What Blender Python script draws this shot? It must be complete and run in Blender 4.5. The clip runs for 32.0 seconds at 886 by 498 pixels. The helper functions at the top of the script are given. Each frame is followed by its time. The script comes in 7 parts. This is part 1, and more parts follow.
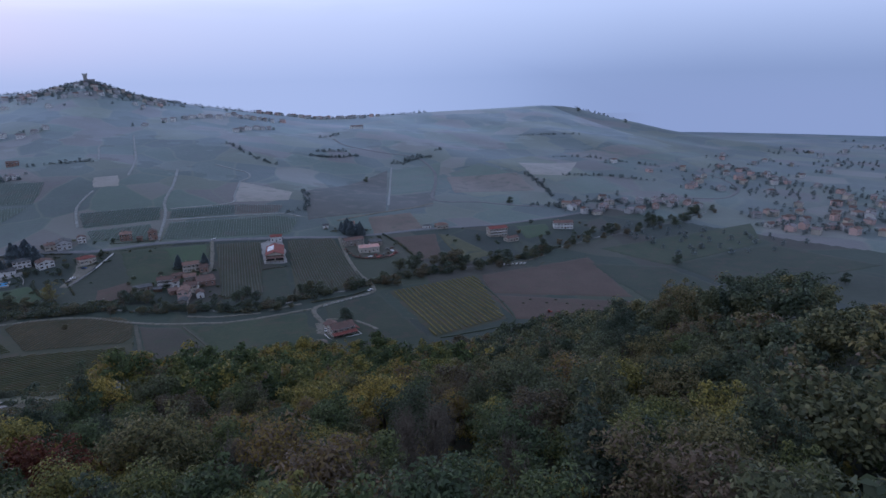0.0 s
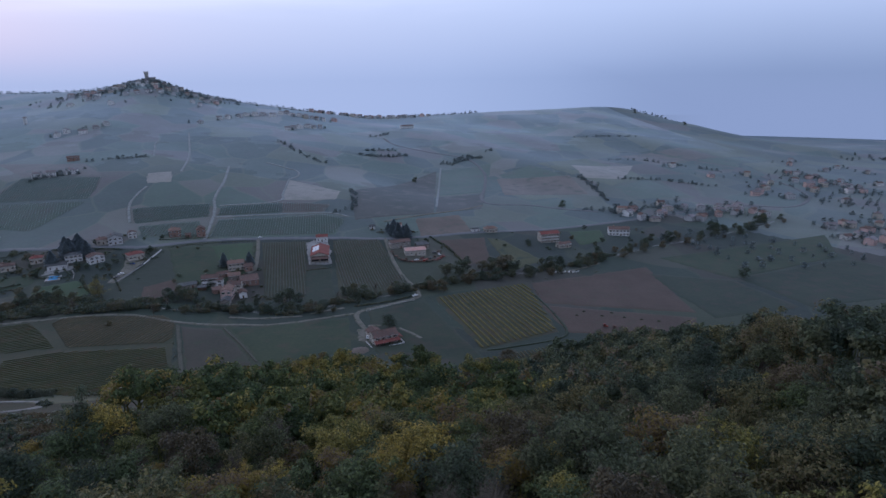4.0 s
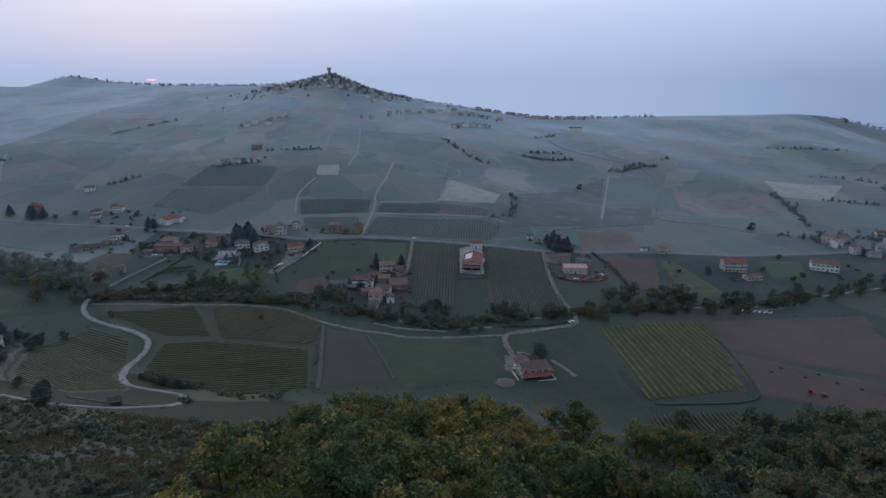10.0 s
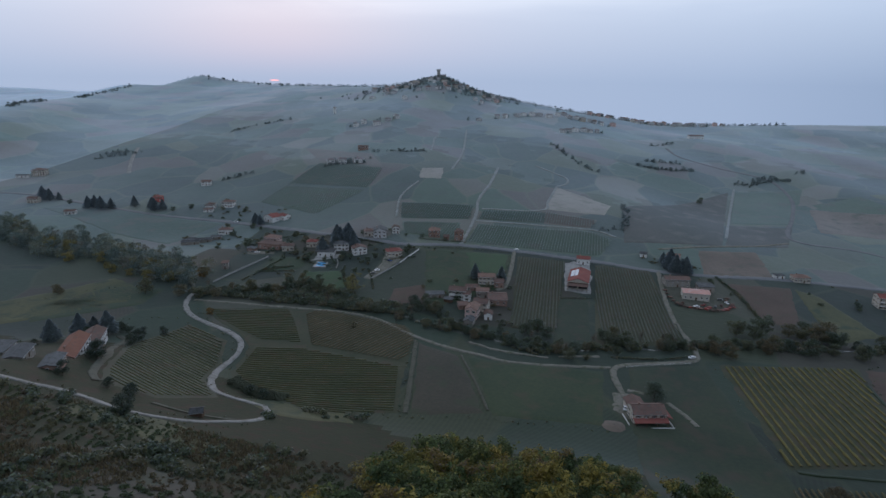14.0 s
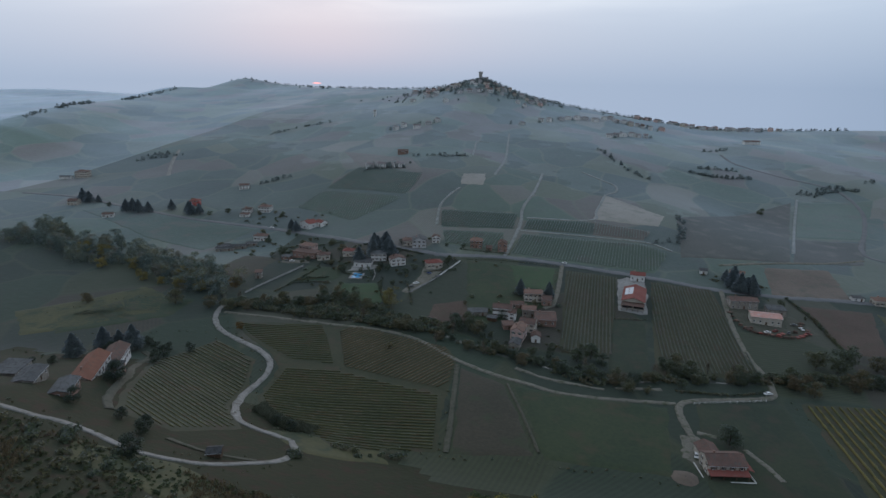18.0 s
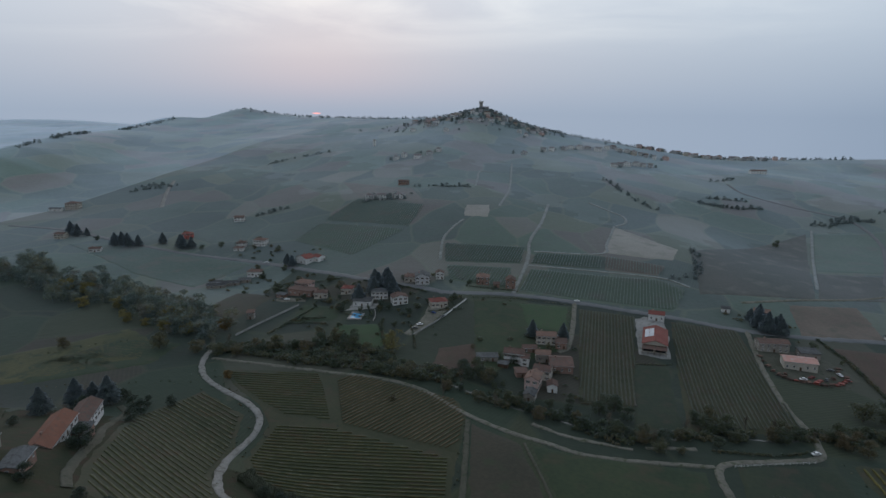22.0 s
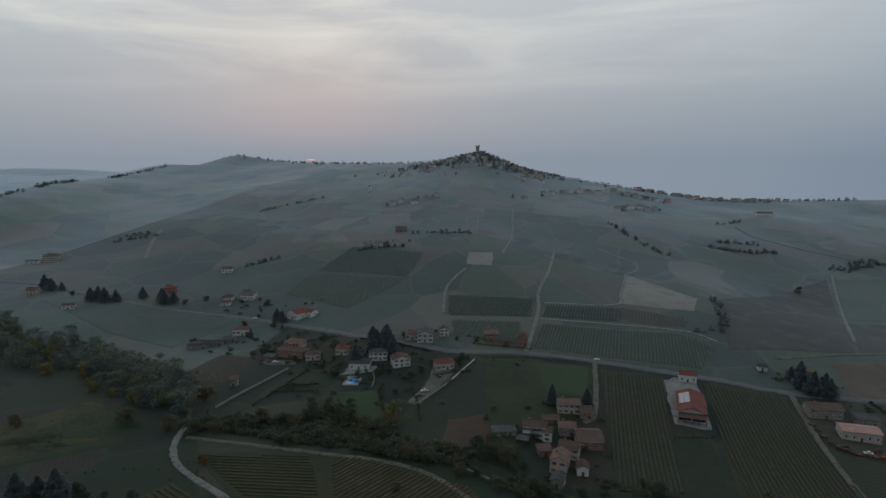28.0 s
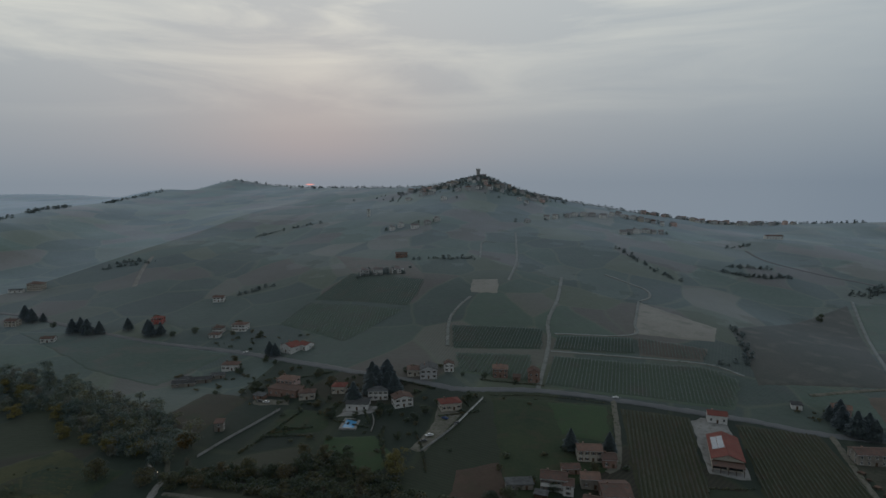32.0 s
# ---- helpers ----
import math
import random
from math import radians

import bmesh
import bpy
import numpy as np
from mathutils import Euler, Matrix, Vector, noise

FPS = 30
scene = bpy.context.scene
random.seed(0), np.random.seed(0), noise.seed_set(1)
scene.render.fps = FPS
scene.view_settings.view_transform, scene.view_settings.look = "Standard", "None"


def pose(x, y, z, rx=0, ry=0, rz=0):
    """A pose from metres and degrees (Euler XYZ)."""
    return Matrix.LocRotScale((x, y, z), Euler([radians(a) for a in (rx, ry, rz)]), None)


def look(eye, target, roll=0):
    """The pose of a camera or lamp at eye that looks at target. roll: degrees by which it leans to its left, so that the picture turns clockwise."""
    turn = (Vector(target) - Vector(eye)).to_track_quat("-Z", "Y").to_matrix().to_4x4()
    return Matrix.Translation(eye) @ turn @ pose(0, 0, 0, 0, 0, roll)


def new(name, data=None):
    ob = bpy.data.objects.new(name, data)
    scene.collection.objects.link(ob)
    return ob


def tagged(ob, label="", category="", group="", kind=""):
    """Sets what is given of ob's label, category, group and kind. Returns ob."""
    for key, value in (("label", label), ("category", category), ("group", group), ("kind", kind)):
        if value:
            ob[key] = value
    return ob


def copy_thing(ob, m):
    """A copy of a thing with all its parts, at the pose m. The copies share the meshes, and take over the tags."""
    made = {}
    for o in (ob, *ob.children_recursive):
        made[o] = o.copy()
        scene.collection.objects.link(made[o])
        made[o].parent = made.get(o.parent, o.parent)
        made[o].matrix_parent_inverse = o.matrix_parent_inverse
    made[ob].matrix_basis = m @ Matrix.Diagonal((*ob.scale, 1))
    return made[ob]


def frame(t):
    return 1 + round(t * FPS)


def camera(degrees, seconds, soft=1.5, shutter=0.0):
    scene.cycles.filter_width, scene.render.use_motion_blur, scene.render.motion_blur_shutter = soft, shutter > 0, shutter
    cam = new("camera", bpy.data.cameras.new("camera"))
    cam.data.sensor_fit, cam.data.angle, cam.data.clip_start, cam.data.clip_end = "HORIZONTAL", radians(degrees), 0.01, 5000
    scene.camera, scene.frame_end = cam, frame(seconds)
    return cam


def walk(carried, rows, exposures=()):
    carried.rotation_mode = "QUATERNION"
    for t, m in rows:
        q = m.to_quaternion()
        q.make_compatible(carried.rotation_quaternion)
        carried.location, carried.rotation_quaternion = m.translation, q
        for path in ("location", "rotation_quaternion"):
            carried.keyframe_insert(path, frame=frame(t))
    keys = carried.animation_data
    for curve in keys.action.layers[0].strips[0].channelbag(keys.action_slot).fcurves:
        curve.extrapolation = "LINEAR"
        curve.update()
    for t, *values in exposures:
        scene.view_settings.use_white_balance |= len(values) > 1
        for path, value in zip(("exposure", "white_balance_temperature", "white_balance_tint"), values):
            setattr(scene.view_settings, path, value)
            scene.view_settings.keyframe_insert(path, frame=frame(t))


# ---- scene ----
cam = camera(72.68, 32.0)


def aim(x, y, z, yaw, pitch, roll):
    return pose(x, y, z, 90 + pitch, 0, yaw) @ pose(0, 0, 0, 0, 0, roll)


# seconds, stops, kelvin, tint
EXPOSURES = [(0, 0.95, 5040, 22), (6, 0.93, 5180, 18), (9, 0.92, 5280, 14), (13, 0.91, 5430, 11), (19, 0.83, 5690, 7), (25, 0.43, 5920, 6), (32, 0.02, 6160, 4)]
walk(cam, [
    (0, aim(0.00, 0.00, 161.25, -21.63, -15.86, -1.22)),
    (1, aim(1.79, 4.25, 160.89, -20.61, -15.88, -1.26)),
    (2, aim(3.42, 8.84, 160.61, -19.54, -15.86, -1.14)),
    (4.5, aim(6.91, 23.42, 158.81, -16.05, -15.70, -0.88)),
    (5, aim(7.47, 26.87, 158.80, -14.96, -15.70, -0.84)),
    (6, aim(8.65, 33.68, 158.82, -12.76, -15.76, -0.72)),
    (7, aim(9.95, 40.48, 158.77, -10.49, -15.79, -0.54)),
    (8, aim(10.91, 47.42, 158.89, -7.85, -15.77, -0.31)),
    (9, aim(11.34, 54.20, 159.17, -5.01, -15.75, -0.09)),
    (10, aim(11.68, 61.15, 159.51, -1.84, -15.73, 0.13)),
    (11, aim(11.52, 68.31, 159.43, 1.26, -15.69, 0.36)),
    (12, aim(10.90, 76.12, 159.24, 4.15, -15.67, 0.50)),
    (13, aim(10.22, 83.23, 159.06, 6.20, -15.61, 0.55)),
    (14, aim(8.62, 90.77, 158.81, 7.93, -15.57, 0.71)),
    (14.5, aim(7.85, 94.68, 158.84, 8.93, -15.56, 0.76)),
    (16.5, aim(3.21, 109.66, 158.21, 11.03, -15.46, 0.81)),
    (17, aim(1.85, 113.46, 158.09, 11.29, -15.43, 0.83)),
    (18, aim(-0.69, 120.76, 157.97, 11.58, -15.35, 0.76)),
    (19, aim(-3.38, 128.17, 157.91, 11.64, -14.94, 0.72)),
    (20, aim(-6.04, 135.29, 157.95, 11.63, -14.18, 0.68)),
    (21, aim(-8.81, 142.50, 157.51, 11.56, -13.43, 0.63)),
    (22, aim(-11.80, 149.90, 157.07, 11.48, -12.67, 0.64)),
    (23, aim(-14.99, 156.98, 156.26, 11.31, -11.91, 0.58)),
    (24, aim(-17.72, 163.86, 156.15, 11.21, -11.20, 0.51)),
    (25, aim(-20.26, 170.33, 156.07, 11.08, -10.49, 0.38)),
    (25.5, aim(-21.58, 173.58, 155.89, 11.01, -10.13, 0.30)),
    (27.5, aim(-26.70, 187.46, 155.55, 10.94, -8.82, 0.09)),
    (28, aim(-28.00, 191.04, 155.48, 10.95, -8.51, 0.07)),
    (29, aim(-30.50, 198.39, 155.29, 10.91, -7.86, -0.02)),
    (30, aim(-32.96, 206.07, 154.93, 10.87, -7.25, -0.12)),
    (31, aim(-35.49, 213.96, 154.64, 10.84, -6.72, -0.14)),
    (32, aim(-38.11, 221.62, 154.23, 10.83, -6.25, -0.18)),
], EXPOSURES)

# ---- sky, sun and exposure ----
SUN_TURN, SUN_RISE = 23.0, 2.5
world = bpy.data.worlds.new("sky")
scene.world = world
world.use_nodes = True
wn, wl = world.node_tree.nodes, world.node_tree.links
wn.clear()


def sky_node(kind, **values):
    n = wn.new(kind)
    for k, v in values.items():
        n.inputs[k].default_value = v
    return n


out = wn.new("ShaderNodeOutputWorld")
sky = wn.new("ShaderNodeTexSky")
sky.sky_type, sky.sun_disc = "NISHITA", False
sky.sun_elevation, sky.sun_rotation = radians(SUN_RISE), radians(-SUN_TURN)
sky.air_density, sky.dust_density = 1.5, 4.0
coord = wn.new("ShaderNodeTexCoord")
split = wn.new("ShaderNodeSeparateXYZ")
wl.new(coord.outputs["Generated"], split.inputs[0])
# overcast veil: pale near the horizon, warmer towards the sunset, broken cloud higher up
lift = wn.new("ShaderNodeValToRGB")
lift.color_ramp.elements[0].position, lift.color_ramp.elements[0].color = 0.0, (0.235, 0.265, 0.315, 1)
lift.color_ramp.elements[1].position, lift.color_ramp.elements[1].color = 0.8, (0.27, 0.285, 0.31, 1)
e = lift.color_ramp.elements.new(0.07)
e.color = (0.30, 0.325, 0.365, 1)
for at, tone in ((0.2, (0.425, 0.442, 0.468, 1)), (0.32, (0.50, 0.515, 0.535, 1)), (0.5, (0.32, 0.335, 0.365, 1))):
    e = lift.color_ramp.elements.new(at)
    e.color = tone
wl.new(split.outputs["Z"], lift.inputs[0])
side = wn.new("ShaderNodeVectorMath")
side.operation = "DOT_PRODUCT"
side.inputs[1].default_value = (-math.sin(radians(SUN_TURN + 4)), math.cos(radians(SUN_TURN + 4)), 0.12)
wl.new(coord.outputs["Generated"], side.inputs[0])
warm_amount = wn.new("ShaderNodeMapRange")
warm_amount.inputs["From Min"].default_value, warm_amount.inputs["From Max"].default_value = 0.55, 1.0
warm_amount.inputs["To Max"].default_value = 0.8
wl.new(side.outputs["Value"], warm_amount.inputs["Value"])
warm = wn.new("ShaderNodeMix")
warm.data_type, warm.blend_type = "RGBA", "MULTIPLY"
warm.inputs["B"].default_value = (1.05, 1.0, 0.95, 1)
wl.new(warm_amount.outputs[0], warm.inputs["Factor"])
wl.new(lift.outputs["Color"], warm.inputs["A"])
east_amount = wn.new("ShaderNodeMapRange")
east_amount.inputs["From Min"].default_value, east_amount.inputs["From Max"].default_value = 0.97, 0.42
wl.new(side.outputs["Value"], east_amount.inputs["Value"])
dull = wn.new("ShaderNodeMix")
dull.data_type, dull.blend_type = "RGBA", "MULTIPLY"
dull.inputs["B"].default_value = (0.83, 0.85, 0.86, 1)
wl.new(east_amount.outputs[0], dull.inputs["Factor"])
wl.new(warm.outputs["Result"], dull.inputs["A"])
low_amount, east_low, murk_amount = wn.new("ShaderNodeMapRange"), wn.new("ShaderNodeMapRange"), wn.new("ShaderNodeMath")
low_amount.inputs["From Min"].default_value, low_amount.inputs["From Max"].default_value = 0.10, 0.0
wl.new(split.outputs["Z"], low_amount.inputs["Value"])
east_low.inputs["From Min"].default_value, east_low.inputs["From Max"].default_value = 0.72, 0.30
wl.new(side.outputs["Value"], east_low.inputs["Value"])
murk_amount.operation = "MULTIPLY"
wl.new(low_amount.outputs[0], murk_amount.inputs[0])
wl.new(east_low.outputs[0], murk_amount.inputs[1])
murk = wn.new("ShaderNodeMix")
murk.data_type, murk.blend_type = "RGBA", "MULTIPLY"
murk.inputs["B"].default_value = (0.76, 0.78, 0.80, 1)
wl.new(murk_amount.outputs[0], murk.inputs["Factor"])
wl.new(dull.outputs["Result"], murk.inputs["A"])
squash = wn.new("ShaderNodeMapping")
squash.inputs["Scale"].default_value = (1.0, 1.0, 6.5)
wl.new(coord.outputs["Generated"], squash.inputs["Vector"])
cloud = sky_node("ShaderNodeTexNoise", Scale=2.2, Detail=7.0, Roughness=0.55, Distortion=0.6)
wl.new(squash.outputs[0], cloud.inputs["Vector"])
streak = wn.new("ShaderNodeMapRange")
streak.inputs["From Min"].default_value, streak.inputs["From Max"].default_value = 0.42, 0.72
wl.new(cloud.outputs["Fac"], streak.inputs["Value"])
high = wn.new("ShaderNodeMapRange")
high.inputs["From Min"].default_value, high.inputs["From Max"].default_value = 0.08, 0.3
wl.new(split.outputs["Z"], high.inputs["Value"])
veil = wn.new("ShaderNodeMath")
veil.operation = "MULTIPLY"
wl.new(streak.outputs[0], veil.inputs[0])
wl.new(high.outputs[0], veil.inputs[1])
veil2 = wn.new("ShaderNodeMath")
veil2.operation = "MULTIPLY"
wl.new(veil.outputs[0], veil2.inputs[0])
wl.new(warm_amount.outputs[0], veil2.inputs[1])
clouds = wn.new("ShaderNodeMix")
clouds.data_type = "RGBA"
clouds.inputs["B"].default_value = (1.0, 0.91, 0.76, 1)
wl.new(veil2.outputs[0], clouds.inputs["Factor"])
wl.new(murk.outputs["Result"], clouds.inputs["A"])
# the red sliver of the setting sun over the western ridge
SUN_AT = (-math.sin(radians(23.2)), math.cos(radians(23.2)), -0.0016)
off = wn.new("ShaderNodeVectorMath")
off.operation, off.inputs[1].default_value = "SUBTRACT", SUN_AT
wl.new(coord.outputs["Generated"], off.inputs[0])
wide = wn.new("ShaderNodeVectorMath")
wide.operation, wide.inputs[1].default_value = "MULTIPLY", (1.0, 1.0, 6.5)
wl.new(off.outputs[0], wide.inputs[0])
far_off = wn.new("ShaderNodeVectorMath")
far_off.operation = "LENGTH"
wl.new(wide.outputs[0], far_off.inputs[0])
ember = wn.new("ShaderNodeMapRange")
ember.interpolation_type = "SMOOTHSTEP"
ember.inputs["From Min"].default_value, ember.inputs["From Max"].default_value = 0.0085, 0.004
wl.new(far_off.outputs["Value"], ember.inputs["Value"])
glow = wn.new("ShaderNodeMix")
glow.data_type = "RGBA"
glow.inputs["B"].default_value = (0.85, 0.33, 0.29, 1)
wl.new(ember.outputs[0], glow.inputs["Factor"])
wl.new(clouds.outputs["Result"], glow.inputs["A"])
bg_sky, bg_veil, both = wn.new("ShaderNodeBackground"), wn.new("ShaderNodeBackground"), wn.new("ShaderNodeAddShader")
bg_sky.inputs["Strength"].default_value = 0.006
wl.new(sky.outputs[0], bg_sky.inputs["Color"])
wl.new(glow.outputs["Result"], bg_veil.inputs["Color"])
wl.new(bg_sky.outputs[0], both.inputs[0])
wl.new(bg_veil.outputs[0], both.inputs[1])
wl.new(both.outputs[0], out.inputs["Surface"])

sun = bpy.data.lights.new("sun", "SUN")
sun.energy, sun.angle, sun.color = 0.5, radians(12), (1.0, 0.72, 0.55)
sun_lamp = new("sun", sun)
sun_lamp.matrix_world = look((0, 0, 500), (math.sin(radians(SUN_TURN)) * 500, -math.cos(radians(SUN_TURN)) * 500, 500 - 500 * math.tan(radians(SUN_RISE))))

# ---- materials ----
def surface(name, a, b, big=0.05, fine=1.0, c=None, rough=0.9, bump=0.3, deep=0.15, vary=0.0, haze_sheen=0.0, spec=0.3, metal=0.0, shift=(0.35, 0.65)):
    """Two colours mixed by a broad and a fine noise in metres, a third in stains, with relief."""
    m = bpy.data.materials.new(name)
    m.use_nodes = True
    n, l = m.node_tree.nodes, m.node_tree.links
    p = n["Principled BSDF"]
    p.inputs["Roughness"].default_value, p.inputs["Metallic"].default_value = rough, metal
    p.inputs["Specular IOR Level"].default_value = spec
    # bluish sheen painted on the surface to imitate distance haze
    if haze_sheen:
        p.inputs["Sheen Weight"].default_value, p.inputs["Sheen Roughness"].default_value = haze_sheen, 0.5
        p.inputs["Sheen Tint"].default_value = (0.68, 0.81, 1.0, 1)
    g = n.new("ShaderNodeNewGeometry")
    t1, t2 = n.new("ShaderNodeTexNoise"), n.new("ShaderNodeTexNoise")
    t1.inputs["Scale"].default_value, t2.inputs["Scale"].default_value = big, fine
    t1.inputs["Detail"].default_value, t2.inputs["Detail"].default_value = 4, 5
    l.new(g.outputs["Position"], t1.inputs["Vector"])
    l.new(g.outputs["Position"], t2.inputs["Vector"])
    add = n.new("ShaderNodeMix")
    add.inputs["Factor"].default_value = 0.45
    l.new(t1.outputs["Fac"], add.inputs["A"])
    l.new(t2.outputs["Fac"], add.inputs["B"])
    ramp = n.new("ShaderNodeMapRange")
    ramp.inputs["From Min"].default_value, ramp.inputs["From Max"].default_value = shift
    l.new(add.outputs["Result"], ramp.inputs["Value"])
    mix = n.new("ShaderNodeMix")
    mix.data_type = "RGBA"
    mix.inputs["A"].default_value, mix.inputs["B"].default_value = (*a, 1), (*b, 1)
    l.new(ramp.outputs[0], mix.inputs["Factor"])
    col = mix.outputs["Result"]
    if c:
        t3 = n.new("ShaderNodeTexNoise")
        t3.inputs["Scale"].default_value, t3.inputs["Detail"].default_value = big * 2.7, 6
        l.new(g.outputs["Position"], t3.inputs["Vector"])
        r3 = n.new("ShaderNodeMapRange")
        r3.inputs["From Min"].default_value, r3.inputs["From Max"].default_value = 0.52, 0.68
        l.new(t3.outputs["Fac"], r3.inputs["Value"])
        m3 = n.new("ShaderNodeMix")
        m3.data_type = "RGBA"
        m3.inputs["B"].default_value = (*c, 1)
        l.new(r3.outputs[0], m3.inputs["Factor"])
        l.new(col, m3.inputs["A"])
        col = m3.outputs["Result"]
    if vary:
        o = n.new("ShaderNodeObjectInfo")
        hs = n.new("ShaderNodeHueSaturation")
        mr = n.new("ShaderNodeMapRange")
        mr.inputs["To Min"].default_value, mr.inputs["To Max"].default_value = 1 - vary, 1 + vary
        l.new(o.outputs["Random"], mr.inputs["Value"])
        l.new(mr.outputs[0], hs.inputs["Value"])
        l.new(col, hs.inputs["Color"])
        col = hs.outputs["Color"]
    l.new(col, p.inputs["Base Color"])
    if haze_sheen:
        haze_vary = n.new("ShaderNodeMapRange")
        haze_vary.inputs["From Min"].default_value, haze_vary.inputs["From Max"].default_value = 0.3, 0.7
        haze_vary.inputs["To Min"].default_value, haze_vary.inputs["To Max"].default_value = haze_sheen * 0.86, haze_sheen * 1.14
        l.new(add.outputs["Result"], haze_vary.inputs["Value"])
        l.new(haze_vary.outputs[0], p.inputs["Sheen Weight"])
    if bump:
        bp = n.new("ShaderNodeBump")
        bp.inputs["Strength"].default_value, bp.inputs["Distance"].default_value = bump, deep
        l.new(t2.outputs["Fac"], bp.inputs["Height"])
        l.new(bp.outputs[0], p.inputs["Normal"])
    return m


def leaves(name, stops, per_tree=True, cell=0.12, haze_sheen=0.0, thin_part=0.25):
    """Foliage: the tree picks its place on the colour ramp, each leaf clump strays from it."""
    m = bpy.data.materials.new(name)
    m.use_nodes = True
    n, l = m.node_tree.nodes, m.node_tree.links
    p = n["Principled BSDF"]
    p.inputs["Roughness"].default_value, p.inputs["Specular IOR Level"].default_value = 0.65, 0.25
    # the same bluish sheen, lightening foliage the way haze would
    p.inputs["Sheen Weight"].default_value, p.inputs["Sheen Roughness"].default_value = haze_sheen, 0.5
    p.inputs["Sheen Tint"].default_value = (0.68, 0.81, 1.0, 1)
    g, o = n.new("ShaderNodeNewGeometry"), n.new("ShaderNodeObjectInfo")
    if per_tree:
        pick = o.outputs["Random"]
    else:
        v = n.new("ShaderNodeTexVoronoi")
        v.inputs["Scale"].default_value = cell
        l.new(g.outputs["Position"], v.inputs["Vector"])
        s = n.new("ShaderNodeSeparateColor")
        l.new(v.outputs["Color"], s.inputs[0])
        pick = s.outputs[0]
    stray = n.new("ShaderNodeMath")
    stray.operation, stray.inputs[1].default_value = "MULTIPLY_ADD", 0.22
    l.new(g.outputs["Random Per Island"], stray.inputs[0])
    l.new(pick, stray.inputs[2])
    less = n.new("ShaderNodeMath")
    less.operation, less.inputs[1].default_value = "SUBTRACT", 0.11
    l.new(stray.outputs[0], less.inputs[0])
    ramp = n.new("ShaderNodeValToRGB")
    el = ramp.color_ramp.elements
    el[0].position, el[0].color = stops[0][0], (*stops[0][1], 1)
    el[1].position, el[1].color = stops[-1][0], (*stops[-1][1], 1)
    for at, c in stops[1:-1]:
        el.new(at).color = (*c, 1)
    l.new(less.outputs[0], ramp.inputs[0])
    hs = n.new("ShaderNodeHueSaturation")
    mr = n.new("ShaderNodeMapRange")
    mr.inputs["To Min"].default_value, mr.inputs["To Max"].default_value = 0.6, 1.45
    l.new(g.outputs["Random Per Island"], mr.inputs["Value"])
    l.new(mr.outputs[0], hs.inputs["Value"])
    l.new(ramp.outputs[0], hs.inputs["Color"])
    l.new(hs.outputs[0], p.inputs["Base Color"])
    thin = n.new("ShaderNodeBsdfTranslucent")
    l.new(hs.outputs[0], thin.inputs["Color"])
    mix = n.new("ShaderNodeMixShader")
    mix.inputs[0].default_value = thin_part
    l.new(p.outputs[0], mix.inputs[1])
    l.new(thin.outputs[0], mix.inputs[2])
    l.new(mix.outputs[0], n["Material Output"].inputs["Surface"])
    return m


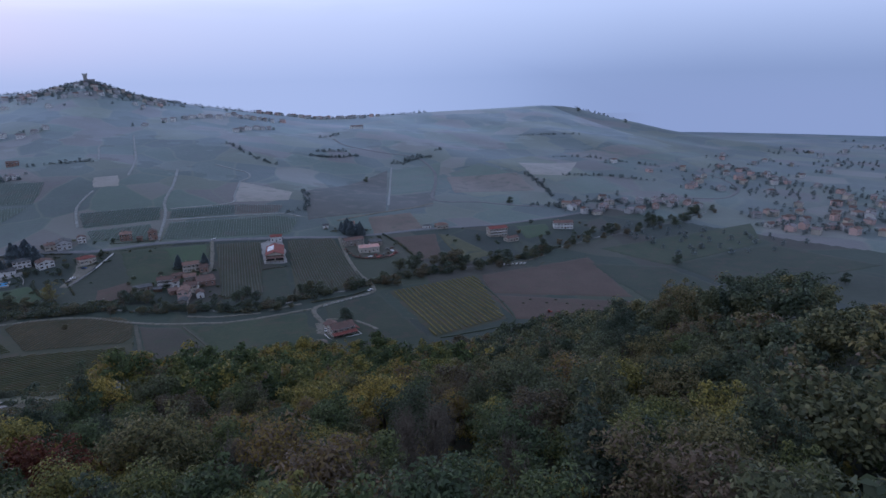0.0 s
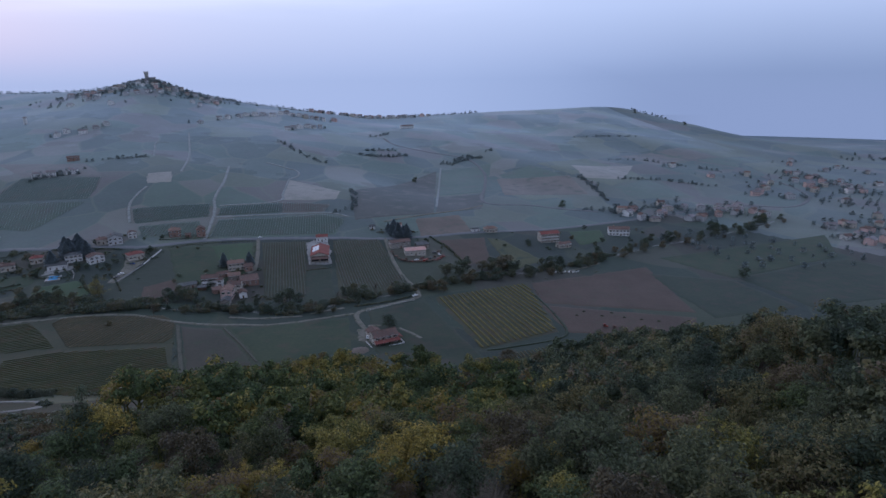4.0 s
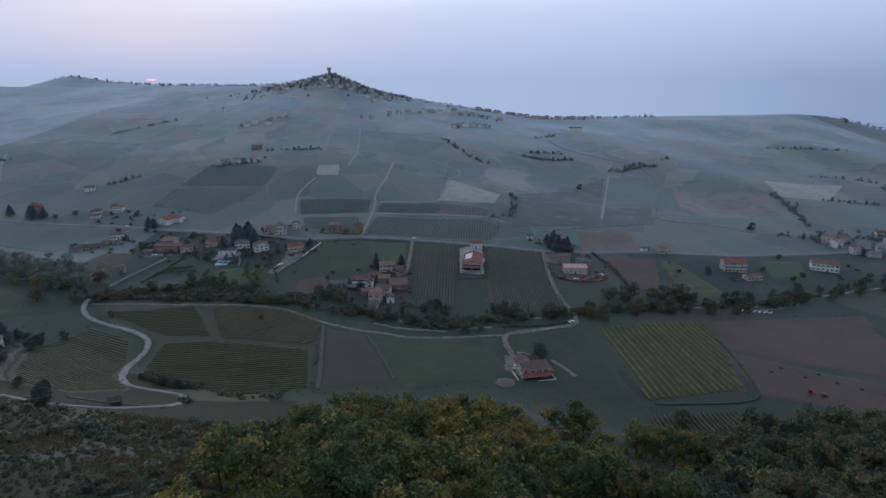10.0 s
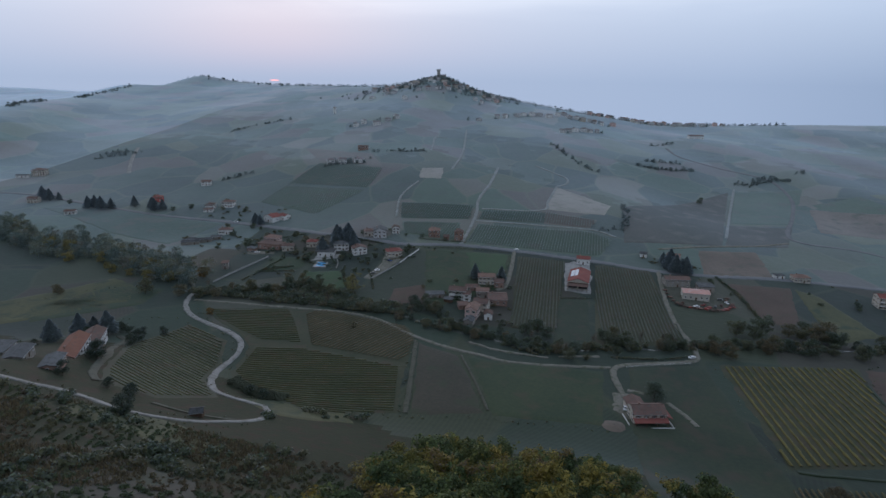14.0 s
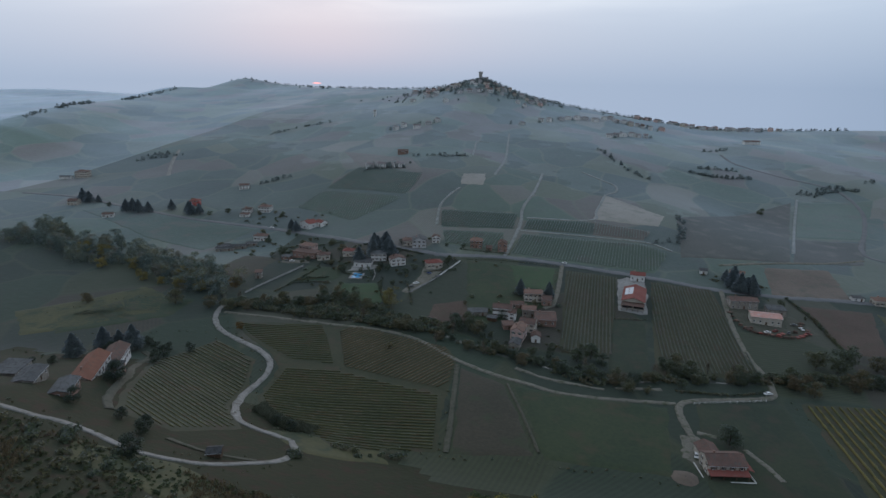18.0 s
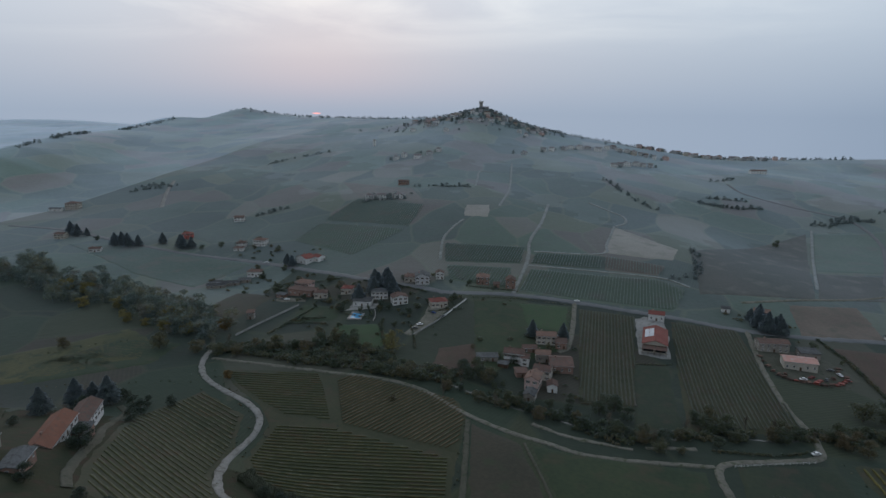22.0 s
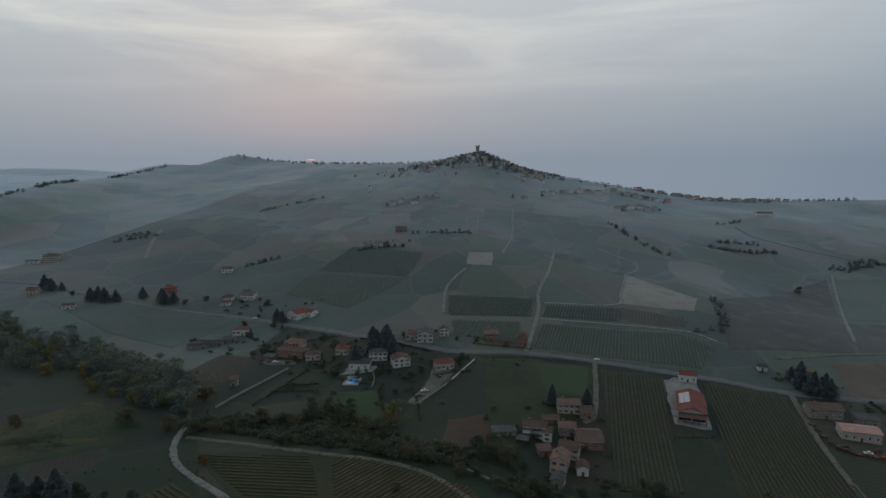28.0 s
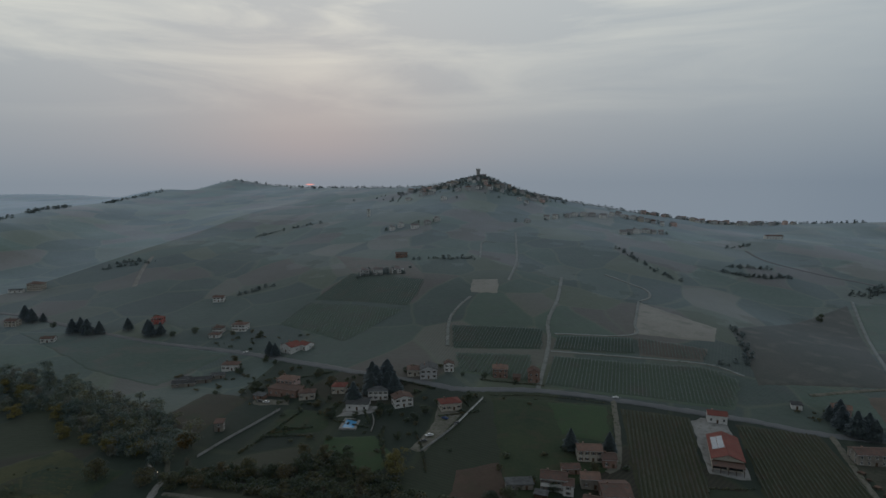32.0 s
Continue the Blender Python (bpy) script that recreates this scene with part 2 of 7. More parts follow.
def patchwork(name, haze_sheen, gain, green=1.0):
    """Farmed hillside: parcels of vines, grass and bare earth, each with its rows; gain and sheen paint in haze."""
    m = surface(name, [q * gain for q in (0.034, 0.050, 0.024)], [q * gain for q in (0.078, 0.086, 0.036)], 0.016, 0.22, c=[q * gain for q in (0.062, 0.050, 0.030)], haze_sheen=haze_sheen, deep=0.5)
    n, l = m.node_tree.nodes, m.node_tree.links
    p = n["Principled BSDF"]
    base = p.inputs["Base Color"].links[0].from_socket
    g = n.new("ShaderNodeNewGeometry")
    bend = n.new("ShaderNodeTexNoise")
    bend.inputs["Scale"].default_value = 0.006
    l.new(g.outputs["Position"], bend.inputs["Vector"])
    wob = n.new("ShaderNodeVectorMath")
    wob.operation, wob.inputs[1].default_value = "MULTIPLY", (70, 70, 0)
    l.new(bend.outputs["Color"], wob.inputs[0])
    at = n.new("ShaderNodeVectorMath")
    l.new(g.outputs["Position"], at.inputs[0])
    l.new(wob.outputs[0], at.inputs[1])
    flat = n.new("ShaderNodeMapping")
    flat.inputs["Scale"].default_value = (1.0, 0.75, 0.0)
    flat.inputs["Rotation"].default_value = (0, 0, 0.2)
    l.new(at.outputs[0], flat.inputs["Vector"])
    cell = n.new("ShaderNodeTexVoronoi")
    cell.inputs["Scale"].default_value, cell.inputs["Randomness"].default_value = 0.0155, 0.85
    l.new(flat.outputs[0], cell.inputs["Vector"])
    s = n.new("ShaderNodeSeparateColor")
    l.new(cell.outputs["Color"], s.inputs[0])
    ramp = n.new("ShaderNodeValToRGB")
    ramp.color_ramp.interpolation = "CONSTANT"
    el = ramp.color_ramp.elements
    el[0].color, el[1].position, el[1].color = (0.028 * gain, 0.042 * gain, 0.024 * gain, 1), 0.22, (0.074 * gain, 0.082 * gain, 0.030 * gain, 1)
    for k, c in ((0.38, (0.040, 0.066, 0.030)), (0.52, (0.086, 0.062, 0.040)), (0.66, (0.034, 0.050, 0.026)), (0.80, (0.062, 0.070, 0.034)), (0.94, (0.120, 0.105, 0.070))):
        el.new(k).color = (*[q * gain for q in c], 1)
    l.new(s.outputs[0], ramp.inputs[0])
    mix = n.new("ShaderNodeMix")
    mix.data_type = "RGBA"
    mix.inputs["Factor"].default_value = 0.72
    l.new(base, mix.inputs["A"])
    l.new(ramp.outputs[0], mix.inputs["B"])
    wave = n.new("ShaderNodeTexWave")
    wave.inputs["Scale"].default_value, wave.inputs["Distortion"].default_value = 0.13, 1.0
    turn = n.new("ShaderNodeVectorRotate")
    turn.rotation_type = "Z_AXIS"
    ang = n.new("ShaderNodeMath")
    ang.operation, ang.inputs[1].default_value = "MULTIPLY", 3.0
    l.new(s.outputs[1], ang.inputs[0])
    l.new(ang.outputs[0], turn.inputs["Angle"])
    l.new(g.outputs["Position"], turn.inputs["Vector"])
    l.new(turn.outputs[0], wave.inputs["Vector"])
    rows = n.new("ShaderNodeMix")
    rows.data_type, rows.blend_type = "RGBA", "MULTIPLY"
    wr = n.new("ShaderNodeMapRange")
    wr.inputs["To Min"].default_value, wr.inputs["To Max"].default_value = 0.05, 0.35
    l.new(s.outputs[2], wr.inputs["Value"])
    l.new(wr.outputs[0], rows.inputs["Factor"])
    l.new(mix.outputs["Result"], rows.inputs["A"])
    l.new(wave.outputs["Color"], rows.inputs["B"])
    edge = n.new("ShaderNodeTexVoronoi")
    edge.feature = "DISTANCE_TO_EDGE"
    edge.inputs["Scale"].default_value, edge.inputs["Randomness"].default_value = 0.0155, 0.85
    l.new(flat.outputs[0], edge.inputs["Vector"])
    balk = n.new("ShaderNodeMapRange")
    balk.inputs["From Min"].default_value, balk.inputs["From Max"].default_value = 0.03, 0.012
    balk.inputs["To Max"].default_value = 0.45
    l.new(edge.outputs["Distance"], balk.inputs["Value"])
    grassy = n.new("ShaderNodeMix")
    grassy.data_type = "RGBA"
    grassy.inputs["B"].default_value = (0.085 * gain, 0.092 * gain, 0.045 * gain, 1)
    l.new(balk.outputs[0], grassy.inputs["Factor"])
    l.new(rows.outputs["Result"], grassy.inputs["A"])
    tint = n.new("ShaderNodeMix")
    tint.data_type, tint.blend_type = "RGBA", "MULTIPLY"
    tint.inputs["Factor"].default_value = 1.0
    tint.inputs["B"].default_value = (2 - green, green, 2 - green, 1)
    l.new(grassy.outputs["Result"], tint.inputs["A"])
    l.new(tint.outputs["Result"], p.inputs["Base Color"])
    return m


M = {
    # copies of one patchwork, made paler and bluer with distance to paint haze
    "ground": patchwork("hazed_lower_hillside", 0.28, 1.12),
    "hazed_mid": patchwork("hazed_mid_hillside", 0.35, 1.28),
    "hazed_upper": patchwork("hazed_upper_hillside", 0.42, 1.44),
    "hazed_top": patchwork("hazed_hilltop", 0.48, 1.6),
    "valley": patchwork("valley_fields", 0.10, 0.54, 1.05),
    "far": patchwork("hazed_far_country", 0.8, 2.0),
    "plain": patchwork("hazed_plain", 0.28, 1.1),
    "west": patchwork("hazed_western_hillside", 0.52, 1.7),
    "spur": patchwork("hazed_spur", 0.55, 1.8),
    "valley_west": patchwork("hazed_western_valley", 0.32, 1.15, 1.03),
    "valley_east": patchwork("hazed_eastern_valley", 0.28, 1.1),
    "slope": surface("rough_slope", (0.013, 0.021, 0.007), (0.023, 0.027, 0.009), 0.06, 0.5, c=(0.032, 0.021, 0.011), haze_sheen=0.01, deep=0.6),
    "grass": surface("meadow_grass", (0.018, 0.034, 0.012), (0.038, 0.051, 0.016), 0.035, 0.5, c=(0.046, 0.044, 0.019), haze_sheen=0.08),
    "grass_dark": surface("dark_meadow", (0.015, 0.027, 0.011), (0.031, 0.039, 0.014), 0.035, 0.5, c=(0.038, 0.034, 0.017), haze_sheen=0.08),
    "lawn": surface("bright_grass", (0.030, 0.056, 0.018), (0.044, 0.072, 0.023), 0.05, 1.0, c=(0.046, 0.056, 0.024), haze_sheen=0.08),
    "grass_olive": surface("yellowish_meadow", (0.040, 0.046, 0.013), (0.074, 0.070, 0.020), 0.04, 0.6, c=(0.026, 0.038, 0.013), haze_sheen=0.08),
    "soil": surface("ploughed_soil", (0.060, 0.040, 0.028), (0.088, 0.060, 0.042), 0.04, 0.6, c=(0.068, 0.054, 0.034), haze_sheen=0.05, deep=0.4),
    "soil_mid": surface("dry_soil", (0.105, 0.082, 0.062), (0.15, 0.118, 0.09), 0.03, 0.5, c=(0.095, 0.085, 0.06), haze_sheen=0.08, deep=0.3),
    "fallow": surface("streaky_fallow", (0.040, 0.044, 0.026), (0.066, 0.056, 0.036), 0.02, 0.5, c=(0.095, 0.082, 0.060), haze_sheen=0.2, deep=0.3),
    "soil_dark": surface("damp_soil", (0.030, 0.030, 0.016), (0.052, 0.043, 0.025), 0.03, 0.6, c=(0.034, 0.042, 0.017), haze_sheen=0.08, deep=0.4),
    "pale": surface("pale_stubble", (0.20, 0.18, 0.145), (0.27, 0.245, 0.195), 0.03, 0.5, c=(0.165, 0.155, 0.115), haze_sheen=0.22),
    "tan": surface("tan_earth", (0.11, 0.092, 0.070), (0.175, 0.145, 0.112), 0.02, 0.4, c=(0.085, 0.084, 0.056), haze_sheen=0.16),
    "vine_floor": surface("vineyard_floor", (0.030, 0.037, 0.015), (0.052, 0.050, 0.021), 0.04, 0.6, c=(0.054, 0.043, 0.022), haze_sheen=0.07),
    "asphalt": surface("worn_asphalt", (0.11, 0.115, 0.12), (0.16, 0.165, 0.17), 0.08, 2.0, rough=0.8, bump=0.15),
    "gravel": surface("white_gravel", (0.18, 0.175, 0.165), (0.28, 0.272, 0.255), 0.15, 1.2, c=(0.14, 0.135, 0.115), bump=0.4),
    "track_pale": surface("pale_field_track", (0.13, 0.128, 0.105), (0.20, 0.195, 0.165), 0.1, 1.0, c=(0.09, 0.10, 0.06), haze_sheen=0.3),
    "dirt": surface("dirt_track", (0.115, 0.11, 0.09), (0.19, 0.18, 0.15), 0.15, 1.0, c=(0.07, 0.08, 0.045)),
    "trodden": surface("trodden_grass", (0.050, 0.052, 0.034), (0.085, 0.080, 0.056), 0.15, 1.0, c=(0.036, 0.044, 0.022), haze_sheen=0.06),
    "concrete": surface("yard_concrete", (0.22, 0.215, 0.21), (0.31, 0.305, 0.29), 0.12, 1.5, c=(0.17, 0.165, 0.15), bump=0.15),
    "bark": surface("bark", (0.05, 0.04, 0.03), (0.11, 0.09, 0.075), 0.6, 6.0, deep=0.03),
    "twig": surface("bare_twigs", (0.085, 0.072, 0.052), (0.15, 0.13, 0.10), 0.5, 4.0, vary=0.2, bump=0),
    "vine_leaf": surface("vine_leaves", (0.046, 0.056, 0.022), (0.088, 0.082, 0.030), 0.045, 1.0, c=(0.088, 0.064, 0.028), vary=0.12, deep=0.3, haze_sheen=0.12),
    "vine_dark": surface("dull_vine_leaves", (0.038, 0.046, 0.024), (0.062, 0.062, 0.030), 0.03, 1.0, c=(0.060, 0.046, 0.028), vary=0.12, deep=0.3, haze_sheen=0.14),
    "vine_gold": surface("yellow_vine_leaves", (0.085, 0.078, 0.022), (0.14, 0.116, 0.034), 0.06, 1.4, c=(0.060, 0.070, 0.024), vary=0.12, deep=0.3, haze_sheen=0.03),
    "vine_rust": surface("rusty_vine_leaves", (0.076, 0.062, 0.029), (0.122, 0.086, 0.040), 0.04, 1.0, c=(0.068, 0.072, 0.028), vary=0.12, deep=0.3, haze_sheen=0.12),
    "plaster_white": surface("white_plaster", (0.55, 0.54, 0.52), (0.68, 0.67, 0.65), 0.25, 2.5, c=(0.50, 0.49, 0.46), bump=0.08, vary=0.06),
    "plaster_cream": surface("cream_plaster", (0.40, 0.365, 0.31), (0.49, 0.45, 0.385), 0.25, 2.5, c=(0.38, 0.345, 0.30), bump=0.08, vary=0.1),
    "plaster_pink": surface("pink_plaster", (0.46, 0.33, 0.295), (0.55, 0.40, 0.36), 0.25, 2.5, c=(0.40, 0.31, 0.28), bump=0.08, vary=0.08),
    "plaster_red": surface("red_plaster", (0.40, 0.10, 0.09), (0.48, 0.14, 0.12), 0.25, 2.5, c=(0.3, 0.1, 0.09), bump=0.08),
    "brick": surface("brick_wall", (0.20, 0.125, 0.10), (0.30, 0.19, 0.15), 0.3, 3.5, c=(0.26, 0.22, 0.19), bump=0.2, deep=0.03, vary=0.12),
    "stone": surface("old_stone", (0.20, 0.18, 0.16), (0.32, 0.29, 0.25), 0.3, 2.5, c=(0.16, 0.15, 0.13), bump=0.3, deep=0.05),
    "tile_red": surface("red_roof_tiles", (0.165, 0.056, 0.046), (0.225, 0.080, 0.064), 0.2, 3.0, c=(0.17, 0.085, 0.07), vary=0.1, deep=0.05),
    "tile_orange": surface("orange_roof_tiles", (0.16, 0.075, 0.052), (0.22, 0.105, 0.072), 0.2, 3.0, c=(0.14, 0.09, 0.068), vary=0.1, deep=0.05),
    "tile_brown": surface("brown_roof_tiles", (0.10, 0.066, 0.055), (0.16, 0.10, 0.082), 0.25, 3.0, c=(0.10, 0.088, 0.078), vary=0.2, deep=0.05),
    "tile_tan": surface("tan_roof_tiles", (0.155, 0.098, 0.076), (0.22, 0.138, 0.108), 0.25, 3.0, c=(0.13, 0.105, 0.09), vary=0.15, deep=0.05),
    "sheet_grey": surface("fibre_cement_sheet", (0.072, 0.074, 0.076), (0.125, 0.127, 0.129), 0.25, 2.0, c=(0.062, 0.062, 0.060), rough=0.9, spec=0.1, vary=0.25, deep=0.04),
    "sheet_pink": surface("faded_red_sheet", (0.42, 0.23, 0.19), (0.54, 0.31, 0.26), 0.15, 2.0, c=(0.46, 0.36, 0.32), rough=0.6, deep=0.04),
    "glass": surface("dark_window_glass", (0.015, 0.018, 0.022), (0.03, 0.034, 0.04), 0.4, 2.0, rough=0.12, bump=0, spec=0.6),
    "wood": surface("dark_wood", (0.07, 0.045, 0.03), (0.13, 0.085, 0.055), 0.6, 6.0, vary=0.2, deep=0.02),
    "shutter_green": surface("green_shutter", (0.03, 0.07, 0.045), (0.05, 0.10, 0.065), 0.6, 5.0, rough=0.6, bump=0),
    "panel": surface("solar_panel", (0.30, 0.32, 0.36), (0.40, 0.42, 0.46), 0.5, 3.0, rough=0.15, bump=0, spec=0.6),
    "water": surface("pool_water", (0.10, 0.30, 0.55), (0.13, 0.36, 0.62), 0.3, 2.0, rough=0.05, bump=0.05, spec=0.5),
    "stream": surface("stream_water", (0.05, 0.055, 0.05), (0.10, 0.10, 0.09), 0.3, 2.0, rough=0.08, bump=0.1, spec=0.5),
    "steel": surface("painted_steel", (0.45, 0.46, 0.47), (0.55, 0.56, 0.57), 0.5, 4.0, rough=0.4, bump=0, metal=0.3),
    "tyre": surface("black_rubber", (0.015, 0.015, 0.015), (0.03, 0.03, 0.03), 1.0, 6.0, bump=0),
    "paint_white": surface("white_car_paint", (0.70, 0.70, 0.70), (0.78, 0.78, 0.78), 0.5, 3.0, rough=0.25, bump=0, spec=0.5),
    "paint_blue": surface("blue_car_paint", (0.03, 0.06, 0.16), (0.04, 0.08, 0.2), 0.5, 3.0, rough=0.25, bump=0, spec=0.5),
    "paint_red": surface("red_machine_paint", (0.19, 0.038, 0.03), (0.27, 0.06, 0.042), 0.5, 3.0, rough=0.5, bump=0, vary=0.4),
    "paint_dark": surface("dark_car_paint", (0.05, 0.055, 0.06), (0.09, 0.095, 0.1), 0.5, 3.0, rough=0.3, bump=0, vary=0.4),
    "rust": surface("rusty_iron", (0.085, 0.05, 0.038), (0.15, 0.085, 0.06), 0.8, 5.0, c=(0.08, 0.06, 0.055), rough=0.8, vary=0.4, deep=0.02),
    "straw": surface("straw", (0.28, 0.20, 0.12), (0.38, 0.28, 0.17), 0.5, 4.0, deep=0.05),
}
THICKET_STOPS = [(0.0, (0.060, 0.088, 0.036)), (0.35, (0.090, 0.118, 0.042)), (0.58, (0.140, 0.148, 0.042)), (0.76, (0.220, 0.192, 0.046)), (0.88, (0.275, 0.218, 0.048)), (0.95, (0.17, 0.125, 0.056)), (1.0, (0.12, 0.095, 0.060))]
WOOD_STOPS = [(0.0, (0.069, 0.097, 0.048)), (0.28, (0.101, 0.131, 0.053)), (0.50, (0.163, 0.170, 0.053)), (0.70, (0.247, 0.218, 0.056)), (0.86, (0.345, 0.267, 0.058)), (0.95, (0.207, 0.149, 0.063)), (1.0, (0.132, 0.103, 0.071))]
# hillside parcels and vines with haze painted on as bluish sheen
for word, a, b, c in (("green", (0.046, 0.072, 0.034), (0.070, 0.092, 0.042), (0.070, 0.072, 0.040)), ("olive", (0.078, 0.090, 0.036), (0.106, 0.110, 0.044), (0.060, 0.074, 0.038)), ("brown", (0.092, 0.074, 0.048), (0.124, 0.096, 0.060), (0.072, 0.078, 0.042)), ("dark", (0.034, 0.058, 0.028), (0.052, 0.070, 0.035), (0.068, 0.066, 0.036)), ("straw", (0.135, 0.122, 0.080), (0.175, 0.155, 0.105), (0.10, 0.095, 0.055))):
    M["parcel_" + word] = surface(word + "_parcel", a, b, 0.02, 0.3, c=c, haze_sheen=0.28, deep=0.5)
M["vine_hill"] = surface("hillside_vine_leaves", (0.045, 0.066, 0.028), (0.075, 0.088, 0.036), 0.05, 1.2, c=(0.085, 0.068, 0.034), deep=0.3, haze_sheen=0.5)
M["vine_hill_olive"] = surface("olive_hillside_vine_leaves", (0.066, 0.076, 0.030), (0.105, 0.104, 0.040), 0.05, 1.2, c=(0.060, 0.072, 0.032), deep=0.3, haze_sheen=0.5)
M["vine_hill_rust"] = surface("rusty_hillside_vine_leaves", (0.078, 0.066, 0.038), (0.112, 0.086, 0.048), 0.05, 1.2, c=(0.068, 0.074, 0.036), deep=0.3, haze_sheen=0.5)
# castle stone and far roof tiles, paled and sheened to paint haze
M["stone_castle"] = surface("hazed_castle_stone", (0.30, 0.285, 0.26), (0.40, 0.38, 0.345), 0.3, 2.5, c=(0.25, 0.24, 0.22), bump=0.3, deep=0.05, haze_sheen=0.4)
M["tile_dull"] = surface("hazed_roof_tiles", (0.145, 0.115, 0.105), (0.20, 0.155, 0.14), 0.25, 3.0, c=(0.13, 0.12, 0.115), vary=0.15, deep=0.05, haze_sheen=0.3)
M["plaster_grey"] = surface("greyish_plaster", (0.36, 0.36, 0.36), (0.46, 0.455, 0.45), 0.25, 2.5, c=(0.32, 0.315, 0.31), bump=0.08, vary=0.15)
M["leaf"] = leaves("autumn_leaves", WOOD_STOPS, haze_sheen=0.06, thin_part=0.35)
GREEN_STOPS = [(0.0, (0.057, 0.078, 0.051)), (0.4, (0.085, 0.106, 0.058)), (0.72, (0.124, 0.131, 0.063)), (0.9, (0.184, 0.163, 0.066)), (1.0, (0.138, 0.106, 0.073))]
M["leaf_green"] = leaves("green_autumn_leaves", GREEN_STOPS, haze_sheen=0.06, thin_part=0.35)
M["leaf_wood_green"] = leaves("green_woodland_leaves", GREEN_STOPS, False, 0.13, 0.06, 0.35)
M["leaf_far"] = leaves("distant_autumn_leaves", [(0.0, (0.070, 0.092, 0.052)), (0.4, (0.088, 0.104, 0.052)), (0.7, (0.112, 0.114, 0.054)), (1.0, (0.135, 0.114, 0.054))], False, 0.11, 0.5, 0.45)
M["leaf_scrub"] = leaves("bramble_leaves", [(0.0, (0.060, 0.084, 0.034)), (0.45, (0.080, 0.096, 0.038)), (0.75, (0.108, 0.098, 0.044)), (1.0, (0.122, 0.090, 0.052))], False, 0.06, 0.3, 0.45)
M["leaf_mixed"] = leaves("valley_tree_leaves", [(0.0, (0.060, 0.080, 0.046)), (0.35, (0.078, 0.096, 0.050)), (0.65, (0.100, 0.108, 0.052)), (0.85, (0.128, 0.116, 0.052)), (1.0, (0.140, 0.110, 0.052))], True, 0.1, 0.5, 0.45)
# leaf colours paled and blued to paint haze over distant trees
M["leaf_ridge"] = leaves("hazed_ridge_leaves", [(0.0, (0.125, 0.160, 0.150)), (1.0, (0.160, 0.180, 0.160))], False, 0.1, 1.0, 0.5)
M["leaf_west"] = leaves("hazed_wood_leaves", [(0.0, (0.098, 0.135, 0.112)), (0.35, (0.120, 0.152, 0.112)), (0.65, (0.148, 0.168, 0.104)), (0.88, (0.20, 0.190, 0.095)), (1.0, (0.160, 0.150, 0.118))], False, 0.11, 1.0, 0.5)
M["reed"] = surface("reeds", (0.10, 0.115, 0.075), (0.17, 0.18, 0.13), 0.3, 3.0, vary=0.1, bump=0)
M["leaf_wood"] = leaves("woodland_leaves", THICKET_STOPS, False, 0.13, 0.04, 0.35)
M["leaf_yellow"] = leaves("yellow_leaves", [(0.0, (0.19, 0.165, 0.05)), (1.0, (0.25, 0.205, 0.06))], haze_sheen=0.3, thin_part=0.4)
M["leaf_orange"] = leaves("orange_leaves", [(0.0, (0.12, 0.075, 0.025)), (1.0, (0.16, 0.105, 0.03))])
M["leaf_red"] = leaves("russet_leaves", [(0.0, (0.10, 0.036, 0.020)), (1.0, (0.14, 0.050, 0.026))])
M["leaf_dark"] = leaves("dark_leaves", [(0.0, (0.038, 0.054, 0.032)), (1.0, (0.054, 0.068, 0.038))], haze_sheen=0.4, thin_part=0.4)
M["leaf_brown"] = leaves("withered_leaves", [(0.0, (0.100, 0.084, 0.046)), (1.0, (0.145, 0.114, 0.060))], haze_sheen=0.2, thin_part=0.4)
# needles lightened towards blue, haze put into their colour
M["needle"] = leaves("hazed_conifer_needles", [(0.0, (0.080, 0.104, 0.100)), (1.0, (0.100, 0.122, 0.108))], haze_sheen=1.0, thin_part=0.5)
# emission that imitates haze, fading out upwards and towards the hill
mist = bpy.data.materials.new("haze_glow")
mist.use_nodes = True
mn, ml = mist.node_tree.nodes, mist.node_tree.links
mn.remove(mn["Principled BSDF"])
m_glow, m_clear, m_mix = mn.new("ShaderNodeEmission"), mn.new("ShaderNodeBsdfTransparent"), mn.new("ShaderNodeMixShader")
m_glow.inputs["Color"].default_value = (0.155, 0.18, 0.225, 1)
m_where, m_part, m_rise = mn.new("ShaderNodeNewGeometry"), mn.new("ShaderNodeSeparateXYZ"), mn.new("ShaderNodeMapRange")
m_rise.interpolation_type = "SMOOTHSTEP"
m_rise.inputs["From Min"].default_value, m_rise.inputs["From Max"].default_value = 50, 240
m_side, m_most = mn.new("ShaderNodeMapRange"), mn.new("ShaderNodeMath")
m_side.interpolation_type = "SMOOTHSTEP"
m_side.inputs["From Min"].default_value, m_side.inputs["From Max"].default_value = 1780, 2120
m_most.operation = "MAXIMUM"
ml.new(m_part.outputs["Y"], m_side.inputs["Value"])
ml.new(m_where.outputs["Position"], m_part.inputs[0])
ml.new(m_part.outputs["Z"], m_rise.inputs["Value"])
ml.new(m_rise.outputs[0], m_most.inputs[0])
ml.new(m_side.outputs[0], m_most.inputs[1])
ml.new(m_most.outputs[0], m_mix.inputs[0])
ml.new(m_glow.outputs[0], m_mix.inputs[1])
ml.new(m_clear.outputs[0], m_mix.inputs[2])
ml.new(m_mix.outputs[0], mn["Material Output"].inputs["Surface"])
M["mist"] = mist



# ---- the lie of the land: foot of the near slope, foot of the far hill, crest of the far hill ----
def line(x, knots):
    k = np.array(knots, float)
    return np.interp(x, k[:, 0], k[:, 1])


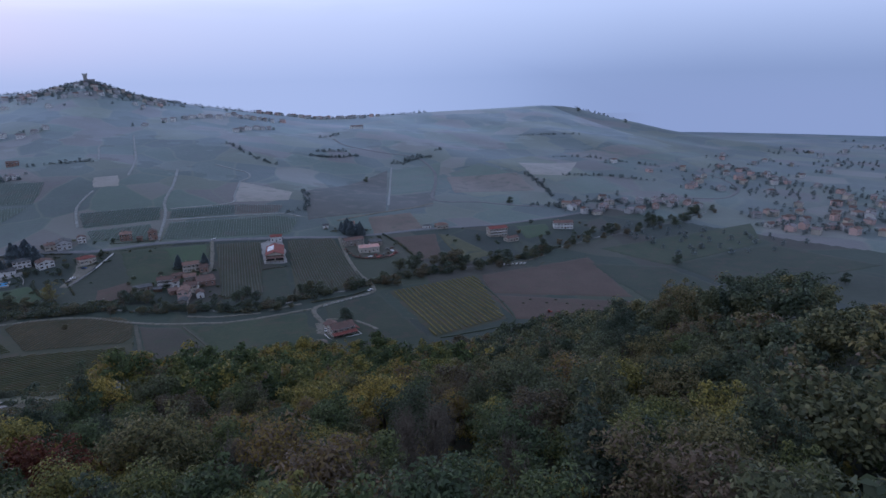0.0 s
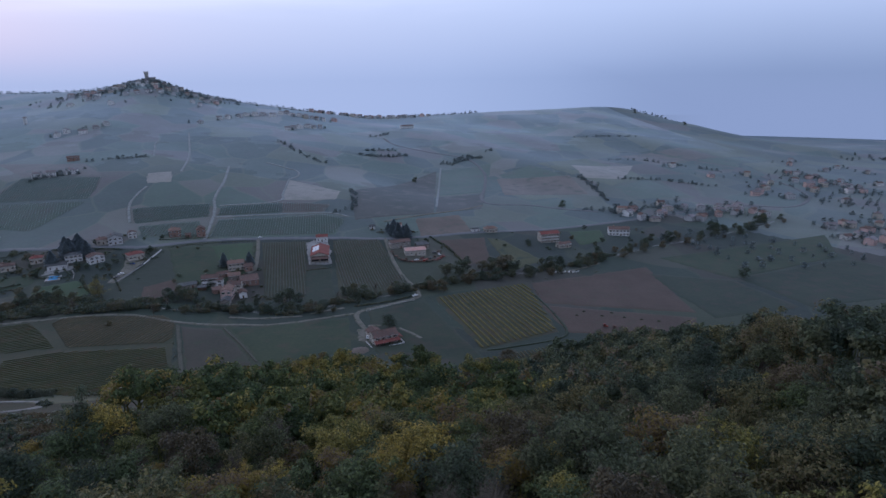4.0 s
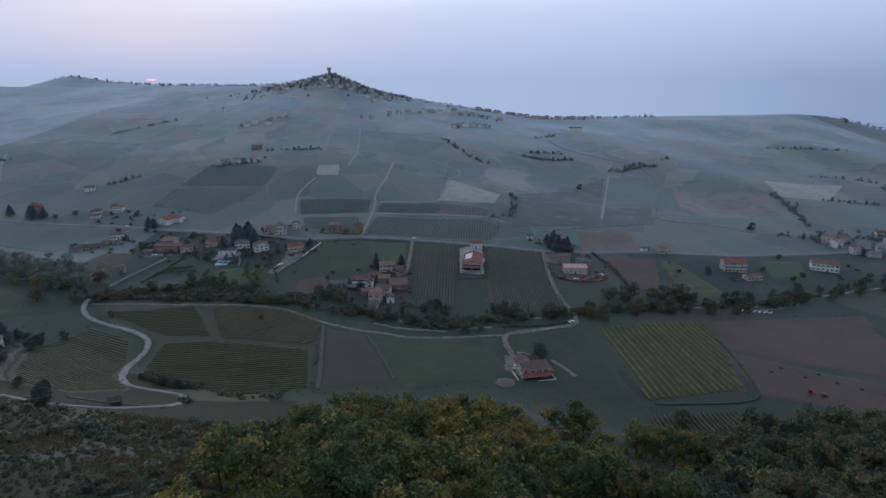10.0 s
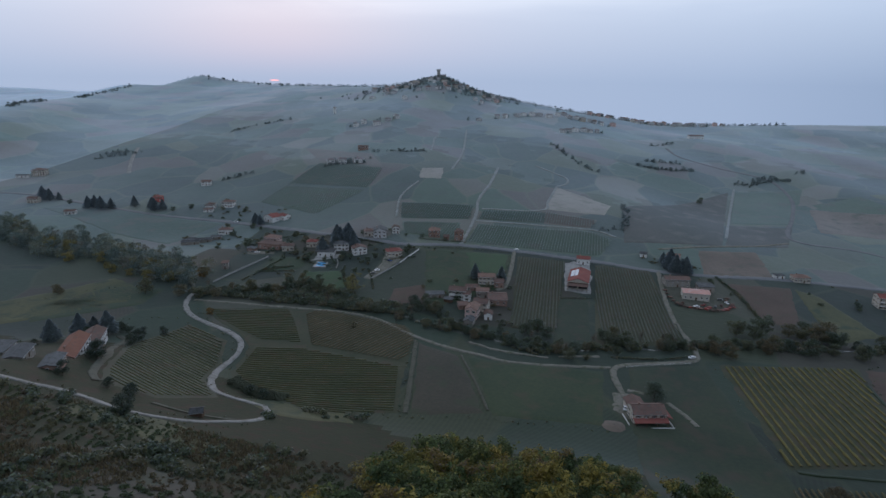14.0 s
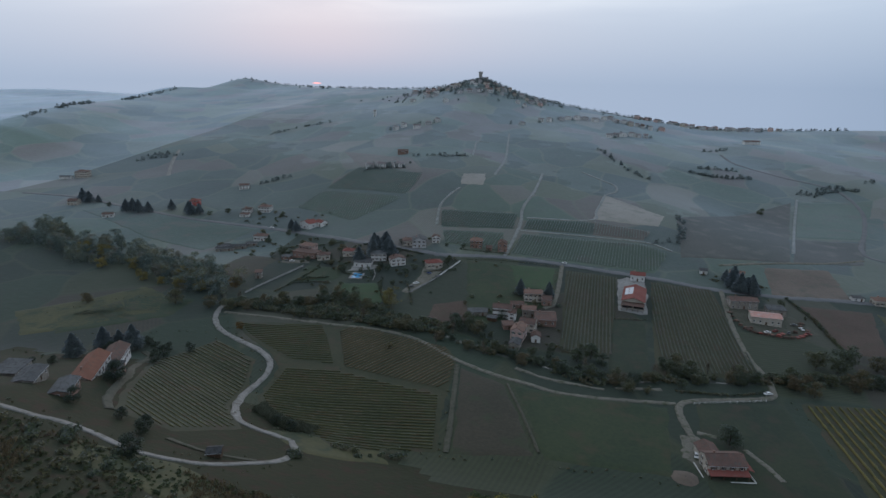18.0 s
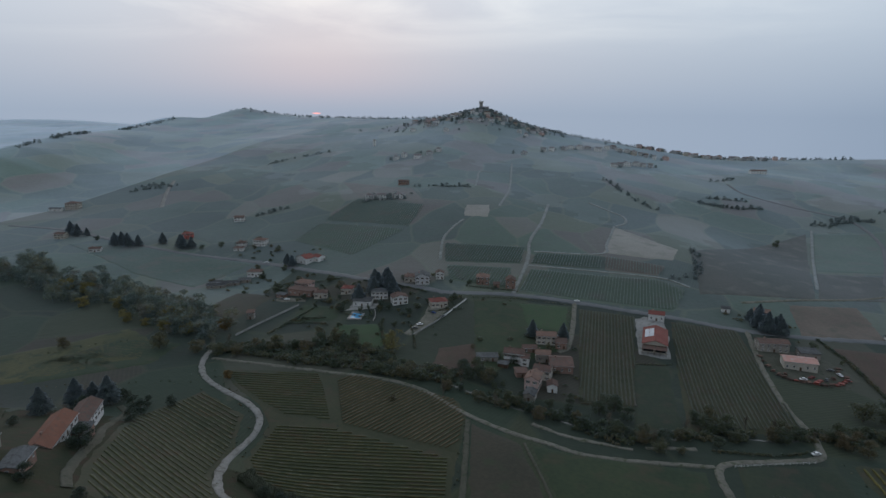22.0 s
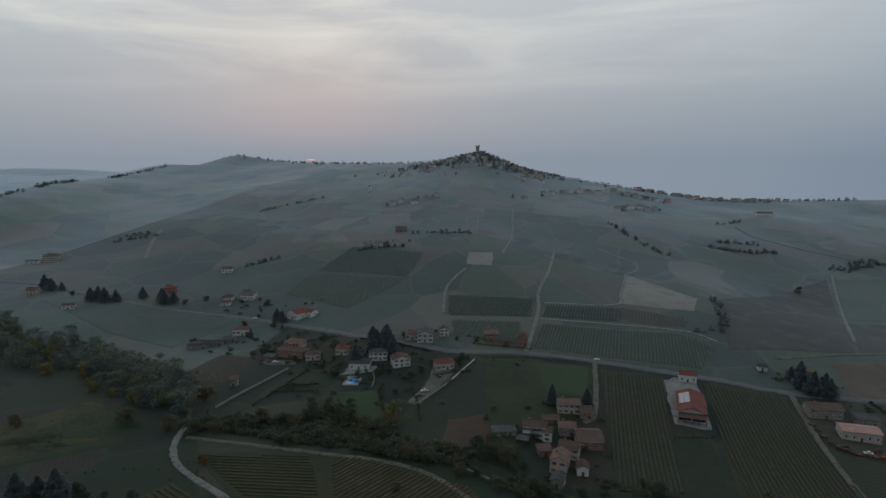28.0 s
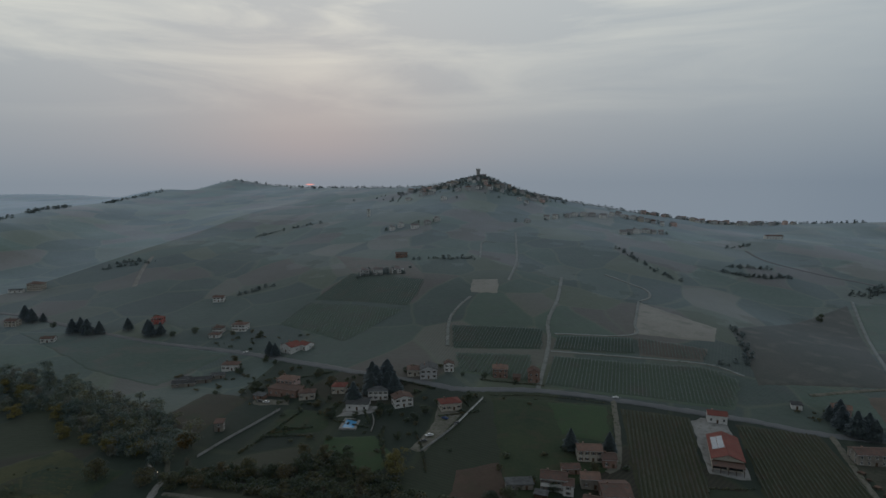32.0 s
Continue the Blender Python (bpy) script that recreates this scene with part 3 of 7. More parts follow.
def bump(x, y, cx, cy, rx, ry, rise):
    return rise * np.exp(-(((x - cx) / rx) ** 2 + ((y - cy) / ry) ** 2))


def soft(d, k):
    return k * np.logaddexp(0, d / k)


NEAR_FOOT = [(-3000, 187.5), (-1125, 247.5), (-450, 352.5), (-200.2, 390), (-112.5, 352.5), (-37.5, 322.5), (37.5, 307.5), (105, 288.8), (172.5, 300), (262.5, 285), (450, 247.5), (1125, 150), (3375, -450)]
FAR_FOOT = [(-3375, 1650), (-1875, 1237.5), (-900, 937.5), (-525, 787.5), (-262.5, 701.2), (-125.2, 660), (0, 630), (112.5, 603.8), (307.5, 622.5), (525, 712.5), (825, 825), (1125, 975), (1650, 1125), (3375, 1125)]
CREST_Y = [(-3375, 2475), (-1425, 2175), (-1183.5, 2217.8), (-1033.5, 2250), (-729.8, 2025), (-489, 1837.5), (-229.5, 1693.5), (56.2, 1687.5), (355.5, 1687.5), (529.5, 1725), (870.8, 1687.5), (1110.8, 1612.5), (1194, 1500), (1275, 1237.5), (1425, 1215), (3375, 1215)]
CREST = [(-3375, 96), (-2250, 82), (-1391.2, 108), (-1183.5, 174), (-1033.5, 147), (-729.8, 143), (-489, 143), (-342, 151), (-277.5, 166), (-229.5, 176), (-187.5, 163), (-145.5, 144), (-80.2, 126), (6, 109), (56.2, 101), (115, 91), (201.8, 78.5), (286, 66.5), (355.5, 62.5), (529.5, 65), (705, 73.5), (870.8, 77), (990, 84), (1065, 80), (1110.8, 68), (1194, 32), (1224.8, 5), (1275, -18), (3375, -22.5)]


def height(x, y):
    x, y = np.asarray(x, float), np.asarray(y, float)
    yn = line(x, NEAR_FOOT)
    zn = line(x, [(-3000, 30), (-900, 18), (-200.2, 7.5), (0, 6.8), (172.5, 4.5), (450, -4.5), (1125, -16.5), (3375, -22.5)])
    yf = line(x, FAR_FOOT)
    zf = line(x, [(-3375, 45), (-900, 18.8), (-262.5, 14.2), (-125.2, 13.5), (0, 7.5), (112.5, 4.5), (307.5, -6.8), (525, -12), (825, -16.5), (1125, -21), (3375, -22.5)])
    yc = line(x, CREST_Y)
    t = np.clip((y - yn) / (yf - yn), 0, 1)
    floor_z = zn + (zf - zn) * t * t * (3 - 2 * t) - 3.7 * np.sin(np.pi * t) ** 2
    near = 0.41 * soft(yn - y, 10.5)
    near = near - 0.41 * soft(near / 0.41 - 315, 22)
    s = (y - yf) / (yc - yf)
    wide = sum(line(x + d, CREST) for d in (-260, -170, -80, 0, 80, 170, 260)) / 7
    close = sum(line(x + d, CREST) for d in (-24, -12, 0, 12, 24)) / 5
    u = np.clip(s, 0, 1) ** 2
    zc = wide * (1 - u) + close * u
    rise = soft(s, 0.02) - soft(s - 1, 0.012) - 2.2 * soft(s - 1.02, 0.02)
    far = (zc - zf) * np.maximum(rise, 0)
    # gullies and spurs down the hillside
    fold = np.sin(x / 61 + 0.9 * np.sin(y / 170)) + 0.6 * np.sin(x / 33 + y / 90 + 1.3) + 0.5 * np.sin(y / 57 + x / 140)
    far = far + 2.6 * fold * np.clip(6 * s * (1.02 - s), 0, 1) * np.clip((zc - zf) / 60, 0, 1)
    z = floor_z + near + far
    # a wooded spur on the western side
    across = np.abs(x - line(y, SPUR_X))
    crest = line(y, SPUR_Z)
    z = z + np.maximum(crest - z, 0) * np.exp(-(across / 150) ** 2) * np.clip((y - 760) / 250, 0, 1)
    for b in KNOLLS:
        z = z + bump(x, y, *b)
    # the plain beyond falls away to the north-east
    return z - 0.035 * soft(np.hypot(x, y) - 1750, 120) * np.clip((x + 400) / 500, 0, 1)


SPUR_X = [(900, -960), (1107, -1019), (1305, -1105), (1463, -1156), (1619, -1205), (1993, -1290)]
SPUR_Z = [(760, 30), (950, 70), (1107, 90), (1305, 101), (1463, 103), (1619, 105), (1800, 118), (1993, 137), (2150, 120)]
KNOLLS = [
    (187.5, 937.5, 225, 165, -9.9),
    (315, 1237.5, 195, 187.5, 4.3),
    (-75, 937.5, 165, 225, 11.5),
    (-135, 315, 82.5, 67.5, -5.1),
    (135, 120, 52.5, 67.5, 14),
    (45, 270, 45, 45, 9.7),
    (112.5, 172.5, 52.5, 45, -1.3),
    (-30, 172.5, 45, 45, 9.4),
    (-325.5, 630, 90, 67.5, -7.7),
    (-337.5, 750, 112.5, 112.5, -3.6),
    (45, 510, 90, 67.5, -1.8),
    (-150, 1200, 225, 225, -1.7),
    (172.5, 810, 90, 90, -2.2),
    (-3000, 3200, 800, 500, 58),
]

# ---- helpers for meshes ----
def mesh_of(name, verts, faces, material):
    me = bpy.data.meshes.new(name)
    me.from_pydata([tuple(v) for v in verts], [], [tuple(f) for f in faces])
    me.materials.append(material)
    return me


def quads_mesh(name, verts, quads, material, smooth=False):
    """A mesh of quads from numpy arrays."""
    me = bpy.data.meshes.new(name)
    me.vertices.add(len(verts))
    me.vertices.foreach_set("co", np.asarray(verts, np.float32).ravel())
    me.loops.add(quads.size)
    me.loops.foreach_set("vertex_index", np.asarray(quads, np.int32).ravel())
    me.polygons.add(len(quads))
    me.polygons.foreach_set("loop_start", np.arange(len(quads), dtype=np.int32) * 4)
    me.materials.append(material)
    me.update(calc_edges=True)
    if smooth:
        me.shade_smooth()
    return me


def part(name, me, parent, label=""):
    ob = new(name, me)
    ob.parent = parent
    return tagged(ob, label)


def thing(name, x, y, z, yaw, label, category, group="", kind=""):
    ob = new(name)
    ob.matrix_basis = pose(x, y, z, 0, 0, yaw)
    ob.empty_display_size = 0.5
    return tagged(ob, label, category, group, kind)


def ground_z(x, y):
    return float(height(x, y))


def grid_quads(nu, nv):
    i = np.arange(nu * nv).reshape(nv, nu)
    return np.stack([i[:-1, :-1], i[:-1, 1:], i[1:, 1:], i[1:, :-1]], -1).reshape(-1, 4)


# ---- ground: one sheet to the horizon, closer-meshed where the camera passes ----
def steps(*runs):
    out = []
    for a, b, d in runs:
        out += list(np.arange(a, b, d))
    return np.array(out + [runs[-1][1]])


GX = steps((-4900, -1600, 120), (-1600, -600, 24), (-600, 640, 5), (640, 1500, 22), (1500, 4900, 120))
GY = steps((-2400, -100, 110), (-100, 820, 5), (820, 1250, 8), (1250, 1800, 10), (1800, 2400, 18), (2400, 4900, 120))
XX, YY = np.meshgrid(GX, GY)
ZZ = height(XX, YY)
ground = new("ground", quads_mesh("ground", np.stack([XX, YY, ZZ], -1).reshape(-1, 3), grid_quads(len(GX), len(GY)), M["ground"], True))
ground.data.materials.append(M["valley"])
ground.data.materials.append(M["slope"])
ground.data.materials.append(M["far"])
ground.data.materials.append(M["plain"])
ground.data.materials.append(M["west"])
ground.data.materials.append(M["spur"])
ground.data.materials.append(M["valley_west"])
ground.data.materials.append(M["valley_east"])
ground.data.materials.append(M["hazed_mid"])
ground.data.materials.append(M["hazed_upper"])
ground.data.materials.append(M["hazed_top"])
CX, CY = np.meshgrid((GX[1:] + GX[:-1]) / 2, (GY[1:] + GY[:-1]) / 2)
SHIFT = 6 * np.sin(CX / 9) + 5 * np.sin(CY / 7 + CX / 23)
FOOT = line(CX, NEAR_FOOT)
ROAD_EDGE = [(-2000, 760), (-681, 760), (-595, 753), (-496, 719), (-409, 698.6), (-316, 689.7), (-232, 659), (-183, 639), (-119, 621), (-100, 618), (-51, 627), (2, 625), (51, 616), (84, 610), (117, 600), (172, 604), (219, 614), (272, 616), (311, 617), (360, 624), (411, 633), (470, 646), (540, 664), (640, 676), (900, 800), (1300, 1150), (2500, 1150)]
# haze painted in steps: farther ground takes the paler, bluer copies
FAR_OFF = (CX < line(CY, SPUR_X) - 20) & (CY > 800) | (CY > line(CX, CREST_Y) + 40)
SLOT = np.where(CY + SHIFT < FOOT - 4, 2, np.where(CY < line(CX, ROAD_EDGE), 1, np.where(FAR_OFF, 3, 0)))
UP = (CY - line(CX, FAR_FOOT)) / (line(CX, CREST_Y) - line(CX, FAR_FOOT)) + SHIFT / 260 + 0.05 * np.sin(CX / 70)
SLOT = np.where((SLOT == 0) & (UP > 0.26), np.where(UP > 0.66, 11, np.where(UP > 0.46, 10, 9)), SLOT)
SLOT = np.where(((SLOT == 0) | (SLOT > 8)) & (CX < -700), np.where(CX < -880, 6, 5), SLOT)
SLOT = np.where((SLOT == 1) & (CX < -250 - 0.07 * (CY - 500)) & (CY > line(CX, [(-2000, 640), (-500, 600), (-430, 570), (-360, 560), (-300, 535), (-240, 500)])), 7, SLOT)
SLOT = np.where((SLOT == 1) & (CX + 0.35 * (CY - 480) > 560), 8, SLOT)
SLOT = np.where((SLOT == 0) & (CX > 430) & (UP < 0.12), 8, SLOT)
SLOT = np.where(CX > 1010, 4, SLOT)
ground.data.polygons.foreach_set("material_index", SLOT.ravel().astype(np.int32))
tagged(ground, "hilly vineyard country with a flat valley floor", "ground", kind="structure")


# ---- draped sheets: fields and roads ----
def inside(px, py, poly):
    x, y = np.asarray(px, float), np.asarray(py, float)
    hit = np.zeros(x.shape, bool)
    for (x1, y1), (x2, y2) in zip(poly, poly[1:] + poly[:1]):
        cross = ((y1 > y) != (y2 > y)) & (x < (x2 - x1) * (y - y1) / (y2 - y1 + 1e-9) + x1)
        hit ^= cross
    return hit


def field(name, poly, material, label, lift=0.25, step=5.0):
    """A field that lies on the ground, with an edge that wanders a little."""
    rng = np.random.default_rng(len(name) * 7 + int(abs(poly[0][0])))
    ring = []
    for (x1, y1), (x2, y2) in zip(poly, poly[1:] + poly[:1]):
        k = max(2, int(math.hypot(x2 - x1, y2 - y1) / step))
        for i in range(k):
            ring.append((x1 + (x2 - x1) * i / k, y1 + (y2 - y1) * i / k))
    ring = np.array(ring)
    mid = ring.mean(0)
    out = ring - mid
    ring = mid + out * (1 + rng.normal(0, 0.7, (len(ring), 1)) / np.linalg.norm(out, axis=1)[:, None])
    reach = np.linalg.norm(ring - mid, axis=1).max()
    k = max(3, int(reach / step))
    verts, n = [], len(ring)
    for j in range(k + 1):
        xy = mid + (ring - mid) * (j / k if j else 0.01)
        verts.append(np.c_[xy, height(xy[:, 0], xy[:, 1]) + (lift if j < k else -0.12)])
    i = np.arange(n)
    quads = np.concatenate([np.stack([j * n + i, (j + 1) * n + i, (j + 1) * n + (i + 1) % n, j * n + (i + 1) % n], -1) for j in range(k)])
    ob = new(name, quads_mesh(name, np.concatenate(verts), quads, material, True))
    if ob.data.polygons[0].normal.z < 0:
        ob.data.flip_normals()
    return tagged(ob, label, "field", kind="structure")


def smooth_line(pts, step=3.0):
    p = np.array(pts, float)
    p = np.vstack([2 * p[0] - p[1], p, 2 * p[-1] - p[-2]])
    out = []
    for i in range(1, len(p) - 2):
        a, b, c, d = p[i - 1], p[i], p[i + 1], p[i + 2]
        k = max(2, int(np.linalg.norm(c - b) / step))
        for j in range(k):
            t = j / k
            out.append(0.5 * (2 * b + (c - a) * t + (2 * a - 5 * b + 4 * c - d) * t * t + (3 * b - a - 3 * c + d) * t ** 3))
    return np.array(out + [p[-2]])


def road(name, pts, width, material, label, lift=0.4, ragged=0.15, kind_word="road"):
    c = smooth_line(pts)
    rng = np.random.default_rng(int(abs(pts[0][0]) * 10))
    d = np.gradient(c, axis=0)
    d /= np.linalg.norm(d, axis=1)[:, None]
    side = np.c_[-d[:, 1], d[:, 0]]
    cols = []
    for k, u in enumerate((-1.25, -1, -0.5, 0, 0.5, 1, 1.25)):
        w = width / 2 * (u + (rng.normal(0, ragged, len(c)) if abs(u) >= 1 else 0))
        xy = c + side * np.reshape(w, (-1, 1))
        z = height(xy[:, 0], xy[:, 1]) + (-0.25 if abs(u) > 1.1 else lift + 0.05 * (1 - abs(u)))
        cols.append(np.c_[xy, z])
    v = np.stack(cols, 1).reshape(-1, 3)
    ob = new(name, quads_mesh(name, v, grid_quads(7, len(c)), material, True))
    if ob.data.polygons[0].normal.z < 0:
        ob.data.flip_normals()
    return tagged(ob, label, kind_word, kind="structure")


road("road_main", [(-681.7, 760.3), (-595.4, 753.2), (-495.7, 719.3), (-409.3, 698.6), (-316.3, 689.7), (-232.5, 659.4), (-182.8, 639.5), (-119, 620.7), (-99.9, 618), (-51.2, 626.9), (1.6, 624.8), (51, 616), (84, 610), (117.5, 600.4), (171.7, 604.3), (218.6, 613.8), (272.2, 616.3), (310.6, 617.5), (360.2, 623.6), (410.7, 632.8), (470, 646), (540, 664), (640, 676)], 6.0, M["asphalt"], "grey two-lane asphalt road along the foot of the hill")
road("road_gravel", [(-229.9, 479.2), (-227.2, 466.6), (-220.9, 452.6), (-209, 438.4), (-193.1, 427.7), (-175.3, 418.7), (-162.6, 410.2), (-154.8, 400.4), (-151, 386.3), (-150.7, 371.5), (-148.2, 356.9), (-142.4, 343.1), (-134, 332.2), (-124.5, 327.9), (-115, 326.5), (-106.6, 324.5)], 3.1, M["gravel"], "white gravel road winding in an S between vineyards")
road("road_low", [(-330, 262), (-250, 266), (-177.4, 268.4), (-164.1, 271.6), (-149.3, 271.1), (-136.1, 267.6), (-124.8, 268.2), (-111.7, 274), (-103.3, 285.8), (-97.6, 298.1), (-98, 312), (-106, 324.5)], 2.6, M["gravel"], "pale gravel road along the lower slope")
road("track_low", [(-135.1, 287.7), (-122.3, 286.3), (-110.6, 287.7), (-102.3, 291.2)], 2.2, M["trodden"], "narrow dirt track beside the gravel road", kind_word="track")
road("track_farm", [(-167.5, 298.2), (-177, 308), (-188, 326), (-197, 344), (-207, 358), (-213, 370), (-219, 386), (-229, 394)], 3.0, M["trodden"], "dirt drive up to the farm", kind_word="track")
road("track_stream", [(-221.3, 465), (-178.4, 464.3), (-139.1, 463), (-108.9, 462), (-85.3, 454.8), (-57, 433.6), (-33.1, 420.5), (-11.7, 413.3), (2.7, 408), (24.8, 408.5), (45, 411), (61, 413)], 2.6, M["dirt"], "earth track beside the stream", kind_word="track")
road("road_drive", [(63.5, 376.9), (62.2, 388.3), (61.2, 403.7), (63.6, 414), (72.1, 420), (86.5, 424.7), (110, 433), (115, 442.3), (116.3, 458.8), (114.2, 482.7), (114.2, 513.8), (116.5, 544.8), (121.8, 592.6), (123, 601)], 3.2, M["dirt"], "pale dirt drive from the main road to the house")
road("track_trail", [(-49.7, 630.1), (-43.9, 717.7), (-45.4, 770.5), (-37.5, 838.1), (-32.6, 938.8)], 3.0, M["track_pale"], "dirt track climbing straight up the vineyard hill", kind_word="track")
road("road_hill", [(419.1, 685.7), (375.8, 705.9), (340.1, 732.3), (296.5, 746.3), (294, 777.7), (331.8, 863.8), (367, 962.4), (368.4, 1060.2), (315.8, 1121.7), (268.6, 1190.2), (262.6, 1268.3)], 4.6, M["asphalt"], "narrow asphalt road bending up the hill")
road("track_hill", [(279.5, 738.7), (235.1, 709.4), (175.1, 680.6), (133.7, 660.5)], 3.2, M["dirt"], "dirt track along the hillside", kind_word="track")
road("road_lane", [(0.3, 624.5), (-1.5, 572.4), (-4.5, 540.5), (-11, 530.4)], 3.0, M["dirt"], "narrow dirt lane from the main road to the hamlet")
road("road_far", [(-651.7, 1044.3), (-608.5, 962.3), (-557.3, 879)], 5, M["gravel"], "pale gravel lane on the distant slope")
road("track_contour", [(-42.2, 702.1), (18.2, 706.1), (76.1, 703.5), (98.3, 684.6)], 2.6, M["track_pale"], "pale track along the top of a vineyard", kind_word="track")
road("track_upper", [(-39, 740.9), (26, 758.3), (33.7, 793.8), (46.2, 869.4)], 2.6, M["track_pale"], "pale track round the upper vineyard", kind_word="track")
road("track_right", [(301.5, 992.9), (257.5, 859.5), (214.2, 726.2)], 2.8, M["track_pale"], "earth track between ploughed slopes", kind_word="track")
road("track_terrace", [(-126, 699), (-132, 735), (-135, 765), (-131, 795), (-124, 819)], 2.6, M["track_pale"], "pale track between hillside vineyards", kind_word="track")
road("track_steep", [(-91, 883), (-89, 950), (-91, 1020), (-99, 1120), (-106, 1208)], 2.8, M["track_pale"], "pale track straight up the slope", kind_word="track")
road("track_loop", [(-136, 984), (-142, 1045), (-147, 1102), (-128, 1110)], 2.6, M["track_pale"], "pale track round a hillside vineyard", kind_word="track")
road("track_bend", [(20, 973), (45, 942), (61, 920), (60, 891), (48, 872)], 2.8, M["track_pale"], "pale track bending above the bare field", kind_word="track")
road("path_field", [(-24.7, 411.6), (-13.7, 379.9), (-4.7, 349.8)], 1.2, M["trodden"], "trodden path between strips of field", kind_word="track")
road("path_strip", [(-54.2, 427), (-49, 387.2), (-43.4, 340.9)], 2.4, M["trodden"], "grassy headland path between fields", kind_word="track")
road("path_vines", [(201.2, 423.2), (192.7, 369.7), (179.3, 329.2), (139.3, 323.5), (125.2, 323.8)], 1.6, M["grass_dark"], "grassy path round the yellow vineyard", kind_word="track")
road("track_west", [(-231, 482), (-246, 500), (-275, 512), (-310, 524), (-345, 548)], 2.6, M["trodden"], "dirt track leading along the stream wood", kind_word="track")
road("road_village", [(640, 676), (700, 650), (780, 700), (830, 780), (850, 860)], 5, M["asphalt"], "grey road through the distant village")

field("field_r0", [(365.1, 489.6), (605, 517), (535.6, 440.9), (382.6, 411.6)], M["grass"], "dull brown field of low crop")
field("field_r1", [(323.2, 449.4), (379.7, 408.4), (373.7, 332.7), (293.4, 329.7)], M["grass_dark"], "dark green field by the hedges")
field("field_r2", [(387.8, 413.8), (536.5, 434.8), (557, 330.2), (377.8, 331)], M["grass_dark"], "wide dark green field")
field("field_stubble", [(210.5, 446.2), (337, 466.9), (290.6, 343.1), (193.6, 394.4)], M["soil"], "brown stubble field with crop lines")
field("field_ploughed", [(192.2, 391.5), (284.1, 335.6), (249.8, 296.2), (182.6, 335.1)], M["soil"], "reddish brown freshly ploughed field")
field("field_yellow_vines", [(123.7, 432), (209.5, 448.5), (179.4, 335.1), (122.3, 324.4)], M["vine_floor"], "grassy floor of the yellow vineyard")
field("field_barn_vines_l", [(3.4, 614.2), (45.9, 609.3), (32, 464.8), (1.4, 463.4)], M["vine_floor"], "dark grassy vineyard floor")
field("field_barn_vines_r", [(70.1, 604.8), (115.7, 602), (116.3, 458.8), (54.9, 441.9)], M["vine_floor"], "dark vineyard floor beside the barn")
field("field_barn_vines_m", [(36.8, 527.7), (58.3, 528.5), (53.4, 441.5), (28.3, 437.5)], M["grass_dark"], "dark grass strip below the barn")
field("field_meadow", [(-80.4, 611.8), (-0.3, 617.1), (-4.9, 538), (-58.1, 478.8)], M["grass"], "green meadow behind the hamlet")
field("field_soil_small", [(-88.4, 515.9), (-66.5, 529.2), (-54.9, 493.5), (-68.4, 475.6), (-87.6, 479.1)], M["soil"], "bare brown garden plot")
field("field_s_floor", [(-208, 452), (-142, 468), (-120, 463), (-66, 450), (-56, 430), (-47, 341), (-88, 322), (-112, 337), (-138, 352), (-146, 374), (-149, 398), (-165, 416), (-190, 434)], M["vine_floor"], "grassy headlands round the vineyards", 0.12)
field("field_s_vines_a", [(-136, 452), (-128, 466), (-64, 450), (-54, 431), (-52, 393), (-116, 406)], M["vine_floor"], "brownish vineyard floor")
field("field_s_vines_c", [(-205, 450), (-146, 462), (-134, 444), (-118, 408), (-150, 408), (-166, 417), (-190, 434)], M["vine_floor"], "grassy floor of a vineyard beside the gravel road", 0.2)
field("field_s_vines_b", [(-148, 402), (-112, 404), (-54, 392), (-46, 340), (-88, 324), (-112, 340), (-132, 348), (-145, 365)], M["vine_floor"], "dark vineyard floor")
field("field_strip", [(-52.3, 425.4), (-26.1, 411.2), (-5.7, 345.4), (-40.6, 339.5)], M["soil_dark"], "dark brown fallow strip")
field("field_lawn", [(-21.7, 410.5), (56.8, 407.9), (49.6, 344), (-2.2, 344.2)], M["grass"], "green meadow beside the stream track")
field("field_lawn2", [(70.7, 418.5), (115.9, 430.2), (120.9, 290.6), (52.7, 250.3)], M["grass_dark"], "dark green meadow round the house")
field("field_hill_A", [(-40.8, 695.4), (76.4, 699.2), (95.5, 677), (77.3, 623.8), (-46.4, 634.8)], M["parcel_green"], "green vineyard floor above the road")
field("field_hill_B", [(-37.8, 738.1), (27.9, 753.8), (25.5, 712.7), (-41.4, 706.6)], M["parcel_dark"], "dark vineyard floor")
field("field_pale", [(46.2, 869.4), (106.7, 797.3), (95.8, 755.5), (28.5, 762.9)], M["pale"], "pale bare stubble field on the hill")
field("field_hill_D", [(29.7, 756.3), (86.4, 739.1), (76.8, 708.2), (27, 711.7)], M["parcel_brown"], "reddish brown vineyard floor")
field("field_hill_E", [(-131.9, 746.1), (-47.9, 751.1), (-48.5, 704.6), (-121.4, 693.6)], M["parcel_dark"], "dark vineyard floor on the slope")
field("field_hill_F", [(-118, 687.1), (-55.9, 694), (-56.1, 641), (-107.7, 646.6)], M["parcel_green"], "vineyard floor above the brick houses")
field("field_pale2", [(-130.4, 874.9), (-102.1, 884.2), (-97.5, 832.1), (-126.3, 829.9)], M["pale"], "small pale field high on the slope")
field("field_tan1", [(370.7, 918.4), (490, 890.5), (464.2, 783.4), (335.2, 796.8)], M["tan"], "tan ploughed slope with pale streaks")
field("field_tan2", [(530.6, 965.5), (656.7, 961.5), (567.4, 854.3), (503.2, 867.7)], M["pale"], "pale bare field below the ridge")
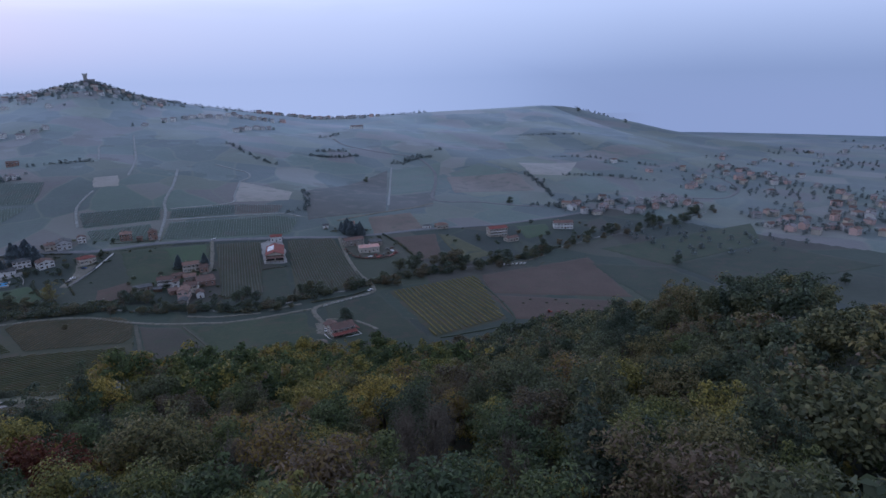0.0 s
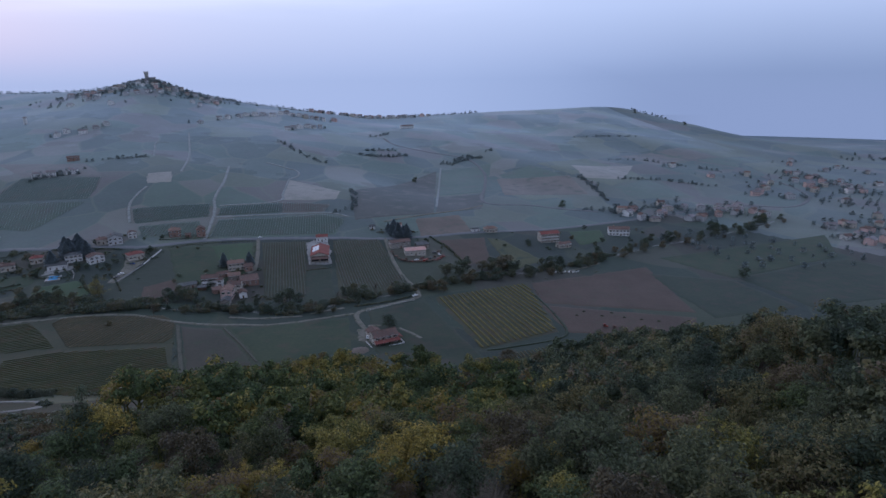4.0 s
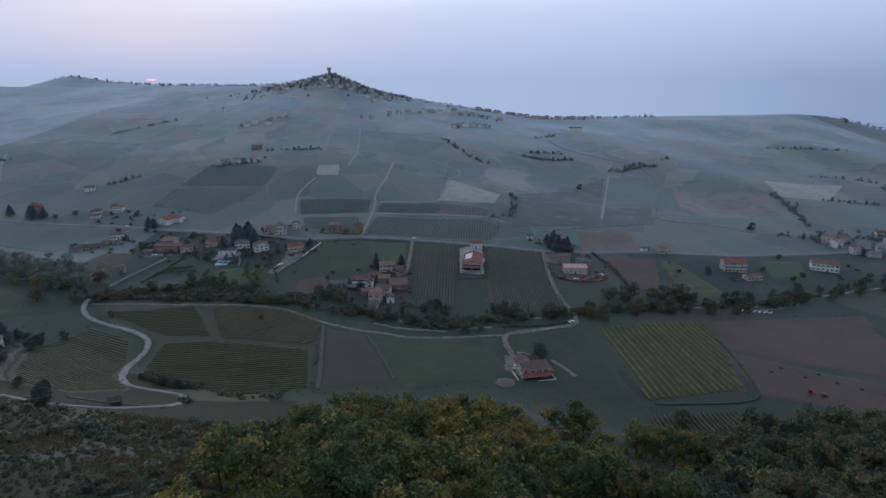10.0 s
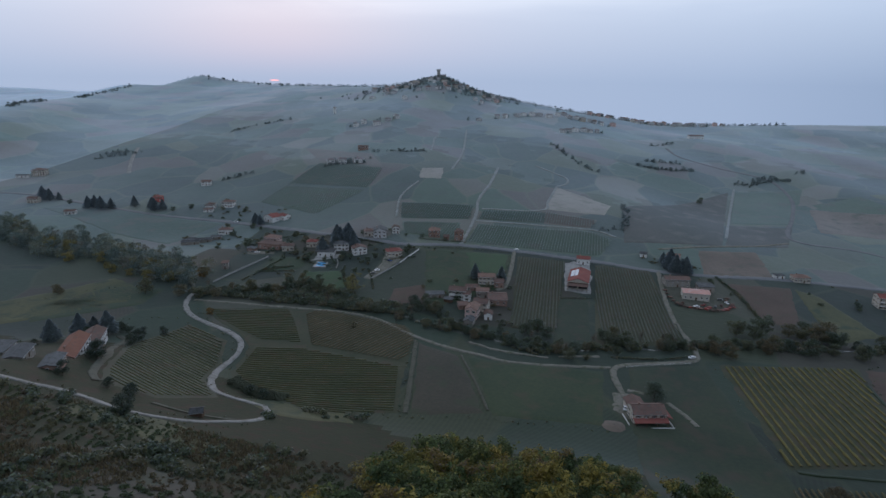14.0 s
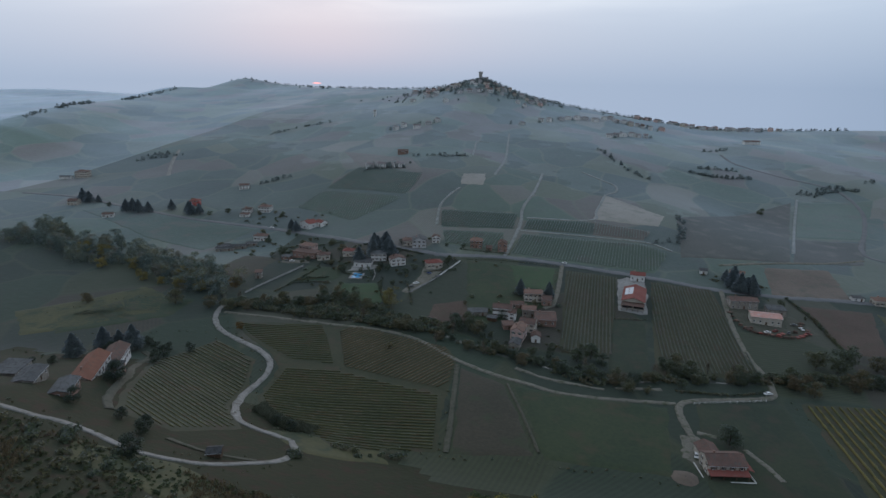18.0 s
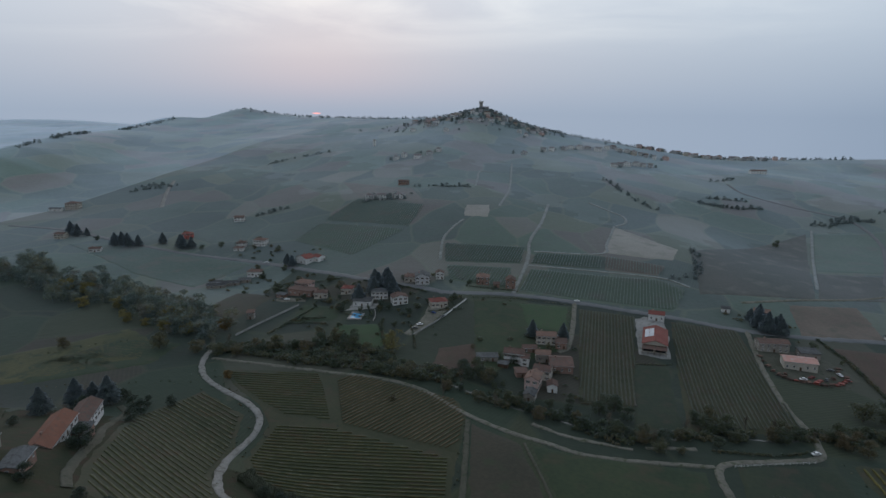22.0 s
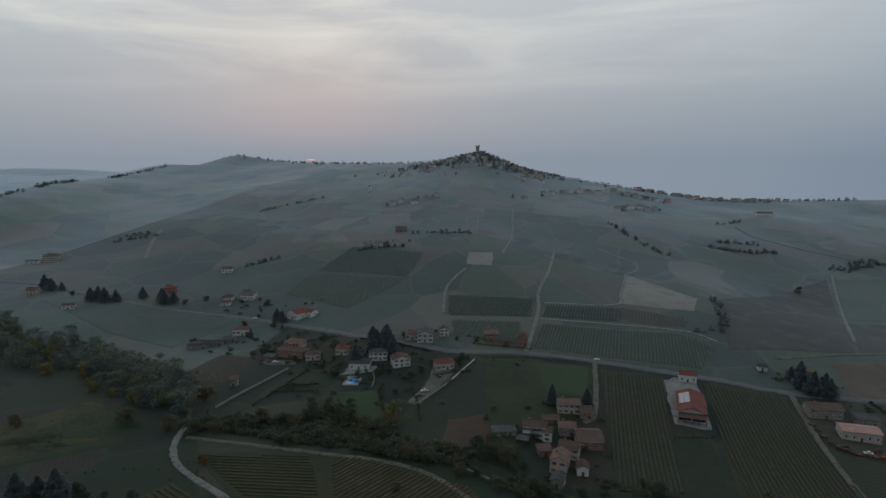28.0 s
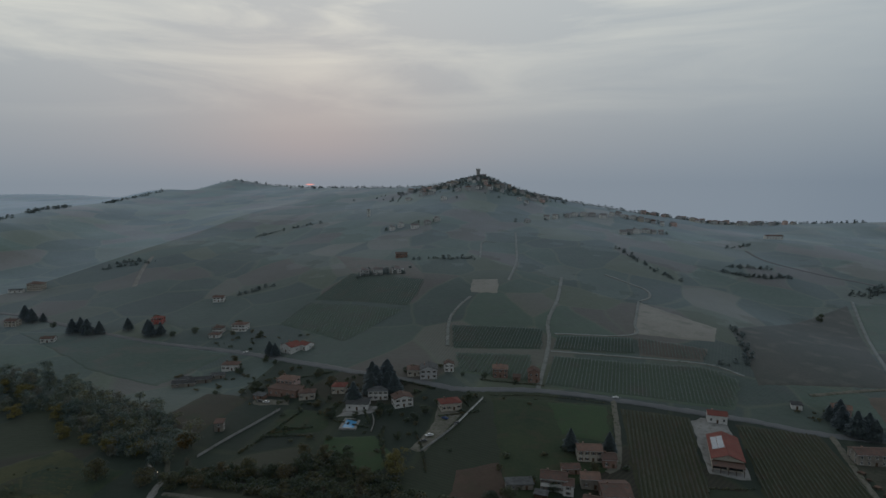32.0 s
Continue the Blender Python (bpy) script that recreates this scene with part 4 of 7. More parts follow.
field("field_tan3", [(171, 669.1), (232.1, 689.9), (222.4, 613.2), (160.4, 603.9)], M["soil_mid"], "tan bare field above the road")
field("field_brown1", [(174.2, 589.4), (227.8, 595.3), (202.6, 512.7), (178.1, 504.8)], M["soil"], "brown ploughed field below the road")
field("field_yellow1", [(229.4, 593.7), (243.5, 582.6), (252.9, 505.6), (211.9, 483.6)], M["grass_olive"], "yellowed strip of vines by the stream")
field("field_green1", [(331.3, 604.4), (373.1, 605), (353.5, 559.5), (314.9, 549.6)], M["lawn"], "bright green lawn beside the road")
field("field_farm_vines", [(-181, 318), (-215, 384), (-201, 424), (-165, 404), (-152, 372), (-146, 345), (-126, 322), (-140, 296), (-165, 298)], M["vine_floor"], "vineyard floor below the farm")
field("field_left_yellow", [(-319.8, 422.8), (-297.3, 482.4), (-253.5, 483.8), (-250.8, 448.6), (-298.2, 402.8)], M["grass"], "green meadow along the stream")
field("field_gold", [(-353, 428), (-329, 457), (-307, 500), (-274, 482), (-260, 455), (-292, 414), (-315, 395)], M["grass_olive"], "yellowish band of meadow")
field("field_olive", [(-122, 330), (-106, 340), (-70, 338), (-62, 322), (-95, 312)], M["grass_olive"], "yellow-green rough grass below the vines")
field("field_slope_band", [(-150, 262), (-112, 268), (-84, 250), (-90, 238), (-135, 246)], M["grass_olive"], "yellowish band of rough grass on the slope")
field("field_slope_brown", [(-112, 226), (-70, 214), (-60, 196), (-92, 180), (-112, 200)], M["soil_dark"], "brown bracken patch on the slope")
field("field_brow", [(118, 798), (289, 975), (201, 692), (103, 669)], M["fallow"], "grey-brown fallow hillside with pale streaks")
field("field_brow_green", [(298, 979), (401, 1013), (320, 826), (242, 807)], M["parcel_green"], "dull green hillside meadow")
field("field_brow_low", [(239, 799), (314, 814), (274, 722), (203, 693)], M["fallow"], "brown fallow strip above the road")
field("field_left_field", [(-541.3, 695.9), (-484.3, 709.7), (-313.9, 685.3), (-332.5, 612.3), (-404.7, 626.6)], M["parcel_dark"], "dark field along the road")
field("field_left_field2", [(-286.3, 544.1), (-282.8, 600.7), (-243.5, 593.4), (-244.6, 528.2)], M["soil_dark"], "brown fallow field")

# glowing sheet painted as haze over the far plain, beyond all that is built
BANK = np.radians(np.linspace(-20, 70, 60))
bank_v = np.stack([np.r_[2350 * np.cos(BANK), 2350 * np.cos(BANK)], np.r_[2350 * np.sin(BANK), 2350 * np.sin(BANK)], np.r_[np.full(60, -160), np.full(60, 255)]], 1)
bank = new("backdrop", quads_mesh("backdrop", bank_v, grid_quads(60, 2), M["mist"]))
tagged(bank, "glowing sheet painted as pale haze over the distant plain", "mist", kind="structure")

# the quilt of parcels up the hill
prng = np.random.default_rng(91)
COLS = np.cumsum(np.r_[-700, prng.uniform(62, 125, 17)])
RUNGS = np.array((0.02, 0.10, 0.19, 0.29, 0.40, 0.52, 0.65, 0.79, 0.93))


def knot(i, j):
    """A corner shared by four parcels."""
    r = np.random.default_rng(1000 * i + j)
    x = COLS[i] + r.uniform(-26, 26) + 30 * math.sin(j * 1.3)
    s = RUNGS[j] + r.uniform(-0.022, 0.022)
    y0, y1 = float(line(x, FAR_FOOT)), float(line(x, CREST_Y))
    return x, y0 + s * (y1 - y0)


HILL_VINES = []
for i in range(len(COLS) - 1):
    for j in range(3):
        if prng.random() < 0.35 or COLS[i] < -330:
            continue
        quad = [knot(i, j), knot(i + 1, j), knot(i + 1, j + 1), knot(i, j + 1)]
        mx, my = sum(q[0] for q in quad) / 4, sum(q[1] for q in quad) / 4
        if -140 < mx < 300 and my < 900:
            continue
        quad = [(mx + (x - mx) * 0.988, my + (y - my) * 0.988) for x, y in quad]
        word = ("green", "olive", "dark", "brown", "green", "olive", "dark", "brown")[prng.choice(8, p=[0.21, 0.18, 0.18, 0.14, 0.1, 0.1, 0.09, 0.0])]
        field("field_parcel", quad, M["parcel_" + word], f"{word} parcel of vines and grass on the hillside", 0.1, 13.0)
        if j < 2 and mx < 300 and prng.random() < 0.8:
            HILL_VINES.append((quad, word))



# ---- plants ----
def leaf_cloud(rng, centres, radii, count, size, squash=0.8, slim=0.55):
    """Leaf clumps as small tilted quads, spread through balls of foliage and thicker towards their skins."""
    pick = rng.choice(len(centres), count, p=radii ** 2 / (radii ** 2).sum())
    d = rng.normal(size=(count, 3))
    d /= np.linalg.norm(d, axis=1)[:, None]
    d[:, 2] = np.where(d[:, 2] < -0.35, -d[:, 2], d[:, 2])
    r = radii[pick] * rng.uniform(0.25, 1.2, count) ** 0.8
    c = centres[pick] + d * r[:, None] * (1, 1, squash)
    n = d + rng.normal(0, 0.55, (count, 3)) + (0, 0, 0.35)
    n /= np.linalg.norm(n, axis=1)[:, None]
    a = np.cross(n, rng.normal(size=(count, 3)))
    a /= np.linalg.norm(a, axis=1)[:, None]
    b = np.cross(n, a)
    s = size * rng.uniform(0.55, 1.35, (count, 1))
    a, b = a * s * 0.5, b * s * rng.uniform(0.5 * slim, slim, (count, 1))
    droop = n * s * 0.18
    v = np.stack([c - a - b * 0.7, c + a * 0.2 - b + droop, c + a + b * 0.6, c - a * 0.3 + b + droop], 1).reshape(-1, 3)
    return v, np.arange(count * 4).reshape(-1, 4)


def tube(points, radii, sides=6):
    """A tapered tube along points, as verts and quads."""
    p, v = np.array(points, float), []
    for i, (q, r) in enumerate(zip(p, radii)):
        d = p[min(i + 1, len(p) - 1)] - p[max(i - 1, 0)]
        d /= np.linalg.norm(d)
        u = np.cross(d, (0.31, 0.95, 0.05))
        u /= np.linalg.norm(u)
        w = np.cross(d, u)
        for k in range(sides):
            t = 2 * math.pi * k / sides
            v.append(q + r * (u * math.cos(t) + w * math.sin(t)))
    quads = []
    for i in range(len(p) - 1):
        for k in range(sides):
            quads.append((i * sides + k, i * sides + (k + 1) % sides, (i + 1) * sides + (k + 1) % sides, (i + 1) * sides + k))
    return np.array(v), np.array(quads)


def joined(bits):
    vs, qs, n = [], [], 0
    for v, q in bits:
        vs.append(v)
        qs.append(q + n)
        n += len(v)
    return np.concatenate(vs), np.concatenate(qs)


def tree_shape(seed, tall, spread, count, size, limbs=7, sides=6, low=0.3, sprays=0, slim=0.5):
    """Trunk and limbs, and the foliage on them: an uneven crown of several lobes."""
    rng = np.random.default_rng(seed)
    lean = rng.normal(0, 0.04, 2)
    top = tall * 0.72
    spine = [(lean[0] * z + 0.15 * math.sin(z), lean[1] * z + 0.12 * math.cos(1.3 * z), z) for z in np.linspace(-0.6, top, 6)]
    bits = [tube(spine, np.linspace(0.028, 0.008, 6) * tall, sides)]
    centres, radii = [], []
    for k in range(limbs):
        t = 2 * math.pi * (k + rng.uniform(-0.3, 0.3)) / limbs
        z0 = tall * rng.uniform(low, 0.6)
        reach = spread * rng.uniform(0.5, 0.95)
        z1 = min(z0 + tall * rng.uniform(0.08, 0.32), tall * 0.9)
        a = np.array((lean[0] * z0, lean[1] * z0, z0))
        b = np.array((math.cos(t) * reach, math.sin(t) * reach, z1))
        m = (a + b) / 2 + (0, 0, tall * 0.04)
        bits.append(tube([a, m, b], np.array((0.011, 0.008, 0.003)) * tall, 5))
        centres.append(b * (0.9, 0.9, 1))
        radii.append(spread * rng.uniform(0.3, 0.55))
    for k in range(4):
        centres.append(np.array((rng.normal(0, 0.25) * spread, rng.normal(0, 0.25) * spread, tall * rng.uniform(0.6, 0.86))))
        radii.append(spread * rng.uniform(0.35, 0.55))
    if low < 0.15:
        for k in range(5):
            t = 2 * math.pi * (k + rng.uniform(-0.3, 0.3)) / 5
            centres.append(np.array((math.cos(t) * spread * 0.5, math.sin(t) * spread * 0.5, tall * rng.uniform(0.14, 0.3))))
            radii.append(spread * rng.uniform(0.4, 0.55))
    for k in range(sprays):
        b = centres[rng.integers(len(centres))]
        out = rng.normal(0, 1, 3) * (1, 1, 0.7) + (0, 0, 0.45)
        centres.append(b + out / np.linalg.norm(out) * spread * rng.uniform(0.3, 0.55))
        radii.append(spread * rng.uniform(0.10, 0.24))
        bits.append(tube([b, (b + centres[-1]) / 2 + (0, 0, 0.1), centres[-1]], np.array((0.004, 0.003, 0.001)) * tall, 3))
    leaf = leaf_cloud(rng, np.array(centres), np.array(radii), count, size, 0.85, slim)
    return joined(bits), leaf


def bare_shape(seed, tall, spread, twigs=70):
    """A leafless tree: trunk, limbs and many fine twigs."""
    rng = np.random.default_rng(seed)
    trunk = [tube([(0, 0, -0.6), (0.1, 0, tall * 0.3), (0, 0.15, tall * 0.6), (0.1, 0.1, tall * 0.9)], (0.2, 0.15, 0.1, 0.03), 6)]
    fine = []
    for k in range(twigs):
        t, z0 = rng.uniform(0, 6.28), tall * rng.uniform(0.3, 0.85)
        reach = spread * rng.uniform(0.3, 1) * (1.15 - z0 / tall)
        b = np.array((math.cos(t) * reach, math.sin(t) * reach, z0 + rng.uniform(0.1, 0.3) * tall))
        a = np.array((0.05, 0.05, z0))
        m = (a + b) / 2 + rng.normal(0, 0.25, 3)
        fine.append(tube([a, m, b], (0.06, 0.04, 0.015), 3))
        for j in range(4):
            s = m + (b - m) * rng.uniform(0, 1)
            e = s + rng.normal(0, 0.85, 3) + (0, 0, 0.45)
            fine.append(tube([s, (s + e) / 2 + rng.normal(0, 0.1, 3), e], (0.03, 0.022, 0.01), 3))
    return joined(trunk), joined(fine)


def conifer_shape(seed, tall, spread, count, size):
    rng = np.random.default_rng(seed)
    trunk = tube([(0, 0, -0.5), (0, 0, tall * 0.5), (0, 0, tall * 0.97)], (0.22, 0.14, 0.03), 6)
    h = tall * rng.uniform(0.06, 1, count) ** 0.8
    tier = 0.86 + 0.16 * np.sin(h * 4.0) + 0.14 * np.sin(h * 1.7 + seed)
    r = spread * (1.03 - (h / tall) ** 1.5) * tier * rng.uniform(0.35, 1.05, count) ** 0.5
    t = rng.uniform(0, 2 * math.pi, count)
    c = np.stack([np.cos(t) * r, np.sin(t) * r, h], 1)
    outw = np.stack([np.cos(t), np.sin(t), np.full(count, -0.35)], 1)
    side = np.stack([-np.sin(t), np.cos(t), rng.normal(0, 0.2, count)], 1)
    s = size * rng.uniform(0.6, 1.3, (count, 1))
    up = np.array((0, 0, 1.0)) * s * 0.15
    v = np.stack([c - outw * s * 0.6, c + side * s * 0.35 + up, c + outw * s * 0.6, c - side * s * 0.35 + up], 1).reshape(-1, 3)
    return trunk, (v, np.arange(count * 4).reshape(-1, 4))


def plant(name, shape, trunk_mat, leaf_mat, x, y, yaw, label, category, group, leaf_part="crown", scale=1.0):
    ob = thing(name, x, y, ground_z(x, y), yaw, label, category, group)
    part("trunk", quads_mesh("trunk", *shape[0], trunk_mat, True), ob)
    part(leaf_part, quads_mesh(leaf_part, *shape[1], leaf_mat), ob)
    ob.scale = (scale,) * 3
    return ob


def again(ob, x, y, yaw, scale=None, label=""):
    """Another of the same kind elsewhere, at a size of its own."""
    c = copy_thing(ob, pose(x, y, ground_z(x, y), 0, 0, yaw))
    if scale:
        c.scale = (scale,) * 3
    return tagged(c, label)


# the wood on the near slope
WOOD_EDGE = [(-70, 205), (-58, 235), (-42, 284), (0, 286), (30, 268), (55, 258), (80, 252), (100, 262), (130, 284), (180, 288), (260, 276), (420, 225)]


def in_wood(x, y):
    left = line(y, [(-60, -60), (60, -50), (120, -41), (160, -35), (200, -29), (240, -29), (290, -31)])
    glade = ((x - 88) / 26) ** 2 + ((y - 226) / 24) ** 2 < 1
    return (y < line(x, WOOD_EDGE)) & (x > left) & ~glade


def scatter(rng, x0, x1, y0, y1, gap, keep):
    """Spots a gap apart and strayed from a lattice."""
    out = []
    for j, y in enumerate(np.arange(y0, y1, gap * 0.87)):
        for x in np.arange(x0, x1, gap):
            px, py = x + (j % 2) * gap / 2 + rng.normal(0, gap * 0.24), y + rng.normal(0, gap * 0.24)
            if keep(px, py):
                out.append((px, py))
    return out


rng = np.random.default_rng(11)
NEAR = lambda x, y: bool(in_wood(x, y)) and y < 138 and -26 - 0.42 * y < x < 24 + 0.86 * y
spots = scatter(rng, -66, 150, 24, 138, 7.4, NEAR)
kinds = []
for k, (tall, spread, mat, word) in enumerate([(12.5, 4.8, "leaf", "mixed green and yellow"), (11.0, 4.2, "leaf", "green to golden"), (13.5, 4.6, "leaf_green", "olive green"), (10.0, 4.4, "leaf", "thinning yellow-green"), (12.0, 4.0, "leaf_brown", "withered brown"), (11.5, 4.8, "leaf_green", "dull green"), (12.8, 4.4, "leaf_green", "dark green")]):
    shape = tree_shape(100 + k, tall, spread, 3500, 0.48, low=0.22, sprays=22, slim=0.27)
    x, y = spots[k]
    kinds.append(plant("woodland_tree", shape, M["bark"], M[mat], x, y, 40 * k, f"{word} broadleaf tree in the hillside wood", "tree", "trees of the hillside wood"))
bare = []
for k in range(2):
    x, y = spots[7 + k]
    bare.append(plant("bare_tree", bare_shape(300 + k, 11.5, 4.6), M["bark"], M["twig"], x, y, 70 * k, "leafless grey-brown tree with fine twigs in the wood", "tree", "bare trees of the hillside wood", "branch_crown"))
for x, y in spots[9:309]:
    barren = ((x - 0.22 * y - 12) / 13) ** 2 + ((y - 55) / 34) ** 2 < 1
    shady = x > 0.34 * y + 14
    if math.hypot(x + 25, y - 82) < 5:
        continue
    if rng.random() < (0.62 if barren else 0.05):
        again(bare[rng.integers(2)], x, y, rng.uniform(0, 360), rng.uniform(0.7, 1.1))
    else:
        again(kinds[rng.choice(7, p=[0.08, 0.07, 0.26, 0.05, 0.04, 0.24, 0.26] if shady else [0.27, 0.25, 0.09, 0.22, 0.03, 0.08, 0.06])], x, y, rng.uniform(0, 360), rng.uniform(0.6, 1.25))
russet = plant("russet_tree", tree_shape(140, 9.0, 5.4, 4200, 0.42, sprays=18, slim=0.3), M["bark"], M["leaf_red"], -25, 82, 0, "low russet-red broadleaf tree among green ones", "tree", "", scale=1.35)


def thicket(name, spots, shapes, material, label, category, small=0.75, large=1.2, seed=5, sink=0.0):
    """Woods that nobody could count: many trees joined into one."""
    r = np.random.default_rng(seed)
    vs, qs, n = [], [], 0
    tz = height(np.array([s[0] for s in spots]), np.array([s[1] for s in spots]))
    for (x, y), z in zip(spots, tz):
        v, q = shapes[r.integers(len(shapes))]
        t, s = r.uniform(0, 6.28), r.uniform(small, large)
        c, d = math.cos(t) * s, math.sin(t) * s
        vs.append(np.stack([v[:, 0] * c - v[:, 1] * d + x, v[:, 0] * d + v[:, 1] * c + y, v[:, 2] * s + z - sink], 1))
        qs.append(q + n)
        n += len(v)
    ob = new(name, quads_mesh(name, np.concatenate(vs), np.concatenate(qs), material))
    return tagged(ob, label, category, kind="stuff")


def light_tree(seed, tall, spread, count, size, sprays=9, low=0.3):
    t, l = tree_shape(seed, tall, spread, count, size, 5, 3, low, sprays, 0.36)
    return joined([t, l])


wood_spots = [s for s in scatter(rng, -66, 330, 0, 290, 7.2, lambda x, y: bool(in_wood(x, y)) and (not NEAR(x, y)) and x - 0.95 * y < 55 and math.sin(x / 13 + 0.8) + math.sin(y / 11 + x / 29) > -1.35)] + spots[309:]
AIRY = [light_tree(160 + k, 11.5 + k % 3, 4.6, 900, 0.8) for k in range(6)]
SHADY = lambda p: p[0] + 9 * math.sin(p[1] / 14) > 0.36 * p[1] + 16
thicket("woodland", [p for p in wood_spots if not SHADY(p)], AIRY, M["leaf_wood"], "dense autumn wood of olive and yellow broadleaf trees", "woodland", 0.6, 1.3)
thicket("woodland", [p for p in wood_spots if SHADY(p)], AIRY, M["leaf_wood_green"], "dense wood of dull green broadleaf trees", "woodland", 0.6, 1.3, 6)
bush = [leaf_cloud(np.random.default_rng(180 + k), np.array([(0, 0, 0.7), (0.8, 0.3, 0.5), (-0.6, 0.6, 0.6)]), np.array([1.0, 0.8, 0.7]), 105, 0.5) for k in range(4)]
under = scatter(rng, -62, 150, 15, 285, 6.5, lambda x, y: bool(in_wood(x, y)) and x - 0.7 * y < 60)
thicket("undergrowth", under, bush, M["leaf_wood"], "low green and brown undergrowth beneath the wood", "undergrowth", 0.9, 2.0, 8)
# the open slope beside the wood: bramble, bushes, hedges and reeds
SLOPE = lambda x, y: not bool(in_wood(x, y)) and y < 262 - 0.02 * abs(x + 110) and x > -20 - 0.95 * y
mottle = lambda x, y: math.sin(x / 11 + 2 * math.sin(y / 23)) + math.sin(y / 8 + x / 19)
scrub = scatter(rng, -270, -32, 100, 300, 3.0, lambda x, y: SLOPE(x, y) and mottle(x, y) + rng.normal(0, 0.5) > -1.7)
thicket("scrub", scrub, bush, M["leaf_scrub"], "tangled bramble and scrub on the open slope", "scrub", 0.3, 0.95, 9)
clumps = scatter(rng, -270, -32, 100, 300, 7.0, lambda x, y: SLOPE(x, y) and mottle(x + 40, y) > 0.15)
clumps += [(-102 + 0.28 * k + float(rng.normal(0, 0.8)), 204 + 1.05 * k) for k in range(30)] + [(-96 + float(rng.normal(0, 1.5)), 307 + float(rng.normal(0, 2))) for k in range(4)]
clumps += [(-178 + 5 * k + float(rng.normal(0, 1)), 260 + float(rng.normal(0, 2))) for k in range(12)] + [(-60 - 4 * k, 330 - 0.5 * k + float(rng.normal(0, 2))) for k in range(8)]
thicket("bushes", clumps, bush, M["leaf_far"], "dark green bushes scattered over the slope", "bushes", 0.8, 2.3, 19)


def tussock(seed, blades=46, tall=1.9):
    """A clump of upright blades."""
    r = np.random.default_rng(seed)
    b = r.normal(0, 0.5, (blades, 2))
    lean = r.normal(0, 0.35, (blades, 2))
    v = []
    for (x, y), (u, w) in zip(b, lean):
        h, k = tall * r.uniform(0.6, 1.1), r.uniform(0, 3.1)
        dx, dy = 0.06 * math.cos(k), 0.06 * math.sin(k)
        v += [(x - dx, y - dy, 0), (x + dx, y + dy, 0), (x + u + dx * 1.6, y + w + dy * 1.6, h), (x + u - dx * 1.6, y + w - dy * 1.6, h)]
    return np.array(v), np.arange(blades * 4).reshape(-1, 4)


reed_spots = scatter(rng, -136, -104, 330, 358, 1.5, lambda x, y: abs(y - line(x, [(-134, 352), (-124, 345), (-114, 340), (-106, 341)])) < 4.2)
thicket("reeds", reed_spots, [tussock(210 + k) for k in range(3)], M["reed"], "pale feathery reeds beside the gravel road", "reeds", 0.8, 1.5, 20)
dry = scatter(rng, -200, -36, 110, 262, 2.2, lambda x, y: SLOPE(x, y) and mottle(x - 20, y + 9) > 0.35)
thicket("dry_grass", dry, [tussock(220 + k, 22, 1.0) for k in range(3)], M["leaf_brown"], "tufts of withered grass and stalks on the slope", "grass", 0.7, 1.4, 23)


# ---- buildings ----
def box(v, x0, x1, y0, y1, z0, z1):
    """Adds the corners of a box to v and gives its quads."""
    k = len(v)
    v += [(x0, y0, z0), (x1, y0, z0), (x1, y1, z0), (x0, y1, z0), (x0, y0, z1), (x1, y0, z1), (x1, y1, z1), (x0, y1, z1)]
    return [(k, k + 3, k + 2, k + 1), (k + 4, k + 5, k + 6, k + 7), (k, k + 1, k + 5, k + 4), (k + 1, k + 2, k + 6, k + 5), (k + 2, k + 3, k + 7, k + 6), (k + 3, k, k + 4, k + 7)]


def boxes_mesh(name, boxes, material):
    v, f = [], []
    for b in boxes:
        f += box(v, *b)
    return mesh_of(name, v, f, material)


def wall_mesh(w, d, h, ridge, roof, material):
    """Walls with their gables, standing 2 m into the sloping ground."""
    x, y = w / 2, d / 2
    v = [(-x, -y, -2), (x, -y, -2), (x, y, -2), (-x, y, -2), (-x, -y, h), (x, -y, h), (x, y, h), (-x, y, h)]
    f = [(0, 3, 2, 1), (0, 1, 5, 4), (1, 2, 6, 5), (2, 3, 7, 6), (3, 0, 4, 7)]
    if roof == "long":
        v += [(-x, 0, h + ridge), (x, 0, h + ridge)]
        f += [(4, 7, 8), (6, 5, 9), (4, 8, 9, 5), (8, 7, 6, 9)]
    elif roof == "deep":
        v += [(0, -y, h + ridge), (0, y, h + ridge)]
        f += [(5, 4, 8), (7, 6, 9), (4, 7, 9, 8), (6, 5, 8, 9)]
    else:
        f += [(4, 5, 6, 7)]
    return mesh_of("wall", v, f, material)


